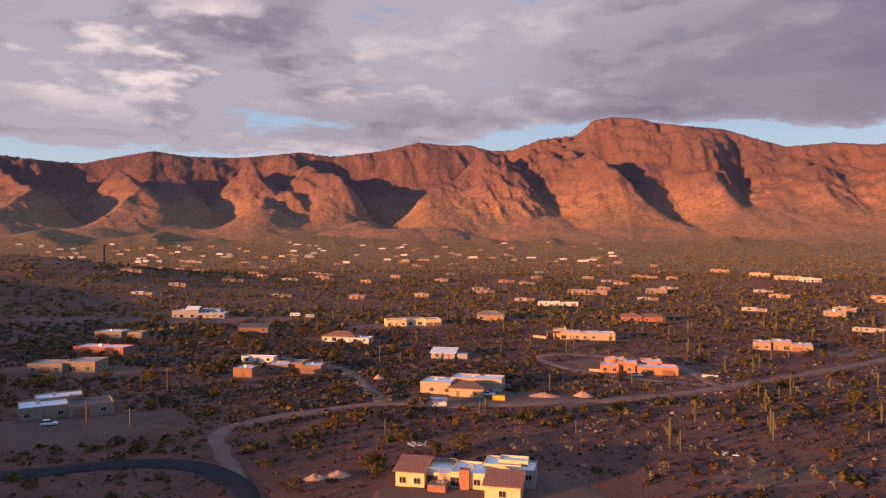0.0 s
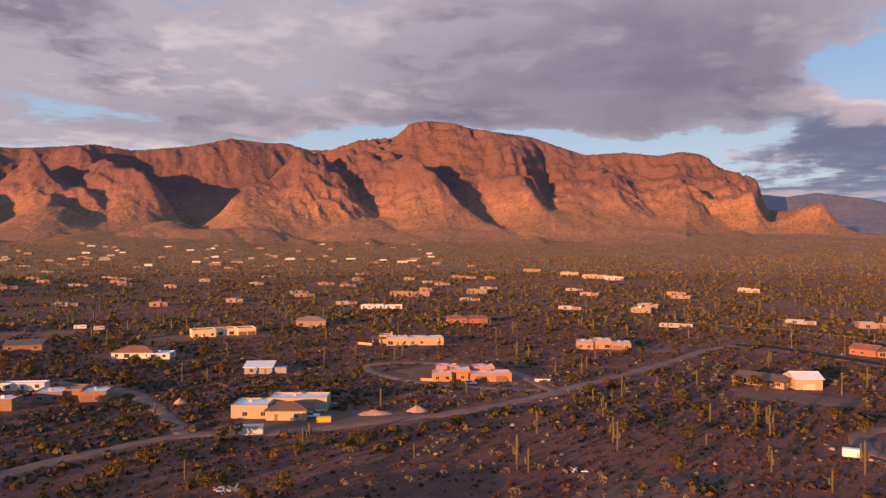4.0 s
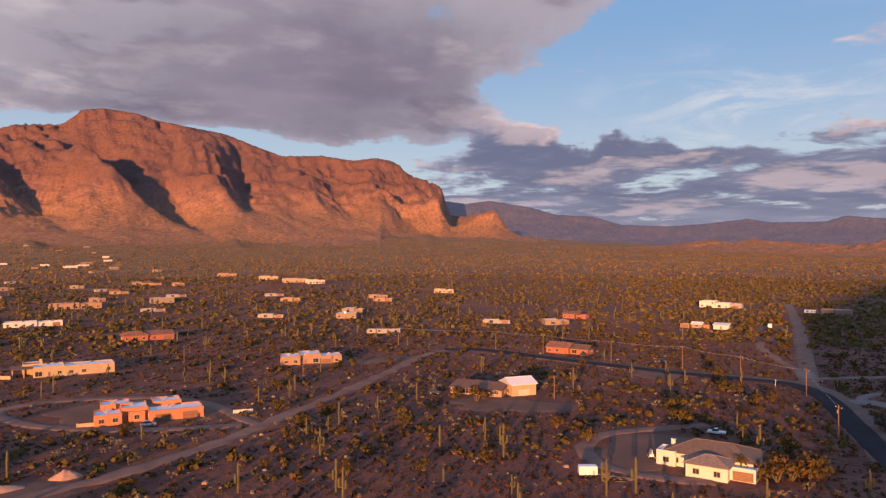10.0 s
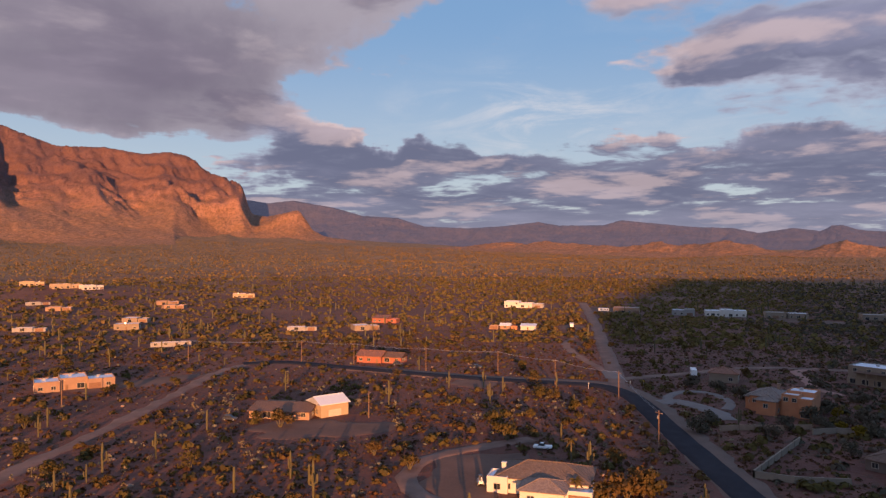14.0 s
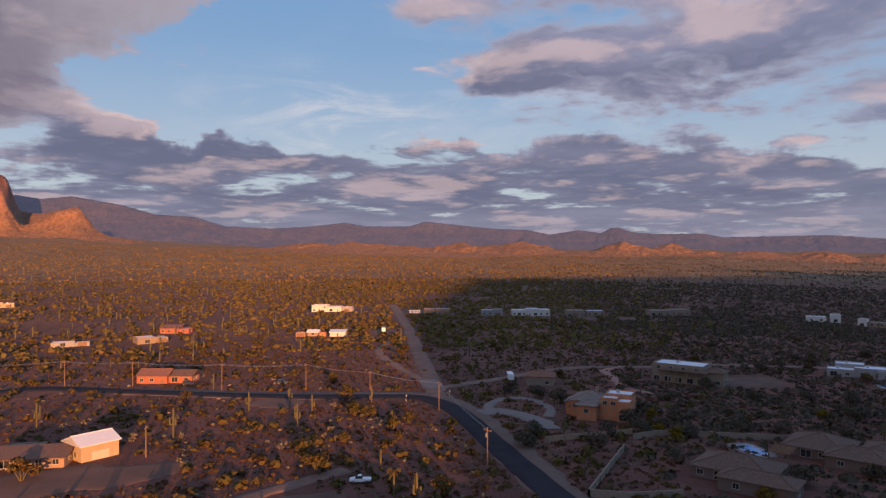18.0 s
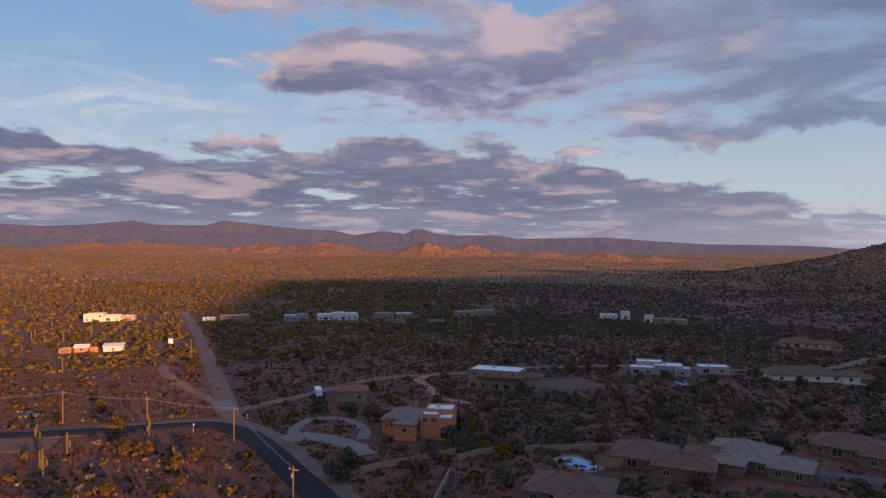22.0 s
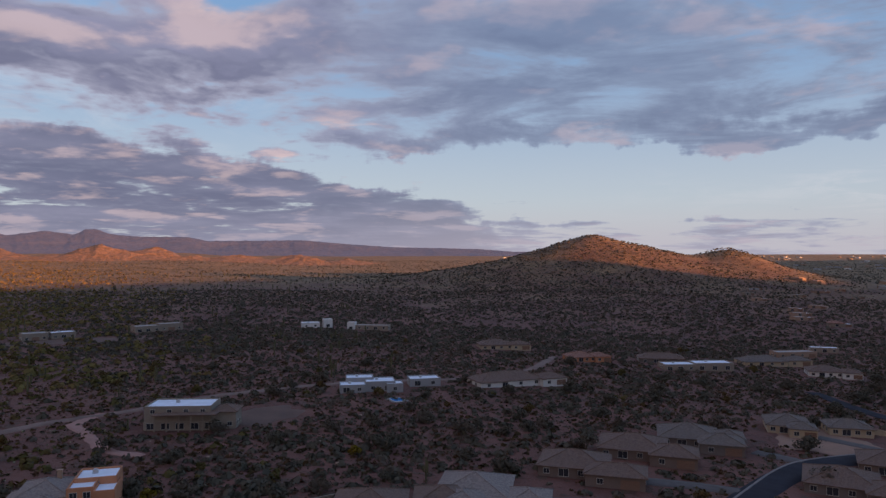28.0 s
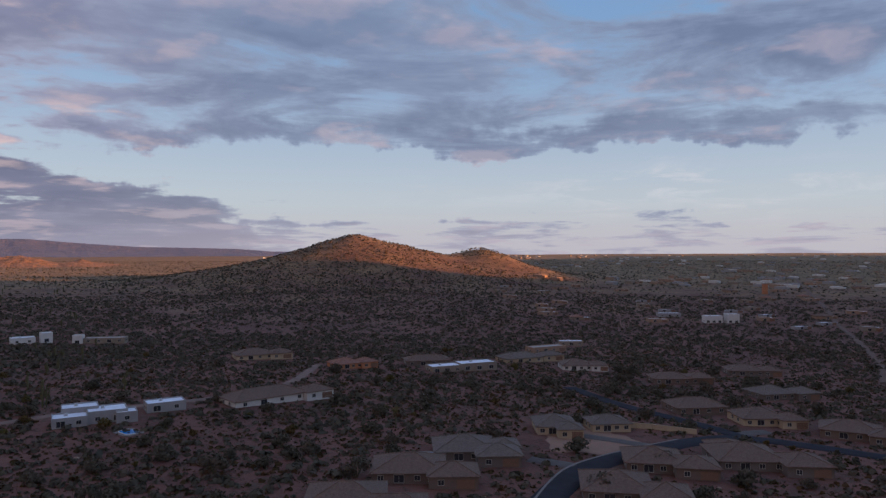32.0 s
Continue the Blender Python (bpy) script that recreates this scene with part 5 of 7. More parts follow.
house("modern white cube house with large glass", 495, -559, -132, "white", [(-9, 17, 0, 10, 7.2, "flat", "coat", "LLL")], "cube houses")
house("modern white cube house with dark glass", 482, -572, -132, "white", [(-6, 12, 0, 10, 9.0, "flat", "coat", "LL")], "cube houses")
house("low flat white-roofed house", 555, -578, -132, "grey", [(-12, 24, 0, 11, 4.2, "flat", "coat", "WLW")])
house("low tan house with solar shade", 486, -322, -131, "tan", [(-9, 18, 0, 9, 3.6, "flat", "coat", "WLW")])
house("low brown house among mesquite", 472, -280, -105, "sand", [(-14, 28, 0, 10, 4.0, "flat", "gravel", "WLWG")])
house("low dark-roofed stucco cottage", -120, 440, 5, "brown", [(-9, 18, 0, 9, 3.2, "lean", "dark", "WDW")])
house("small white mobile home", -88, 330, -8, "white", [(-8, 16, 0, 5, 3.0, "flat", "coat", "WDW")])
house("small dark-roofed shed home", 2, 345, -10, "grey", [(-8, 12, 0, 8, 3.0, "lean", "metal", "WD"), (5, 5, 1, 5, 2.6, "flat", "coat", "")])

# small houses across the valley floor, and the town out on the plain
rnd = random.Random(7)
SPOTS = []
for k in range(62):
    a, r_ = rnd.uniform(-19, 33), 640 * math.exp(rnd.uniform(0, 0.9))
    SPOTS.append((20 - math.sin(radians(a)) * r_, 40 + math.cos(radians(a)) * r_, rnd.uniform(-25, 15)))
for k in range(9):
    a, r_ = rnd.uniform(-52, -22), rnd.uniform(430, 780)
    SPOTS.append((40 - math.sin(radians(a)) * r_, 60 + math.cos(radians(a)) * r_, rnd.uniform(-55, -20)))
for k in range(75):
    a, r_ = rnd.uniform(-164, -134), 720 * math.exp(rnd.uniform(0, 0.9))
    SPOTS.append((150 - math.sin(radians(a)) * r_, 100 + math.cos(radians(a)) * r_, rnd.uniform(-160, -100)))
PROTOS = []
for k, (w, d, ht, kind, fin, c) in enumerate(((20, 12, 3.6, "flat", "gravel", "sand"), (18, 11, 3.8, "flat", "coat", "tan"), (24, 13, 3.4, "hip", "brown", "sand"), (16, 10, 4.0, "flat", "gravel", "tan"), (20, 12, 3.3, "hip", "rust", "tan"), (20, 7, 2.8, "flat", "coat", "grey"), (15, 12, 3.9, "flat", "gravel", "sand"))):
    x, y, r_ = SPOTS[k]
    PROTOS.append(house("small far-off house in the scrub", x, y, r_, c, [(-w / 2, w * 0.62, 0, d, ht, kind, fin, "L"), (w * 0.12, w * 0.38, 1, d - 2, ht - 0.6, "flat", "coat", "G")], "far houses", simple=True))
for x, y, r_ in SPOTS[7:]:
    if all(math.hypot(x - f[0], y - f[1]) > 38 for f in FOOTPRINTS) and not (x > 1000 and y > -1500 and y < -300):
        copy_thing(PROTOS[rnd.randrange(7)], pose(x, y, gz(x, y), 0, 0, r_))
        FOOTPRINTS.append((x, y, 1, 0, 14, 12))


def far_town(n, az0, az1, r0, r1, seed, label, eye=(150.0, 100.0)):
    """Roofs too far off to tell apart, in one mesh."""
    r = random.Random(seed)
    bm = bmesh.new()
    tones = ["tan", "white", "grey", "sand"]
    for k in range(n):
        a, d = r.uniform(az0, az1), r0 * (r1 / r0) ** r.random()
        x, y = eye[0] - math.sin(radians(a)) * d, eye[1] + math.cos(radians(a)) * d
        if x > 1000 and -1600 < y < -300:
            continue
        z, w, e, h = gz(x, y), r.uniform(5, 11), r.uniform(4, 7), r.uniform(3.5, 5.5)
        before = len(bm.faces)
        box(bm, x - w, x + w, y - e, y + e, z - 2, z + h)
        if r.random() < 0.5:
            box(bm, x - w - 5, x - w, y - e * 0.7, y + e * 0.7, z - 2, z + h * 0.75)
        bm.faces.ensure_lookup_table()
        tone = r.randrange(4)
        for f in bm.faces[before:]:
            f.material_index = tone
    me = bpy.data.meshes.new("far_town")
    bm.to_mesh(me)
    bm.free()
    for c in tones:
        me.materials.append(STUCCO[c])
    return tagged(new("far_town", me), label, "town", kind="stuff")


far_town(330, -164, -131, 1250, 4600, 31, "scattered roofs of a far town on the plain")
far_town(45, -117, -98, 3000, 3900, 32, "faint roofs of a distant settlement")
far_town(110, -14, 33, 1500, 2900, 33, "pale roofs across the far valley floor", (20.0, 40.0))

# ---- desert plants ----
def leafy(name, lo, hi, dry):
    """Leaves that let half of the light through."""
    m = bpy.data.materials.new(name)
    m.use_nodes = True
    m.node_tree.nodes.clear()
    n = Net(m.node_tree)
    g = n.add("ShaderNodeNewGeometry")
    o = n.add("ShaderNodeObjectInfo")
    f = n.math("FRACT", n.math("ADD", g.outputs["Random Per Island"], o.outputs["Random"]))
    col = n.mix(f, rgb(*lo), rgb(*hi))
    big = n.span(n.noise(g.outputs["Position"], 0.07, 3.0), 0.44, 0.66, 0.0, 0.75)
    col = n.mix(big, col, rgb(*dry))
    both = n.add("ShaderNodeMixShader", {0: 0.3})
    m.node_tree.links.new(n.add("ShaderNodeBsdfDiffuse", {"Color": col}).outputs[0], both.inputs[1])
    m.node_tree.links.new(n.add("ShaderNodeBsdfTranslucent", {"Color": col}).outputs[0], both.inputs[2])
    m.node_tree.links.new(both.outputs[0], n.add("ShaderNodeOutputMaterial").inputs[0])
    return m


M_PALO = leafy("palo verde twigs", (0.098, 0.080, 0.029), (0.150, 0.110, 0.040), (0.155, 0.088, 0.038))
M_SCRUB = leafy("creosote and bursage", (0.058, 0.042, 0.022), (0.105, 0.070, 0.034), (0.135, 0.066, 0.036))
M_SAGE = leafy("dark mesquite brush", (0.092, 0.080, 0.058), (0.140, 0.116, 0.082), (0.152, 0.106, 0.078))
M_OLIVE = leafy("olive brittlebush and palo verde", (0.130, 0.106, 0.038), (0.215, 0.160, 0.058), (0.230, 0.140, 0.060))
# lighter copy for far brush, sun and haze glow put into its colour
M_SUNLIT = leafy("dry golden brush", (0.170, 0.122, 0.046), (0.300, 0.195, 0.080), (0.330, 0.190, 0.086))
M_BURSAGE = leafy("brown bursage", (0.085, 0.046, 0.027), (0.135, 0.072, 0.040), (0.150, 0.066, 0.040))
M_CHOLLA = leafy("pale cholla spines", (0.22, 0.19, 0.12), (0.34, 0.29, 0.18), (0.28, 0.20, 0.12))
M_SAGUARO = plain("saguaro skin", (0.095, 0.082, 0.034), 0.75, 0.25, 0.7, fine=6.0, bump=0.04)
M_BARK = plain("green-brown bark", (0.12, 0.095, 0.05), 0.9, 0.2, 2.0)
M_DRYLEAF = leafy("yellow autumn leaves", (0.16, 0.11, 0.015), (0.26, 0.17, 0.02), (0.2, 0.13, 0.03))


def clump_mesh(name, lumps, leaves, size, mat, seed, flat=0.75):
    """A crown of many small leaf sprays, gathered in uneven lumps with gaps between."""
    r = np.random.RandomState(seed)
    verts, faces, outs = [], [], []
    for cx, cy, cz, rad, n in lumps:
        for _ in range(int(n * leaves)):
            d = r.normal(size=3)
            d /= np.linalg.norm(d)
            p = np.array([cx, cy, cz]) + d * rad * (0.55 + 0.5 * r.rand()) * np.array([1, 1, flat])
            u = np.cross(d, r.normal(size=3))
            u /= np.linalg.norm(u) + 1e-6
            v = np.cross(d + 0.5 * r.normal(size=3), u)
            v /= np.linalg.norm(v) + 1e-6
            s = size * (0.6 + 0.8 * r.rand())
            k = len(verts)
            verts += [p - u * s - v * s * 0.6, p + u * s * 0.9 - v * s * 0.5, p + u * s * 0.6 + v * s * 0.7, p - u * s * 0.5 + v * s * 0.8]
            faces.append((k, k + 1, k + 2, k + 3))
            o = d + np.array([0, 0, 0.2]) + 0.25 * r.normal(size=3)
            outs.append(o / np.linalg.norm(o))
    me = bpy.data.meshes.new(name)
    me.from_pydata([tuple(v) for v in verts], [], faces)
    me.normals_split_custom_set_from_vertices(np.repeat(np.array(outs), 4, 0).astype(np.float32))
    me.materials.append(mat)
    return me


def desert_tree(kind, seed, label, category, mat, h=4.2, spread=2.4, size=0.27, n=58):
    t = base(kind, 0, 0, 0, label, category, kind + "s", z=0)
    r = random.Random(seed)
    bm = bmesh.new()
    tips = []
    for k in range(5):
        a = k * 1.26 + r.uniform(-0.4, 0.4)
        q = (math.cos(a) * spread * 0.45, math.sin(a) * spread * 0.45, h * r.uniform(0.45, 0.62))
        tube(bm, (0, 0, -0.4), q, 0.16, 0.05, 5)
        tips.append(q)
    part("trunk", bm, M_BARK, t)
    lumps = [(x * 1.35 + r.uniform(-0.5, 0.5), y * 1.35 + r.uniform(-0.5, 0.5), z + h * r.uniform(-0.12, 0.14), spread * r.uniform(0.42, 0.62), n * r.uniform(0.7, 1.2)) for x, y, z in tips]
    lumps += [(r.uniform(-0.6, 0.6), r.uniform(-0.6, 0.6), h * 0.74, spread * 0.5, n), (r.uniform(-1, 1) * spread * 0.6, r.uniform(-1, 1) * spread * 0.6, h * 0.3, spread * 0.5, n)]
    part("crown", clump_mesh("crown", lumps, 1.0, size, mat, seed), None, t)
    return t


def saguaro(seed, label, h, arms):
    t = base("saguaro", 0, 0, 0, label, "cactus", "saguaro cacti", z=0)

    def column(bm, path, r0):
        rings = []
        for i, (p, f) in enumerate(path):
            ring = []
            for k in range(14):
                w = 2 * math.pi * k / 14
                rr = r0 * f * (1.0 if k % 2 else 0.84)
                ring.append(bm.verts.new((p[0] + rr * math.cos(w), p[1] + rr * math.sin(w), p[2])))
            rings.append(ring)
        for a, b in zip(rings[:-1], rings[1:]):
            for k in range(14):
                j = (k + 1) % 14
                bm.faces.new((a[k], a[j], b[j], b[k]))
        bm.faces.new(rings[-1])
        bm.faces.new(rings[0][::-1])

    bm = bmesh.new()
    column(bm, [((0, 0, -0.4), 0.8), ((0, 0, h * 0.25), 0.95), ((0.03, 0, h * 0.6), 1.05), ((0, 0.03, h * 0.9), 0.9), ((0, 0.03, h * 0.97), 0.6), ((0, 0.03, h), 0.15)], 0.31)
    part("trunk", bm, M_SAGUARO, t)
    r = random.Random(seed)
    for k in range(arms):
        a, z0 = k * 2.4 + r.uniform(0, 1), h * r.uniform(0.32, 0.5)
        out, top = r.uniform(0.75, 1.1), h * r.uniform(0.62, 0.9)
        c, s = math.cos(a), math.sin(a)
        bm = bmesh.new()
        tube(bm, (c * 0.2, s * 0.2, z0), (c * out, s * out, z0 + 0.25), 0.22, 0.25, 9)
        column(bm, [((c * out, s * out, z0 + 0.1), 0.75), ((c * out, s * out, z0 + 0.5), 1.0), ((c * out, s * out, top - 0.4), 1.0), ((c * out, s * out, top), 0.2)], 0.26)
        part("arm", bm, M_SAGUARO, t)
    return t


def cholla(seed):
    t = base("cholla", 0, 0, 0, "pale spiny teddy-bear cholla cactus clump", "cactus", "cholla cacti", z=0)
    r = random.Random(seed)
    bm = bmesh.new()
    lumps = []
    tube(bm, (0, 0, -0.2), (0, 0, 0.9), 0.12, 0.08, 6)
    for k in range(8):
        a = r.uniform(0, 6.3)
        lumps.append((math.cos(a) * r.uniform(0.2, 1.0), math.sin(a) * r.uniform(0.2, 1.0), r.uniform(0.5, 1.6), 0.34, 16))
    part("trunk", bm, M_BARK, t)
    part("crown", clump_mesh("crown", lumps, 1.0, 0.12, M_CHOLLA, seed, 1.0), None, t)
    return t


# where nothing grows: roads, drives, lots and houses, on a coarse map
CELL, HALF = 2.0, 1000
barred = np.zeros((2 * HALF, 2 * HALF), bool)


def bar(x, y, r):
    i, j, k = int(x / CELL) + HALF, int(y / CELL) + HALF, int(r / CELL) + 1
    if k < i < 2 * HALF - k and k < j < 2 * HALF - k:
        a, b = np.ogrid[-k:k + 1, -k:k + 1]
        barred[i - k:i + k + 1, j - k:j + k + 1] |= a * a + b * b <= (r / CELL) ** 2


for x, y, r_ in CLEAR:
    bar(x, y, r_)
for x, y, c, s, a, b in FOOTPRINTS:
    for u in np.linspace(-a, a, 9):
        for v in np.linspace(-b, b, 7):
            bar(x + c * u - s * v, y + s * u + c * v, 2.2)


def free(x, y):
    i, j = (np.asarray(x) / CELL).astype(int) + HALF, (np.asarray(y) / CELL).astype(int) + HALF
    inside = (i > 0) & (i < 2 * HALF) & (j > 0) & (j < 2 * HALF)
    return ~(inside & barred[np.clip(i, 0, 2 * HALF - 1), np.clip(j, 0, 2 * HALF - 1)])


LABEL_PALO = "olive palo verde tree with an airy uneven crown"
palos = [desert_tree("palo_verde", 100 + k, LABEL_PALO, "tree", M_PALO, 3.6 + 0.5 * k, 2.0 + 0.35 * k) for k in range(5)]
mesq = [desert_tree("mesquite", 200 + k, "dark spreading mesquite tree", "tree", M_SAGE, 4.6 + 0.5 * k, 3.4, 0.31, 84) for k in range(2)]
yellow = [desert_tree("cottonwood", 300, "small tree with yellow autumn leaves", "tree", M_DRYLEAF, 4.5, 2.4, 0.27, 60)]
cacti = [saguaro(k, lab, h, n) for k, (lab, h, n) in enumerate((("tall saguaro with two raised arms", 8.0, 2), ("single-stemmed tall saguaro column", 6.2, 0), ("old saguaro with many raised arms", 9.2, 4), ("young saguaro cactus without arms", 4.5, 0), ("tall saguaro with one arm", 7.2, 1)))]
chollas = [cholla(400 + k) for k in range(3)]
USED = set()


def plant(proto, x, y, rot=0.0, scale=1.0):
    m = pose(x, y, gz(x, y), 0, 0, rot)
    if proto.name not in USED:
        USED.add(proto.name)
        proto.matrix_basis = m
        proto.scale = (scale, scale, scale)
        return
    o = copy_thing(proto, m)
    o.scale = (scale, scale, scale)


rnd = random.Random(11)
# saguaros that stand out along the valley
for k, (x, y) in enumerate(((111, 239), (97, 204), (82, 226), (147, 264), (142, 225), (157, 222), (149, 206), (126, 178), (154, 167), (126, 311), (118, 366), (129, 350), (125, 356), (126, 438), (174, 278), (132, 264), (64, 196), (66, 193), (128, 363), (147, 323), (139, 312), (283, 242), (278, 230), (272, 252), (419, 214), (300, 288), (204, 162), (300, 217), (100, 212))):
    plant(cacti[(0, 2, 4, 0, 1)[k % 5]], x, y, rnd.uniform(0, 360), rnd.uniform(0.8, 1.1))
count = 0
while count < 110:
    a, r_ = rnd.uniform(-95, 20), 130 + 520 * rnd.random() ** 0.8
    x, y = 30 - math.sin(radians(a)) * r_, 60 + math.cos(radians(a)) * r_
    if free(x, y) and (a > -82 or rnd.random() < 0.25):
        plant(cacti[rnd.randrange(5)], x, y, rnd.uniform(0, 360), rnd.uniform(0.6, 1.05))
        count += 1
# trees that stand out
for x, y, s in ((219, 195, 1.3), (248, 202, 0.9), (-98, 304, 1.3), (-18, 173, 1.0), (197, 146, 1.3), (189, 152, 1.1), (192, 148, 1.2), (266, 194, 1.1), (300, 228, 1.2), (28, 226, 0.9), (48, 235, 0.9), (10, 222, 0.8), (-40, 262, 1.0), (112, 262, 1.0), (122, 270, 1.0), (190, 262, 1.3), (188, 150, 1.5), (197, 144, 1.5), (216, 160, 1.2), (228, 203, 1.3), (180, 202, 1.0)):
    plant(palos[rnd.randrange(5)], x, y, rnd.uniform(0, 360), s)
for x, y in ((295, 112), (288, 118), (310, 108), (298, 122), (283, 128), (315, 120), (290, 104), (322, 150), (330, 160), (336, 172), (362, 128), (372, 96), (425, 70), (440, 60), (455, 10), (430, -20), (400, -58), (395, -10), (448, 45), (268, 130), (276, 150), (262, 150), (262, -50), (266, -84), (292, -78), (322, -70), (318, -112), (288, -140), (262, -128), (330, -140), (300, -200), (270, -210), (320, -190), (350, -180), (380, -150), (410, -120), (372, -60), (350, -40), (340, 20), (330, 50), (350, 80), (362, 60), (315, 30), (312, -8), (430, -100), (500, -140), (520, -60), (455, -195), (425, -250), (380, -240), (262, 108), (252, 78), (264, 60), (300, 88), (302, 76), (340, 110), (345, 130)):
    plant(mesq[rnd.randrange(2)], x, y, rnd.uniform(0, 360), rnd.uniform(0.8, 1.2))
for k in range(70):
    x, y = rnd.uniform(225, 400), rnd.uniform(-290, 70)
    if free(x, y):
        plant(mesq[rnd.randrange(2)], x, y, rnd.uniform(0, 360), rnd.uniform(0.6, 1.1))
for k in range(75):
    x, y = rnd.uniform(-230, 10), rnd.uniform(190, 480)
    if free(x, y) and x < 40 - 0.2 * (y - 180):
        plant((palos + mesq)[rnd.randrange(7)], x, y, rnd.uniform(0, 360), rnd.uniform(0.7, 1.2))
for x, y in ((291, 113), (286, 108), (330, 60), (236, 88), (310, 116)):
    plant(yellow[0], x, y, rnd.uniform(0, 360), rnd.uniform(0.7, 1.0))
count = 0
while count < 290:
    a, r_ = rnd.uniform(-164, 55), 110 + 420 * rnd.random() ** 0.75
    x, y = 70 - math.sin(radians(a)) * r_, 75 + math.cos(radians(a)) * r_
    if free(x, y):
        right = a < -85
        plant((mesq if right and rnd.random() < 0.35 else palos)[rnd.randrange(2 if right else 5) % (2 if right else 5)], x, y, rnd.uniform(0, 360), rnd.uniform(0.45, 0.85) if rnd.random() < 0.6 else rnd.uniform(0.8, 1.15))
        count += 1
count = 0
while count < 170:
    a, r_ = rnd.uniform(-70, 8), 120 + 200 * rnd.random()
    x, y = 30 - math.sin(radians(a)) * r_, 50 + math.cos(radians(a)) * r_
    if free(x, y) and vnoise(np.array(x / 30), np.array(y / 30), 5) > 0.5:
        plant(chollas[rnd.randrange(3)], x, y, rnd.uniform(0, 360), rnd.uniform(0.7, 1.4))
        count += 1


def scatter(name, n, r0, r1, az0, az1, leaves, size, mat, label, seed, power=1.0, tall=0.8, soft=True, centre=(75, 75)):
    """Scrub past counting: small sprays of leaves on the ground, all in one mesh."""
    r = np.random.RandomState(seed)
    a = np.radians(r.uniform(az0, az1, n))
    a = a + np.radians(3.5) * r.normal(size=n) * (az1 - az0 < 170)
    d = r0 + (r1 - r0) * r.rand(n) ** power
    x, y = centre[0] - np.sin(a) * d, centre[1] + np.cos(a) * d
    patch = fbm(x / 90, y / 90, 3, seed)
    ok = free(x, y) & (patch + 0.4 * r.rand(n) > 0.50)
    x, y = x[ok], y[ok]
    m = len(x)
    z = ground_z(x, y)
    rad = size * (0.45 + 1.0 * r.rand(m) ** 2)
    c = np.repeat(np.stack([x, y, z], -1), leaves, 0)
    rr = np.repeat(rad, leaves)
    u = r.normal(size=(m * leaves, 3))
    u[:, 2] = np.abs(u[:, 2])
    u /= np.linalg.norm(u, axis=1)[:, None]
    p = c + u * rr[:, None] * (0.55 + 0.55 * r.rand(m * leaves))[:, None] * np.array([1, 1, tall])
    s = (rr * 1.75 / math.sqrt(leaves) * (0.6 + 0.7 * r.rand(m * leaves)))[:, None]
    e = np.cross(u, r.normal(size=u.shape))
    e /= np.linalg.norm(e, axis=1)[:, None]
    f = np.cross(u + 0.28 * r.normal(size=u.shape), e)
    f /= np.linalg.norm(f, axis=1)[:, None]
    v = np.stack([p - e * s - f * s * 0.5, p + e * s * 0.8 - f * s * 0.6, p + e * s * 0.5 + f * s * 0.7, p - e * s * 0.6 + f * s * 0.8], 1).reshape(-1, 3)
    v[:, 2] = np.maximum(v[:, 2], np.repeat(c[:, 2], 4) - 0.15)
    q = m * leaves
    me = bpy.data.meshes.new(name)
    me.vertices.add(4 * q)
    me.vertices.foreach_set("co", v.astype(np.float32).ravel())
    me.loops.add(4 * q)
    me.loops.foreach_set("vertex_index", np.arange(4 * q, dtype=np.int32))
    me.polygons.add(q)
    me.polygons.foreach_set("loop_start", np.arange(0, 4 * q, 4, dtype=np.int32))
    me.update(calc_edges=True)
    if soft:
        nv = u * np.array([1.0, 1.0, 1.3]) + 0.30 * r.normal(size=u.shape)
        nv /= np.linalg.norm(nv, axis=1)[:, None]
        me.normals_split_custom_set_from_vertices(np.repeat(nv, 4, 0).astype(np.float32))
    me.materials.append(mat)
    return tagged(new(name, me), label, "shrubs", kind="stuff")


scatter("scrub", 17000, 95, 480, -172, 62, 7, 0.62, M_SCRUB, "low creosote and bursage scrub on red soil", 1, 0.75, 0.7)
scatter("scrub", 5600, 150, 540, -84, 62, 20, 1.6, M_PALO, "small palo verde bushes among the scrub", 2, 0.95, 0.85)
scatter("scrub", 15500, 400, 1150, -62, 48, 12, 2.2, M_OLIVE, "olive desert bushes across the valley", 3, 0.85)
scatter("scrub", 7500, 400, 1150, -84, -58, 12, 2.1, M_OLIVE, "olive desert bushes beside the shade", 14, 0.85)
scatter("scrub", 31000, 480, 1100, -170, -80, 7, 1.6, M_SAGE, "grey-green desert brush in shade", 12, 0.85, 0.7)
scatter("scrub", 56000, 1050, 3300, -60, 40, 3, 1.8, M_SUNLIT, "far golden desert bushes across the valley", 4, 0.8)
scatter("scrub", 18000, 1050, 3000, -84, -58, 3, 1.6, M_SUNLIT, "far desert bushes before the foothills", 15, 0.75)
scatter("scrub", 36000, 1050, 3300, -168, -80, 3, 1.5, M_SAGE, "far grey-green brush across the plain", 13, 0.75)
scatter("scrub", 22000, 1000, 1750, -140, -108, 4, 1.4, M_SAGE, "brush on the hillside", 6, 1.0, centre=(154, 99))
scatter("scrub", 25000, 95, 640, -172, -80, 12, 1.4, M_SAGE, "dense grey-green desert brush", 9, 0.8, 0.75)
scatter("scrub", 24000, 100, 420, -84, 62, 6, 0.6, M_BURSAGE, "low brown bursage between the bushes", 16, 0.75, 0.55)
scatter("scrub", 20000, 95, 560, -172, -80, 5, 0.75, M_SCRUB, "low brown brush between the mesquites", 20, 0.8, 0.6)
scatter("scrub", 3000, 190, 520, 13, 50, 18, 1.6, M_SAGE, "dark mesquite scrub between the houses", 21, 0.8, 0.8)
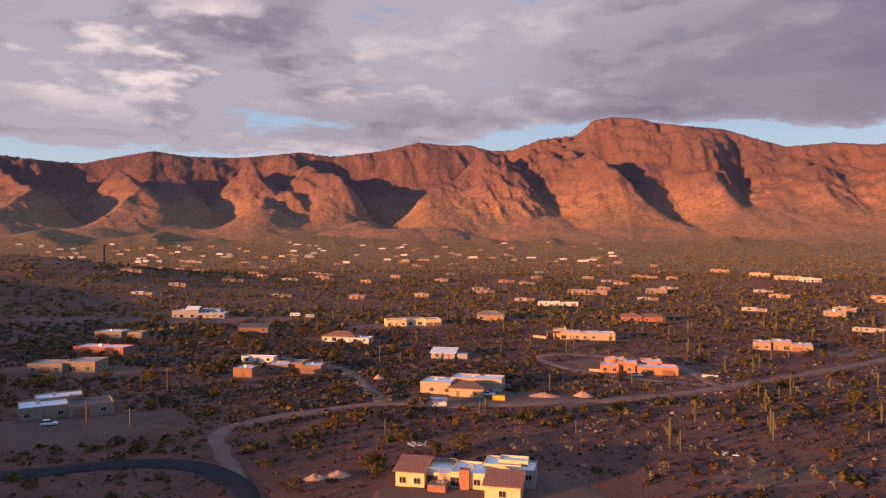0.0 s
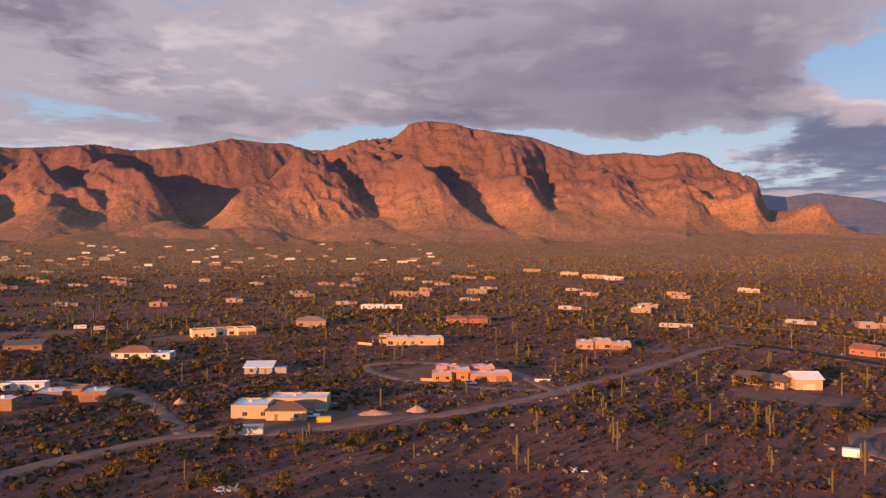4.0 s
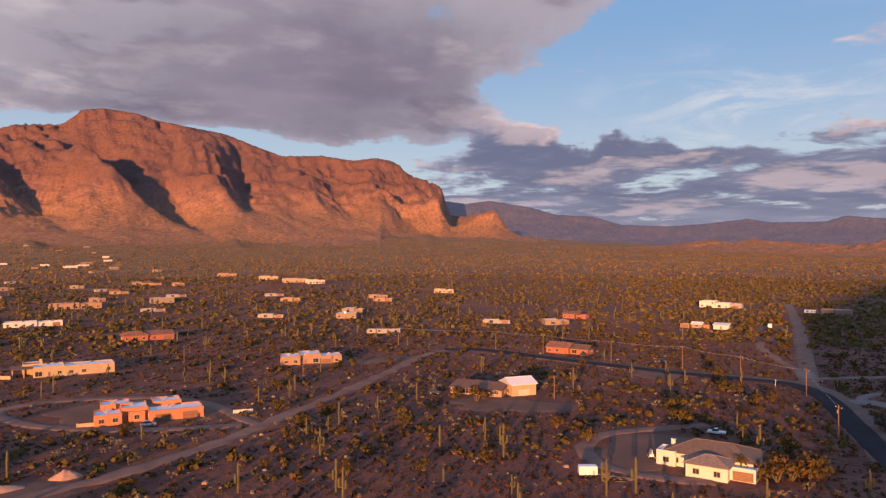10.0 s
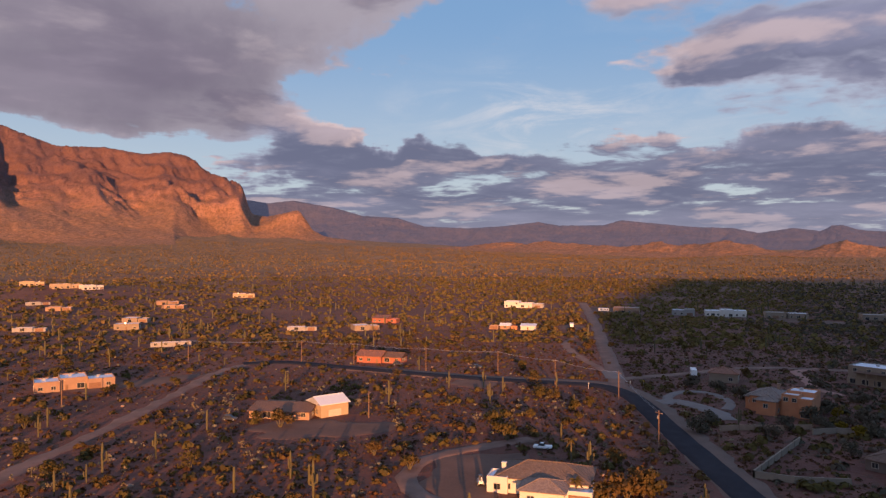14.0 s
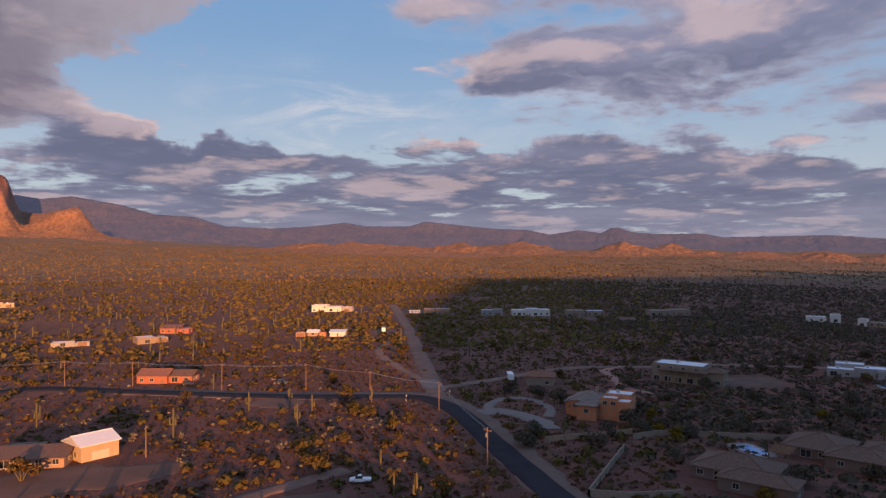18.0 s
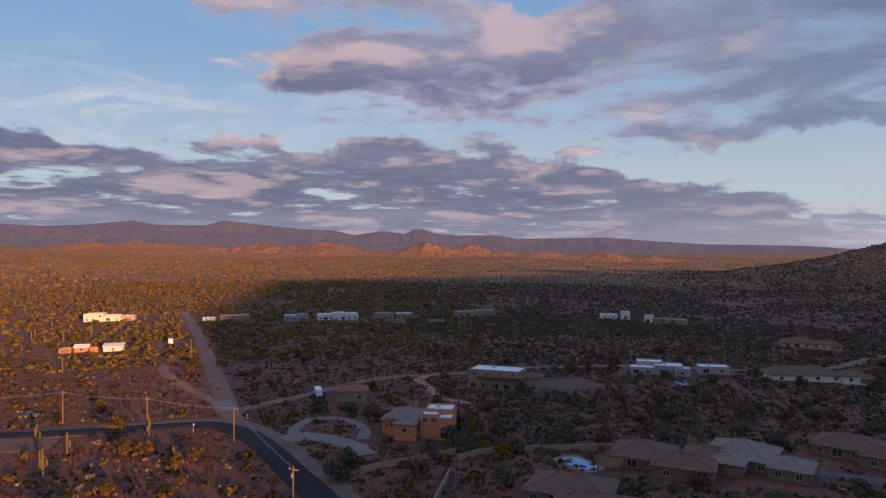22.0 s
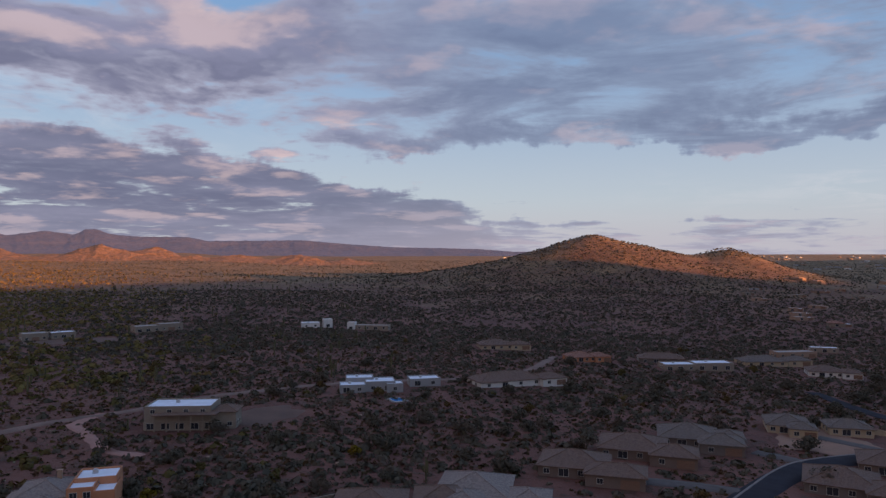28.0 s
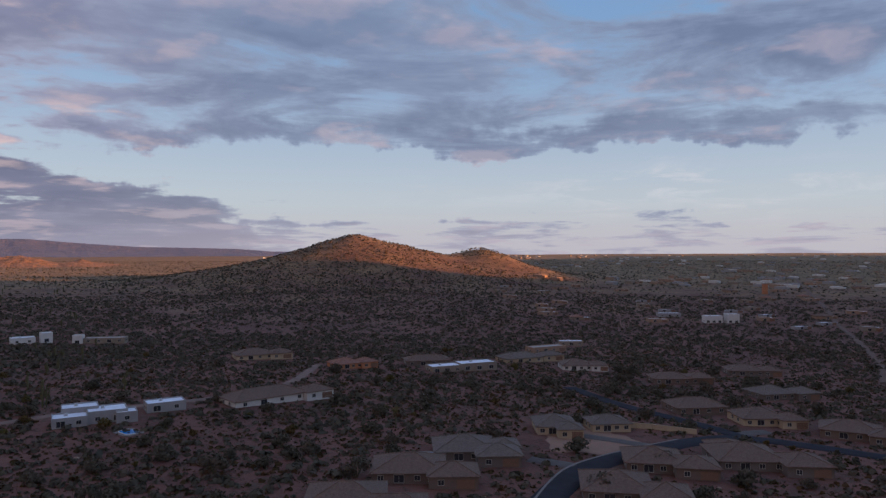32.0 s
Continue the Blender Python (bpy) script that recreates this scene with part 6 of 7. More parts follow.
scatter("dry_tufts", 24000, 95, 330, -172, 62, 3, 0.26, M_SCRUB, "dry grass tufts on the red soil", 10, 0.75, soft=False)
scatter("spiny_scrub", 1900, 110, 420, -80, 20, 12, 0.6, M_CHOLLA, "pale cholla and dry brush", 5, 0.8)

scatter("scrub", 2600, 3, 108, -180, 180, 9, 0.9, M_BURSAGE, "low brown bursage on bare red soil", 18, 0.6, 0.6)
scatter("scrub", 500, 8, 108, -180, 180, 24, 1.6, M_PALO, "small olive bushes on bare red soil", 19, 0.6, 0.8)


def far_cacti(n, seed):
    """Saguaros too far and too many to count."""
    r = np.random.RandomState(seed)
    a = np.radians(r.uniform(-100, 30, n))
    d = 420 + 1500 * r.rand(n) ** 1.1
    x, y = 40 - np.sin(a) * d, 60 + np.cos(a) * d
    ok = free(x, y)
    x, y = x[ok], y[ok]
    z, h, w = ground_z(x, y), 3.5 + 4.5 * r.rand(len(x)), 0.30 + 0.0002 * np.hypot(x, y)
    V, F = [], []
    for xi, yi, zi, hi, wi in zip(x, y, z, h, w):
        stems = [(0, 0, 0, hi)] + ([(0.9, 0.3, hi * 0.45, hi * 0.8)] if r.rand() < 0.5 else []) + ([(-0.8, -0.4, hi * 0.4, hi * 0.72)] if r.rand() < 0.4 else [])
        for ox, oy, z0, z1 in stems:
            k = len(V)
            for zz, ww in ((z0 - 0.2, wi), (z1 - 0.3, wi), (z1, wi * 0.3)):
                V += [(xi + ox + ww, yi + oy, zi + zz), (xi + ox, yi + oy + ww, zi + zz), (xi + ox - ww, yi + oy, zi + zz), (xi + ox, yi + oy - ww, zi + zz)]
            for lv_ in (0, 4):
                for j in range(4):
                    F.append((k + lv_ + j, k + lv_ + (j + 1) % 4, k + lv_ + 4 + (j + 1) % 4, k + lv_ + 4 + j))
    me = bpy.data.meshes.new("far_saguaros")
    me.from_pydata(V, [], F)
    me.materials.append(M_SAGUARO)
    return tagged(new("far_saguaros", me), "scattered saguaro columns across the far desert", "cactus", kind="stuff")


far_cacti(1100, 8)

# ---- poles and wires, vehicles, garden walls, pools, heaps ----
def utility_pole(x, y, h=11.0, rot=0.0, light=False):
    t = base("utility_pole", x, y, rot, "tall weathered wooden utility pole with a crossarm", "utility pole", "utility poles")
    bm = bmesh.new()
    tube(bm, (0, 0, -0.8), (0, 0, h), 0.19, 0.13, 8)
    part("pole", bm, M_WOOD, t)
    bm = bmesh.new()
    box(bm, -1.3, 1.3, -0.16, -0.04, h - 0.9, h - 0.74)
    part("crossarm", bm, M_WOOD, t)
    for k in (-1.15, 0.0, 1.15):
        bm = bmesh.new()
        tube(bm, (k, -0.1, h - 0.74), (k, -0.1, h - 0.5), 0.07, 0.05, 6)
        part("insulator", bm, M_STEEL, t)
    if light:
        bm = bmesh.new()
        tube(bm, (0.35, 0, h - 2.6), (0.35, 0, h - 1.6), 0.24, 0.24, 9)
        part("transformer", bm, M_STEEL, t, "grey can transformer")
    return t


POLES = [(238, 155), (294, 188), (305, 220), (312, 252), (300, 284), (292, 322), (284, 350), (250, 395)]
for k, (x, y) in enumerate(POLES):
    utility_pole(x, y, 11.0, 65 if k < 2 else -10, k == 0)
for x, y, h in ((216, 247, 9), (250, 141, 6), (165, 350, 9.5), (134, 413, 9), (-102, 199, 11), (-105, 265, 9), (-30, 330, 9), (30, 360, 9), (-90, 200, 9)):
    utility_pole(x, y, h, 20)
for k in (-1.15, 1.15):
    bm = bmesh.new()
    for (ax, ay), (bx, by) in zip(POLES[:-1], POLES[1:]):
        za, zb = gz(ax, ay) + 10.5, gz(bx, by) + 10.5
        last = None
        for i in range(9):
            u = i / 8
            p = (ax + (bx - ax) * u + k * 0.6, ay + (by - ay) * u + k * 0.6, za + (zb - za) * u - 4 * 0.7 * u * (1 - u))
            if last:
                tube(bm, last, p, 0.03, 0.03, 4)
            last = p
    me = bpy.data.meshes.new("power_line")
    bm.to_mesh(me)
    bm.free()
    me.materials.append(M_STEEL)
    tagged(new("power_line", me), "thin sagging power line strung between wooden poles", "power line")


def paint(name, c):
    return plain(name, c, 0.3, 0.04)


M_TYRE = plain("tyre rubber", (0.03, 0.03, 0.03), 0.9, 0.1)
PAINT = {"white": paint("white car paint", (0.75, 0.75, 0.75)), "dark": paint("dark car paint", (0.04, 0.045, 0.06)), "silver": paint("silver car paint", (0.45, 0.46, 0.48)), "yellow": paint("yellow paint", (0.70, 0.42, 0.05))}


def loft(bm, sections, half):
    """A body from side outlines: list of (x, z low, z high, half width share)."""
    rings = []
    for x, z0, z1, w in sections:
        y = half * w
        rings.append([bm.verts.new(p) for p in ((x, -y, z0), (x, y, z0), (x, y * 1.02, z0 + (z1 - z0) * 0.55), (x, y * 0.9, z1), (x, -y * 0.9, z1), (x, -y * 1.02, z0 + (z1 - z0) * 0.55))])
    for a, b in zip(rings[:-1], rings[1:]):
        for k in range(6):
            j = (k + 1) % 6
            bm.faces.new((a[k], a[j], b[j], b[k]))
    bm.faces.new(rings[0][::-1])
    bm.faces.new(rings[-1])


def vehicle(kind, x, y, rot, colour, label):
    t = base(kind.replace("_", " ").replace(" ", "_"), x, y, rot, label, {"pickup": "pickup truck", "suv": "car"}.get(kind, kind), z=gz(x, y) + 0.14)
    bm = bmesh.new()
    if kind == "pickup":
        loft(bm, [(-2.7, 0.55, 1.05, 0.96), (-0.55, 0.4, 1.08, 1), (1.0, 0.4, 1.1, 1), (2.5, 0.45, 1.0, 0.97), (2.7, 0.5, 0.8, 0.9)], 0.98)
    else:
        loft(bm, [(-2.35, 0.5, 0.95, 0.92), (-2.2, 0.4, 1.05, 1), (1.0, 0.38, 1.05, 1), (2.2, 0.4, 0.92, 0.96), (2.4, 0.5, 0.75, 0.9)], 0.94)
    part("body", bm, PAINT[colour], t)
    bm = bmesh.new()
    if kind == "pickup":
        loft(bm, [(-0.6, 1.05, 1.1, 0.9), (-0.4, 1.05, 1.75, 0.84), (0.7, 1.05, 1.78, 0.84), (1.3, 1.05, 1.12, 0.9)], 0.98)
    else:
        loft(bm, [(-2.2, 1.0, 1.1, 0.92), (-1.8, 1.0, 1.68, 0.82), (0.2, 1.0, 1.72, 0.82), (1.1, 1.0, 1.06, 0.9)], 0.94)
    cab = part("cabin", bm, M_GLASS, t, "dark glazed cabin")
    bm = bmesh.new()
    box(bm, -1.7 if kind != "pickup" else -0.4, 0.15 if kind != "pickup" else 0.65, -0.72, 0.72, 1.70, 1.79, 0.05)
    part("roof_panel", bm, PAINT[colour], cab)
    for wx in (-1.5, 1.55):
        for wy in (-0.86, 0.86):
            wh = part("wheel", pooled(("wheel",), lambda q: tube(q, (0, -0.12, 0), (0, 0.12, 0), 0.36, 0.36, 14), M_TYRE), None, t, "", pose(wx, wy, 0.36))
            part("rim", pooled(("rim",), lambda q: tube(q, (0, -0.135, 0), (0, 0.135, 0), 0.2, 0.2, 10), M_STEEL), None, wh)
    for wy in (-0.62, 0.62):
        part("headlight", pooled(("headlight",), lambda q: box(q, -0.04, 0.04, -0.16, 0.16, -0.08, 0.08), M_CONC), None, t, "", pose(2.42 if kind == "suv" else 2.66, wy, 0.76))
    CARS.append((x, y))
    return t


CARS = []
vehicle("pickup", 17, 262, 170, "white", "white pickup truck parked beside a tan house")
vehicle("suv", 20, 270, 165, "white", "white car parked beside a tan house")
vehicle("suv", 26, 274, 80, "dark", "dark car parked beside a tan house")
vehicle("suv", 84, 301, -20, "silver", "silver car parked before a terracotta house")
vehicle("pickup", 217, 182, 110, "white", "white pickup truck parked behind a house")
vehicle("suv", -120, 212, 20, "white", "white car in a dirt yard")
vehicle("suv", 392, -101, 60, "silver", "silver car on a drive")
vehicle("suv", 405, 90, -70, "dark", "dark car on a gravel court")
vehicle("suv", 186, 282, -60, "dark", "dark car under a mesquite")
vehicle("suv", 304, 304, -70, "dark", "dark car in a roadside yard")
vehicle("suv", 320, 268, -70, "dark", "dark car in a roadside yard")


def trailer(name, x, y, rot, l, w, h, label, category, mat, windows=True):
    t = base(name, x, y, rot, label, category, z=gz(x, y) + 0.1)
    bm = bmesh.new()
    box(bm, -l / 2, l / 2, -w / 2, w / 2, 0.55, h)
    bmesh.ops.bevel(bm, geom=list(bm.edges), offset=0.14, segments=2, affect="EDGES")
    part("body", bm, mat, t)
    for wx in (-0.7, 0.35):
        for wy in (-w / 2 + 0.1, w / 2 - 0.1):
            part("wheel", pooled(("wheel",), None, None), None, t, "", pose(wx, wy, 0.36))
    if windows:
        for k in (-0.28, 0.1, 0.32):
            bm = bmesh.new()
            box(bm, l * k - 0.45, l * k + 0.45, -w / 2 - 0.02, w / 2 + 0.02, h * 0.52, h * 0.74)
            part("window", bm, M_GLASS, t)
    bm = bmesh.new()
    tube(bm, (l / 2, 0, 0.5), (l / 2 + 1.1, 0, 0.45), 0.07, 0.05, 6)
    part("hitch", bm, M_STEEL, t)
    return t


trailer("cargo_trailer", 155, 182, -40, 4.6, 2.2, 2.7, "white enclosed cargo trailer on bare earth", "trailer", PAINT["white"], False)
trailer("motorhome", 498, 299, 25, 8.5, 2.5, 3.2, "white motorhome parked on a dirt drive", "motorhome", PAINT["white"])
trailer("motorhome", 362, 178, 20, 8.0, 2.5, 3.1, "white motorhome parked beside a garage", "motorhome", PAINT["white"])
trailer("motorhome", 625, 325, -72, 9.5, 2.5, 3.2, "white motorhome beside a desert house", "motorhome", PAINT["white"])
trailer("travel_trailer", -113, 532, 10, 7.5, 2.4, 2.9, "white travel trailer in the valley", "trailer", PAINT["white"])
trailer("travel_trailer", -100, 524, 5, 6.5, 2.4, 2.8, "white travel trailer in the valley", "trailer", PAINT["silver"])


def container(x, y, rot, l, w, h, mat, label, name, category, rim=True):
    t = base(name, x, y, rot, label, category, z=gz(x, y) + 0.1)
    bm = bmesh.new()
    box(bm, -l / 2, l / 2, -w / 2, w / 2, 0, h)
    k = -l / 2 + 0.4
    while k < l / 2 - 0.3:
        part("rib", pooled(("rib", w, h, mat.name), lambda q: box(q, 0, 0.14, -w / 2 - 0.05, w / 2 + 0.05, 0.15, h - 0.15), mat), None, t, "", pose(k, 0, 0))
        k += 0.55
    part("body", bm, mat, t)
    for z in (0.0, h - 0.12):
        part("rail", pooled(("rail", l, w, mat.name), lambda q: box(q, -l / 2 - 0.06, l / 2 + 0.06, -w / 2 - 0.07, w / 2 + 0.07, 0, 0.13), mat), None, t, "", pose(0, 0, z))
    return t


container(-2, 246, -8, 7.0, 2.6, 2.7, STUCCO["white"], "pale steel storage container on a house lot", "storage_container", "container")
container(20.5, 256, -8, 4.6, 2.2, 1.5, PAINT["yellow"], "yellow skip beside parked cars", "skip", "skip")

M_HEAP = plain("heaped gravel", (0.42, 0.24, 0.16), 0.95, 0.2, 0.8, fine=3.0, bump=0.1)


def heap(x, y, rx, ry, h, rot=0):
    r = random.Random(round(x * 3 + y))
    rows = []
    for i in range(9):
        f = i / 8
        row = []
        for k in range(25):
            w = 2 * math.pi * k / 24
            j = 1 + 0.16 * noise.noise((math.cos(w) * 2 + x, math.sin(w) * 2 + y, f * 2))
            u, v = rx * f * j * math.cos(w) + 0.001, ry * f * j * math.sin(w)
            row.append((u, v, h * (1 - f) ** 0.8 * (1 + 0.3 * noise.noise((u + x, v, 3))) - 0.25 * f))
        rows.append(row)
    a = np.array(rows)
    ob = sheet("earth_mound", a[..., 0], a[..., 1], a[..., 2], M_HEAP)
    ob.matrix_basis = pose(x, y, gz(x, y), 0, 0, rot)
    return tagged(ob, "mound of tipped reddish gravel on bare earth", "mound", "earth mounds")


for q in ((38, 262, 7, 3, 1.5, -8), (53, 263, 4, 3, 2.0, 0), (-27, 294, 2.4, 2.4, 2.2, 0), (-31, 169, 3.4, 2, 1.3, 20), (-26, 171, 3.6, 2.2, 1.5, 10)):
    heap(*q)


def garden_wall(pts, h, wall, label, gap=6.0):
    """A block wall of butted bays between pilasters, capped."""
    line = [Vector(p) for p in pts]
    t = base("garden_wall", line[0].x, line[0].y, 0, label, "wall", "garden walls")
    o = Vector((line[0].x, line[0].y, gz(*line[0])))
    for a, b in zip(line[:-1], line[1:]):
        n = max(1, round((b - a).length / gap))
        for k in range(n):
            p, q = a.lerp(b, k / n), a.lerp(b, (k + 1) / n)
            d = (q - p).normalized()
            z0, z1 = gz(p.x, p.y), gz(q.x, q.y)
            zz = max(z0, z1) + h
            s = Vector((-d.y, d.x)) * 0.12
            bm = bmesh.new()
            prism(bm, [(v.x - o.x, v.y - o.y) for v in (p - s, q - s, q + s, p + s)], min(z0, z1) - 0.5 - o.z, zz - o.z)
            s2 = s * 1.5
            prism(bm, [(v.x - o.x, v.y - o.y) for v in (p - s2, q - s2, q + s2, p + s2)], zz - o.z, zz + 0.08 - o.z)
            part("panel", bm, wall, t)
            bm = bmesh.new()
            box(bm, p.x - o.x - 0.25, p.x - o.x + 0.25, p.y - o.y - 0.25, p.y - o.y + 0.25, z0 - 0.5 - o.z, zz + 0.18 - o.z)
            part("pilaster", bm, wall, t)
    return t


garden_wall([(268, 145), (273, 140), (278, 132), (287, 121)], 1.7, STUCCO["sand"], "curving sand-coloured stucco wall in front of a house")
garden_wall([(226, 127), (243, 125), (268, 122)], 1.8, STUCCO["tan"], "straight tan block wall along a yard")
garden_wall([(226, 127), (227, 118), (233, 106)], 1.7, STUCCO["tan"], "tan stucco wall round a yard")
garden_wall([(281, 120), (287, 114), (290, 105), (293, 86), (296, 70)], 1.7, STUCCO["tan"], "long tan stucco wall behind a pool garden")
garden_wall([(112, 300), (118, 298)], 1.2, STUCCO["white"], "short white wall beside a terracotta house")
garden_wall([(66, 313), (72, 311)], 1.2, STUCCO["cream"], "short cream wall beside a terracotta house")
garden_wall([(310, -118), (296, -128), (282, -134)], 1.8, STUCCO["cream"], "pale stucco wall beside the street")
garden_wall([(55, 424), (62, 418)], 1.4, STUCCO["cream"], "cream garden wall of a long house")


def pool(x, y, rot, rx, ry, label):
    t = base("swimming_pool", x, y, rot, label, "pool", z=gz(x, y))
    ring = [(rx * math.copysign(abs(math.cos(w)) ** 0.5, math.cos(w)), ry * math.copysign(abs(math.sin(w)) ** 0.5, math.sin(w))) for w in [2 * math.pi * k / 20 for k in range(20)]]
    bm = bmesh.new()
    prism(bm, [(a * 1.55, b * 1.7) for a, b in ring], -0.5, 0.22)
    part("deck", bm, M_CONC, t, "pale concrete pool deck")
    bm = bmesh.new()
    prism(bm, [(a * 1.08, b * 1.1) for a, b in ring], 0.0, 0.30)
    part("coping", bm, STUCCO["white"], t)
    bm = bmesh.new()
    prism(bm, ring, 0.0, 0.32)
    part("water", bm, M_POOL, t, "still blue pool water")
    return t


pool(280, 87, 30, 5.0, 2.6, "blue swimming pool with a pale deck")
pool(316, -40, 50, 4.2, 2.4, "turquoise swimming pool behind a tiled house")
pool(400, 24, 10, 3.4, 2.2, "small blue pool behind a flat-roofed house")


def pergola(x, y, rot, w, d, h):
    t = base("pergola", x, y, rot, "dark timber pergola beside a pool", "pergola", "pergolas")
    for px_ in (-w / 2, w / 2):
        for py_ in (-d / 2, d / 2):
            part("post", pooled(("pergola_post", h), lambda q: box(q, -0.14, 0.14, -0.14, 0.14, -0.3, h), M_WOOD), None, t, "", pose(px_, py_, 0))
    for py_ in (-d / 2, d / 2):
        part("beam", pooled(("pergola_beam", w), lambda q: box(q, -w / 2 - 0.4, w / 2 + 0.4, -0.1, 0.1, 0, 0.28), M_WOOD), None, t, "", pose(0, py_, h))
    n = int(w / 0.5)
    for k in range(n + 1):
        part("slat", pooled(("pergola_slat", d), lambda q: box(q, -0.06, 0.06, -d / 2 - 0.4, d / 2 + 0.4, 0, 0.14), M_WOOD), None, t, "", pose(-w / 2 + w * k / n, 0, h + 0.28))
    return t


pergola(272, 80, -20, 8, 5, 2.9)


def road_sign(x, y, rot, colour):
    t = base("road_sign", x, y, rot, "small road sign on a thin steel post", "sign", "road signs")
    bm = bmesh.new()
    tube(bm, (0, 0, -0.3), (0, 0, 2.6), 0.05, 0.05, 6)
    part("post", bm, M_STEEL, t)
    bm = bmesh.new()
    ring = [(0.42 * math.cos(k * math.pi / 2), 0.42 * math.sin(k * math.pi / 2)) for k in range(4)]
    prism(bm, ring, 0, 0.03)
    part("plate", bm, colour, t, "", pose(0, -0.08, 2.5, 90, 0, 0))
    return t


for x, y, c in ((323, 188, PAINT["yellow"]), (305, 205, PAINT["white"]), (318, 192, PAINT["white"])):
    road_sign(x, y, 60, c)

M_BOULDER = plain("weathered boulder", (0.30, 0.19, 0.13), 0.95, 0.25, 1.0, bump=0.06)
rock_me = []
for k in range(3):
    bm = bmesh.new()
    bmesh.ops.create_icosphere(bm, subdivisions=2, radius=1.0)
    for v in bm.verts:
        v.co *= 1 + 0.35 * noise.noise(v.co * 1.3 + Vector((k * 7, 0, 0)))
        v.co.z *= 0.65
    me = bpy.data.meshes.new("boulder")
    bm.to_mesh(me)
    bm.free()
    me.materials.append(M_BOULDER)
    rock_me.append(me)
rnd = random.Random(23)
for k in range(130):
    a, r_ = rnd.uniform(-160, 28), 105 + 230 * rnd.random()
    x, y = 70 - math.sin(radians(a)) * r_, 75 + math.cos(radians(a)) * r_
    if free(x, y):
        s = rnd.uniform(0.3, 0.9)
        ob = tagged(new("boulder", rock_me[k % 3]), "weathered reddish boulder lying in the scrub", "boulder", "boulders")
        ob.matrix_basis = pose(x, y, gz(x, y) + 0.15 * s, 0, 0, rnd.uniform(0, 360)) @ Matrix.Diagonal((s, s * rnd.uniform(0.7, 1.2), s, 1))
# dark shingle colour stands in for the shade this tower is in
t_ = base("water_tower", -467, 950, 7, "dark square tower on a far rise", "tower")
bm = bmesh.new()
box(bm, -5, 5, -4, 4, -2, 27, 0.4)
part("shaft", bm, M_DARKROOF, t_)
bm = bmesh.new()
box(bm, -5.4, 5.4, -4.4, 4.4, 27, 28.5)
part("cap", bm, M_DARKROOF, t_)
t_ = base("tower", 624, -963, -132, "slim orange-lit tower out in the town", "tower")
bm = bmesh.new()
box(bm, -3.5, 3.5, -3, 3, -2, 15, 0.3)
part("shaft", bm, STUCCO["pink"], t_)
bm = bmesh.new()
box(bm, -3.8, 3.8, -3.3, 3.3, 15, 16)
part("cap", bm, STUCCO["sand"], t_)


def palm(x, y, h, seed):
    """A fan palm: ringed trunk and a head of drooping fronds."""
    t = base("palm_tree", x, y, 0, "tall fan palm with drooping fronds beside a white house", "tree", "palms")
    r = random.Random(seed)
    bm = bmesh.new()
    for k in range(6):
        tube(bm, (0, 0, h * k / 6 - (0.3 if k == 0 else 0)), (0, 0, h * (k + 1) / 6), 0.24 - 0.015 * k, 0.20 - 0.015 * k, 8)
    part("trunk", bm, M_BARK, t)
    for k in range(16):
        a, el = k * 2.4, r.uniform(-0.7, 1.0)
        bm = bmesh.new()
        prev = None
        for s_ in range(5):
            f = s_ / 4
            out = 1.9 * f * math.cos(el * (1 - 0.4 * f))
            z = h + 1.7 * f * math.sin(el) - 0.9 * f * f
            w = 0.38 * math.sin(math.pi * (0.12 + 0.83 * f))
            c, sn = math.cos(a), math.sin(a)
            row = [bm.verts.new((out * c - sn * w, out * sn + c * w, z - 0.1)), bm.verts.new((out * c, out * sn, z + 0.05)), bm.verts.new((out * c + sn * w, out * sn - c * w, z - 0.1))]
            if prev:
                bm.faces.new((prev[0], prev[1], row[1], row[0]))
                bm.faces.new((prev[1], prev[2], row[2], row[1]))
            prev = row
        part("frond", bm, M_PALO, t)


palm(210, 170, 6.5, 1)
palm(184, 157, 5.0, 2)
palm(352, -52, 7.0, 3)


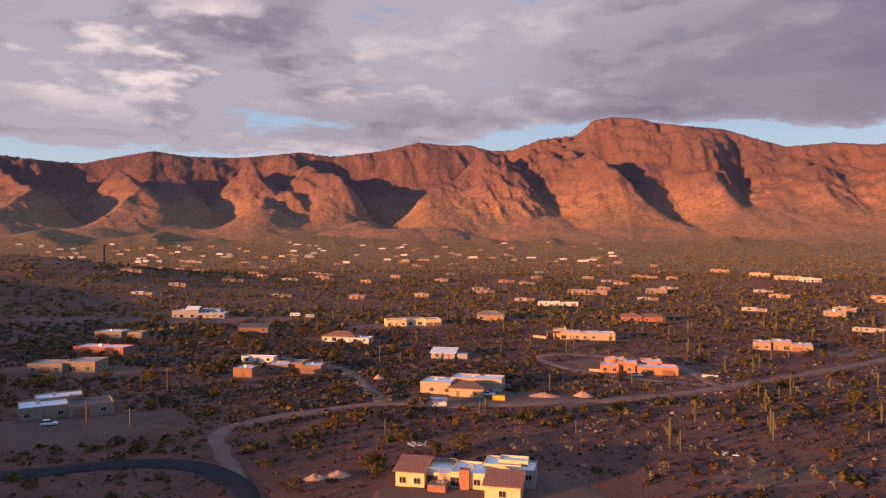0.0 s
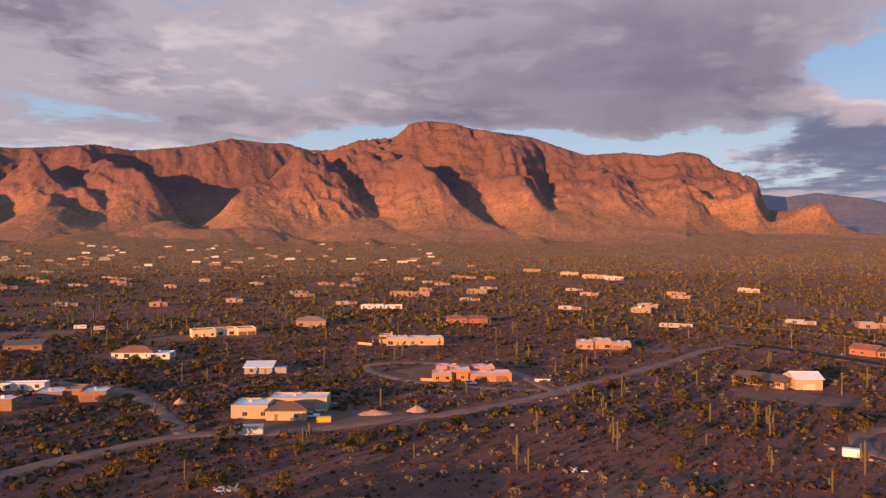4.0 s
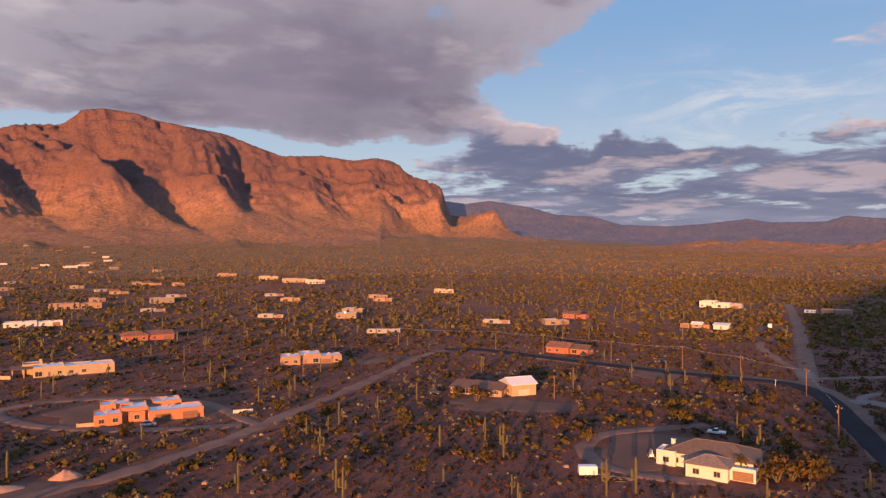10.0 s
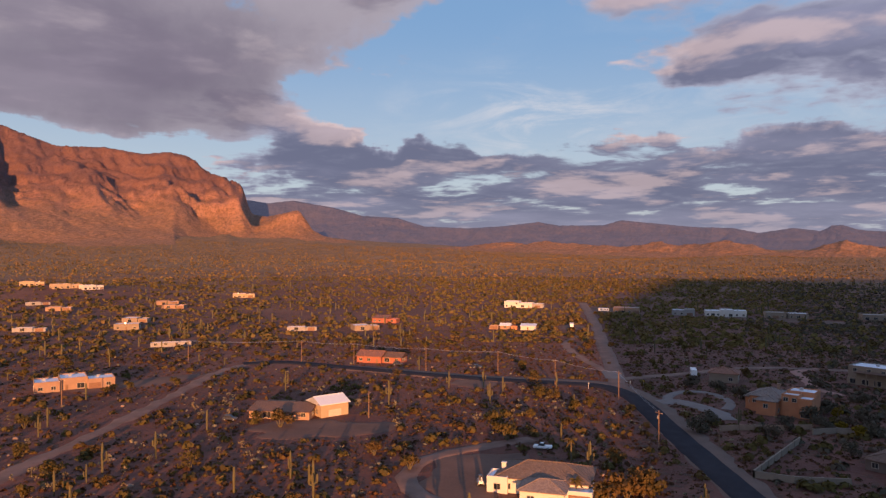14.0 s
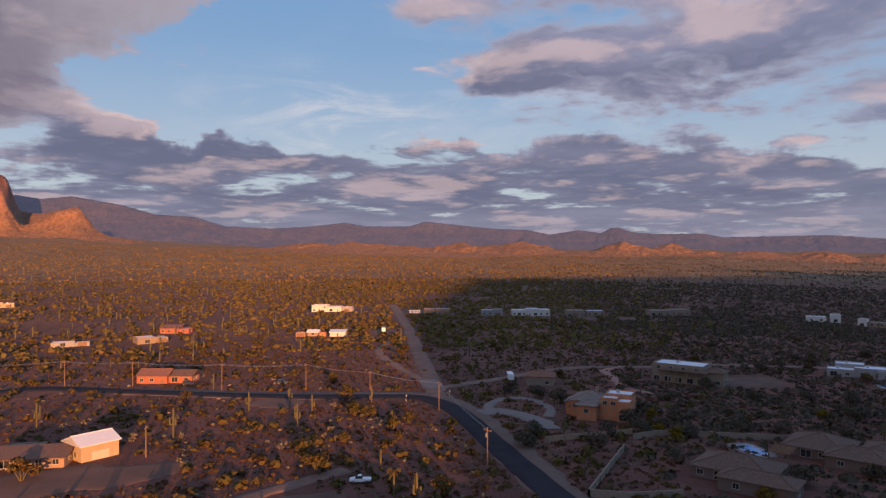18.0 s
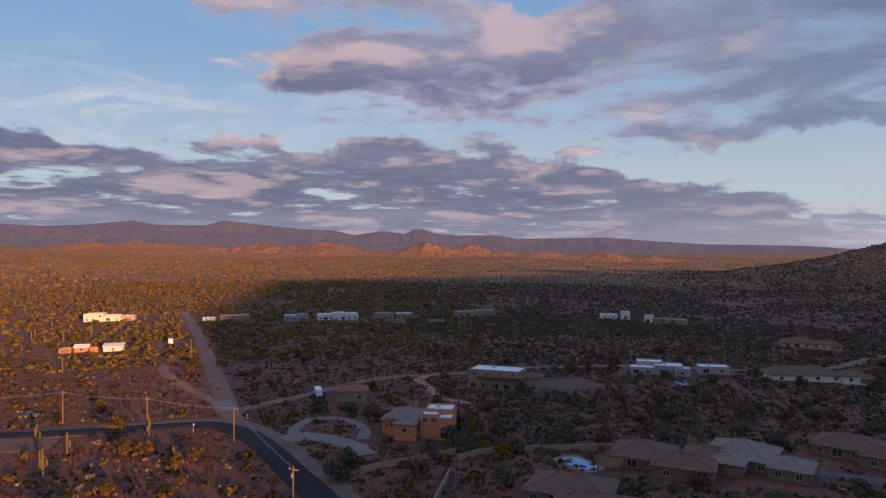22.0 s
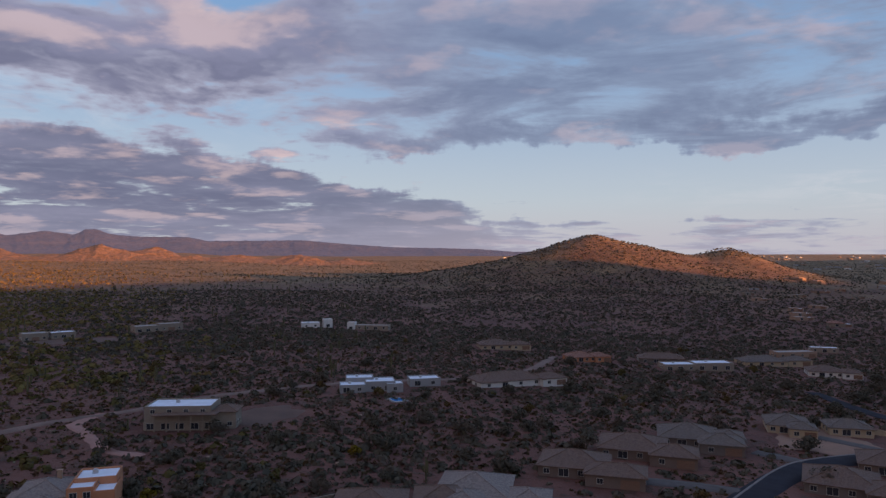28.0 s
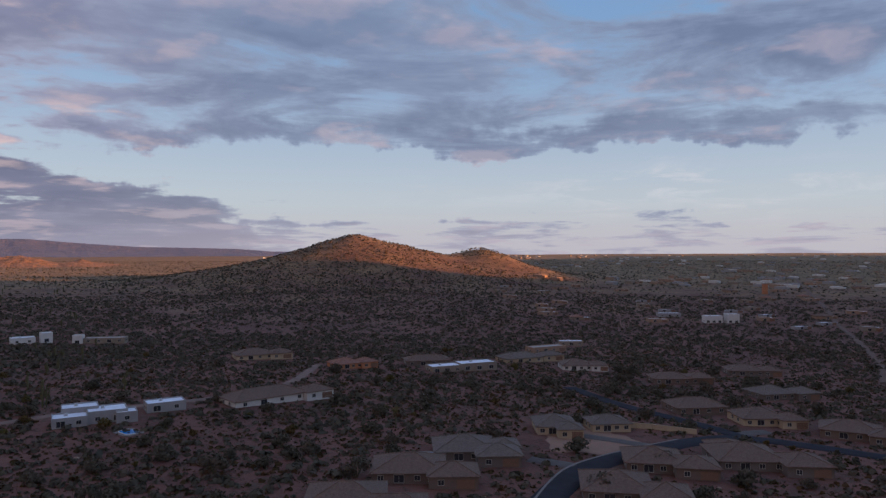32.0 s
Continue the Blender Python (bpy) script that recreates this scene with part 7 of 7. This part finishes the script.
def debris(x, y, n, seed, label, mats):
    """A loose pile of boards and scrap."""
    t = base("scrap_pile", x, y, 0, label, "debris", "scrap piles")
    r = random.Random(seed)
    for k in range(n):
        bm = bmesh.new()
        l, w = r.uniform(0.6, 1.8), r.uniform(0.08, 0.3)
        box(bm, -l, l, -w, w, 0.0, r.uniform(0.06, 0.2))
        part("board", bm, mats[k % len(mats)], t, "", pose(r.uniform(-2.2, 2.2), r.uniform(-1.3, 1.3), 0.12 * (k % 5), r.uniform(-6, 6), r.uniform(-6, 6), r.uniform(0, 180)))


debris(-7, 198, 22, 5, "pile of pale boards and scrap on red soil", (M_FRAME, M_CONC, STUCCO["white"]))
debris(159, 176, 12, 6, "dark boards and scrap beside a cargo trailer", (M_BARK, M_CONC))
debris(79, 191, 6, 7, "small white scrap heap on bare soil", (STUCCO["white"], PAINT["white"]))


def yard_machine(x, y, rot):
    t = base("backhoe", x, y, rot, "small pale backhoe in a gravel yard", "machine")
    for name, q, m in (("body", (-1.3, 1.0, -0.6, 0.6, 0.6, 1.3), PAINT["white"]), ("cab", (-0.5, 0.5, -0.5, 0.5, 1.3, 2.4), PAINT["dark"]), ("bucket", (1.5, 2.1, -0.7, 0.7, 0.1, 0.6), M_BARK)):
        bm = bmesh.new()
        box(bm, *q, 0.08)
        part(name, bm, m, t)
    for px_, py_ in ((-0.9, -0.75), (-0.9, 0.75), (0.8, -0.75), (0.8, 0.75)):
        bm = bmesh.new()
        tube(bm, (px_, py_ - 0.15, 0.45), (px_, py_ + 0.15, 0.45), 0.45, 0.45, 12)
        part("wheel", bm, PAINT["dark"], t)
    bm = bmesh.new()
    tube(bm, (-1.2, 0, 1.0), (-2.2, 0, 2.6), 0.12, 0.1)
    tube(bm, (-2.2, 0, 2.6), (-2.9, 0, 1.2), 0.1, 0.08)
    part("arm", bm, PAINT["white"], t)
    bm = bmesh.new()
    tube(bm, (0.9, 0, 0.9), (1.7, 0, 0.5), 0.1, 0.1)
    part("lift_arm", bm, PAINT["white"], t)


yard_machine(181, 181, 40)
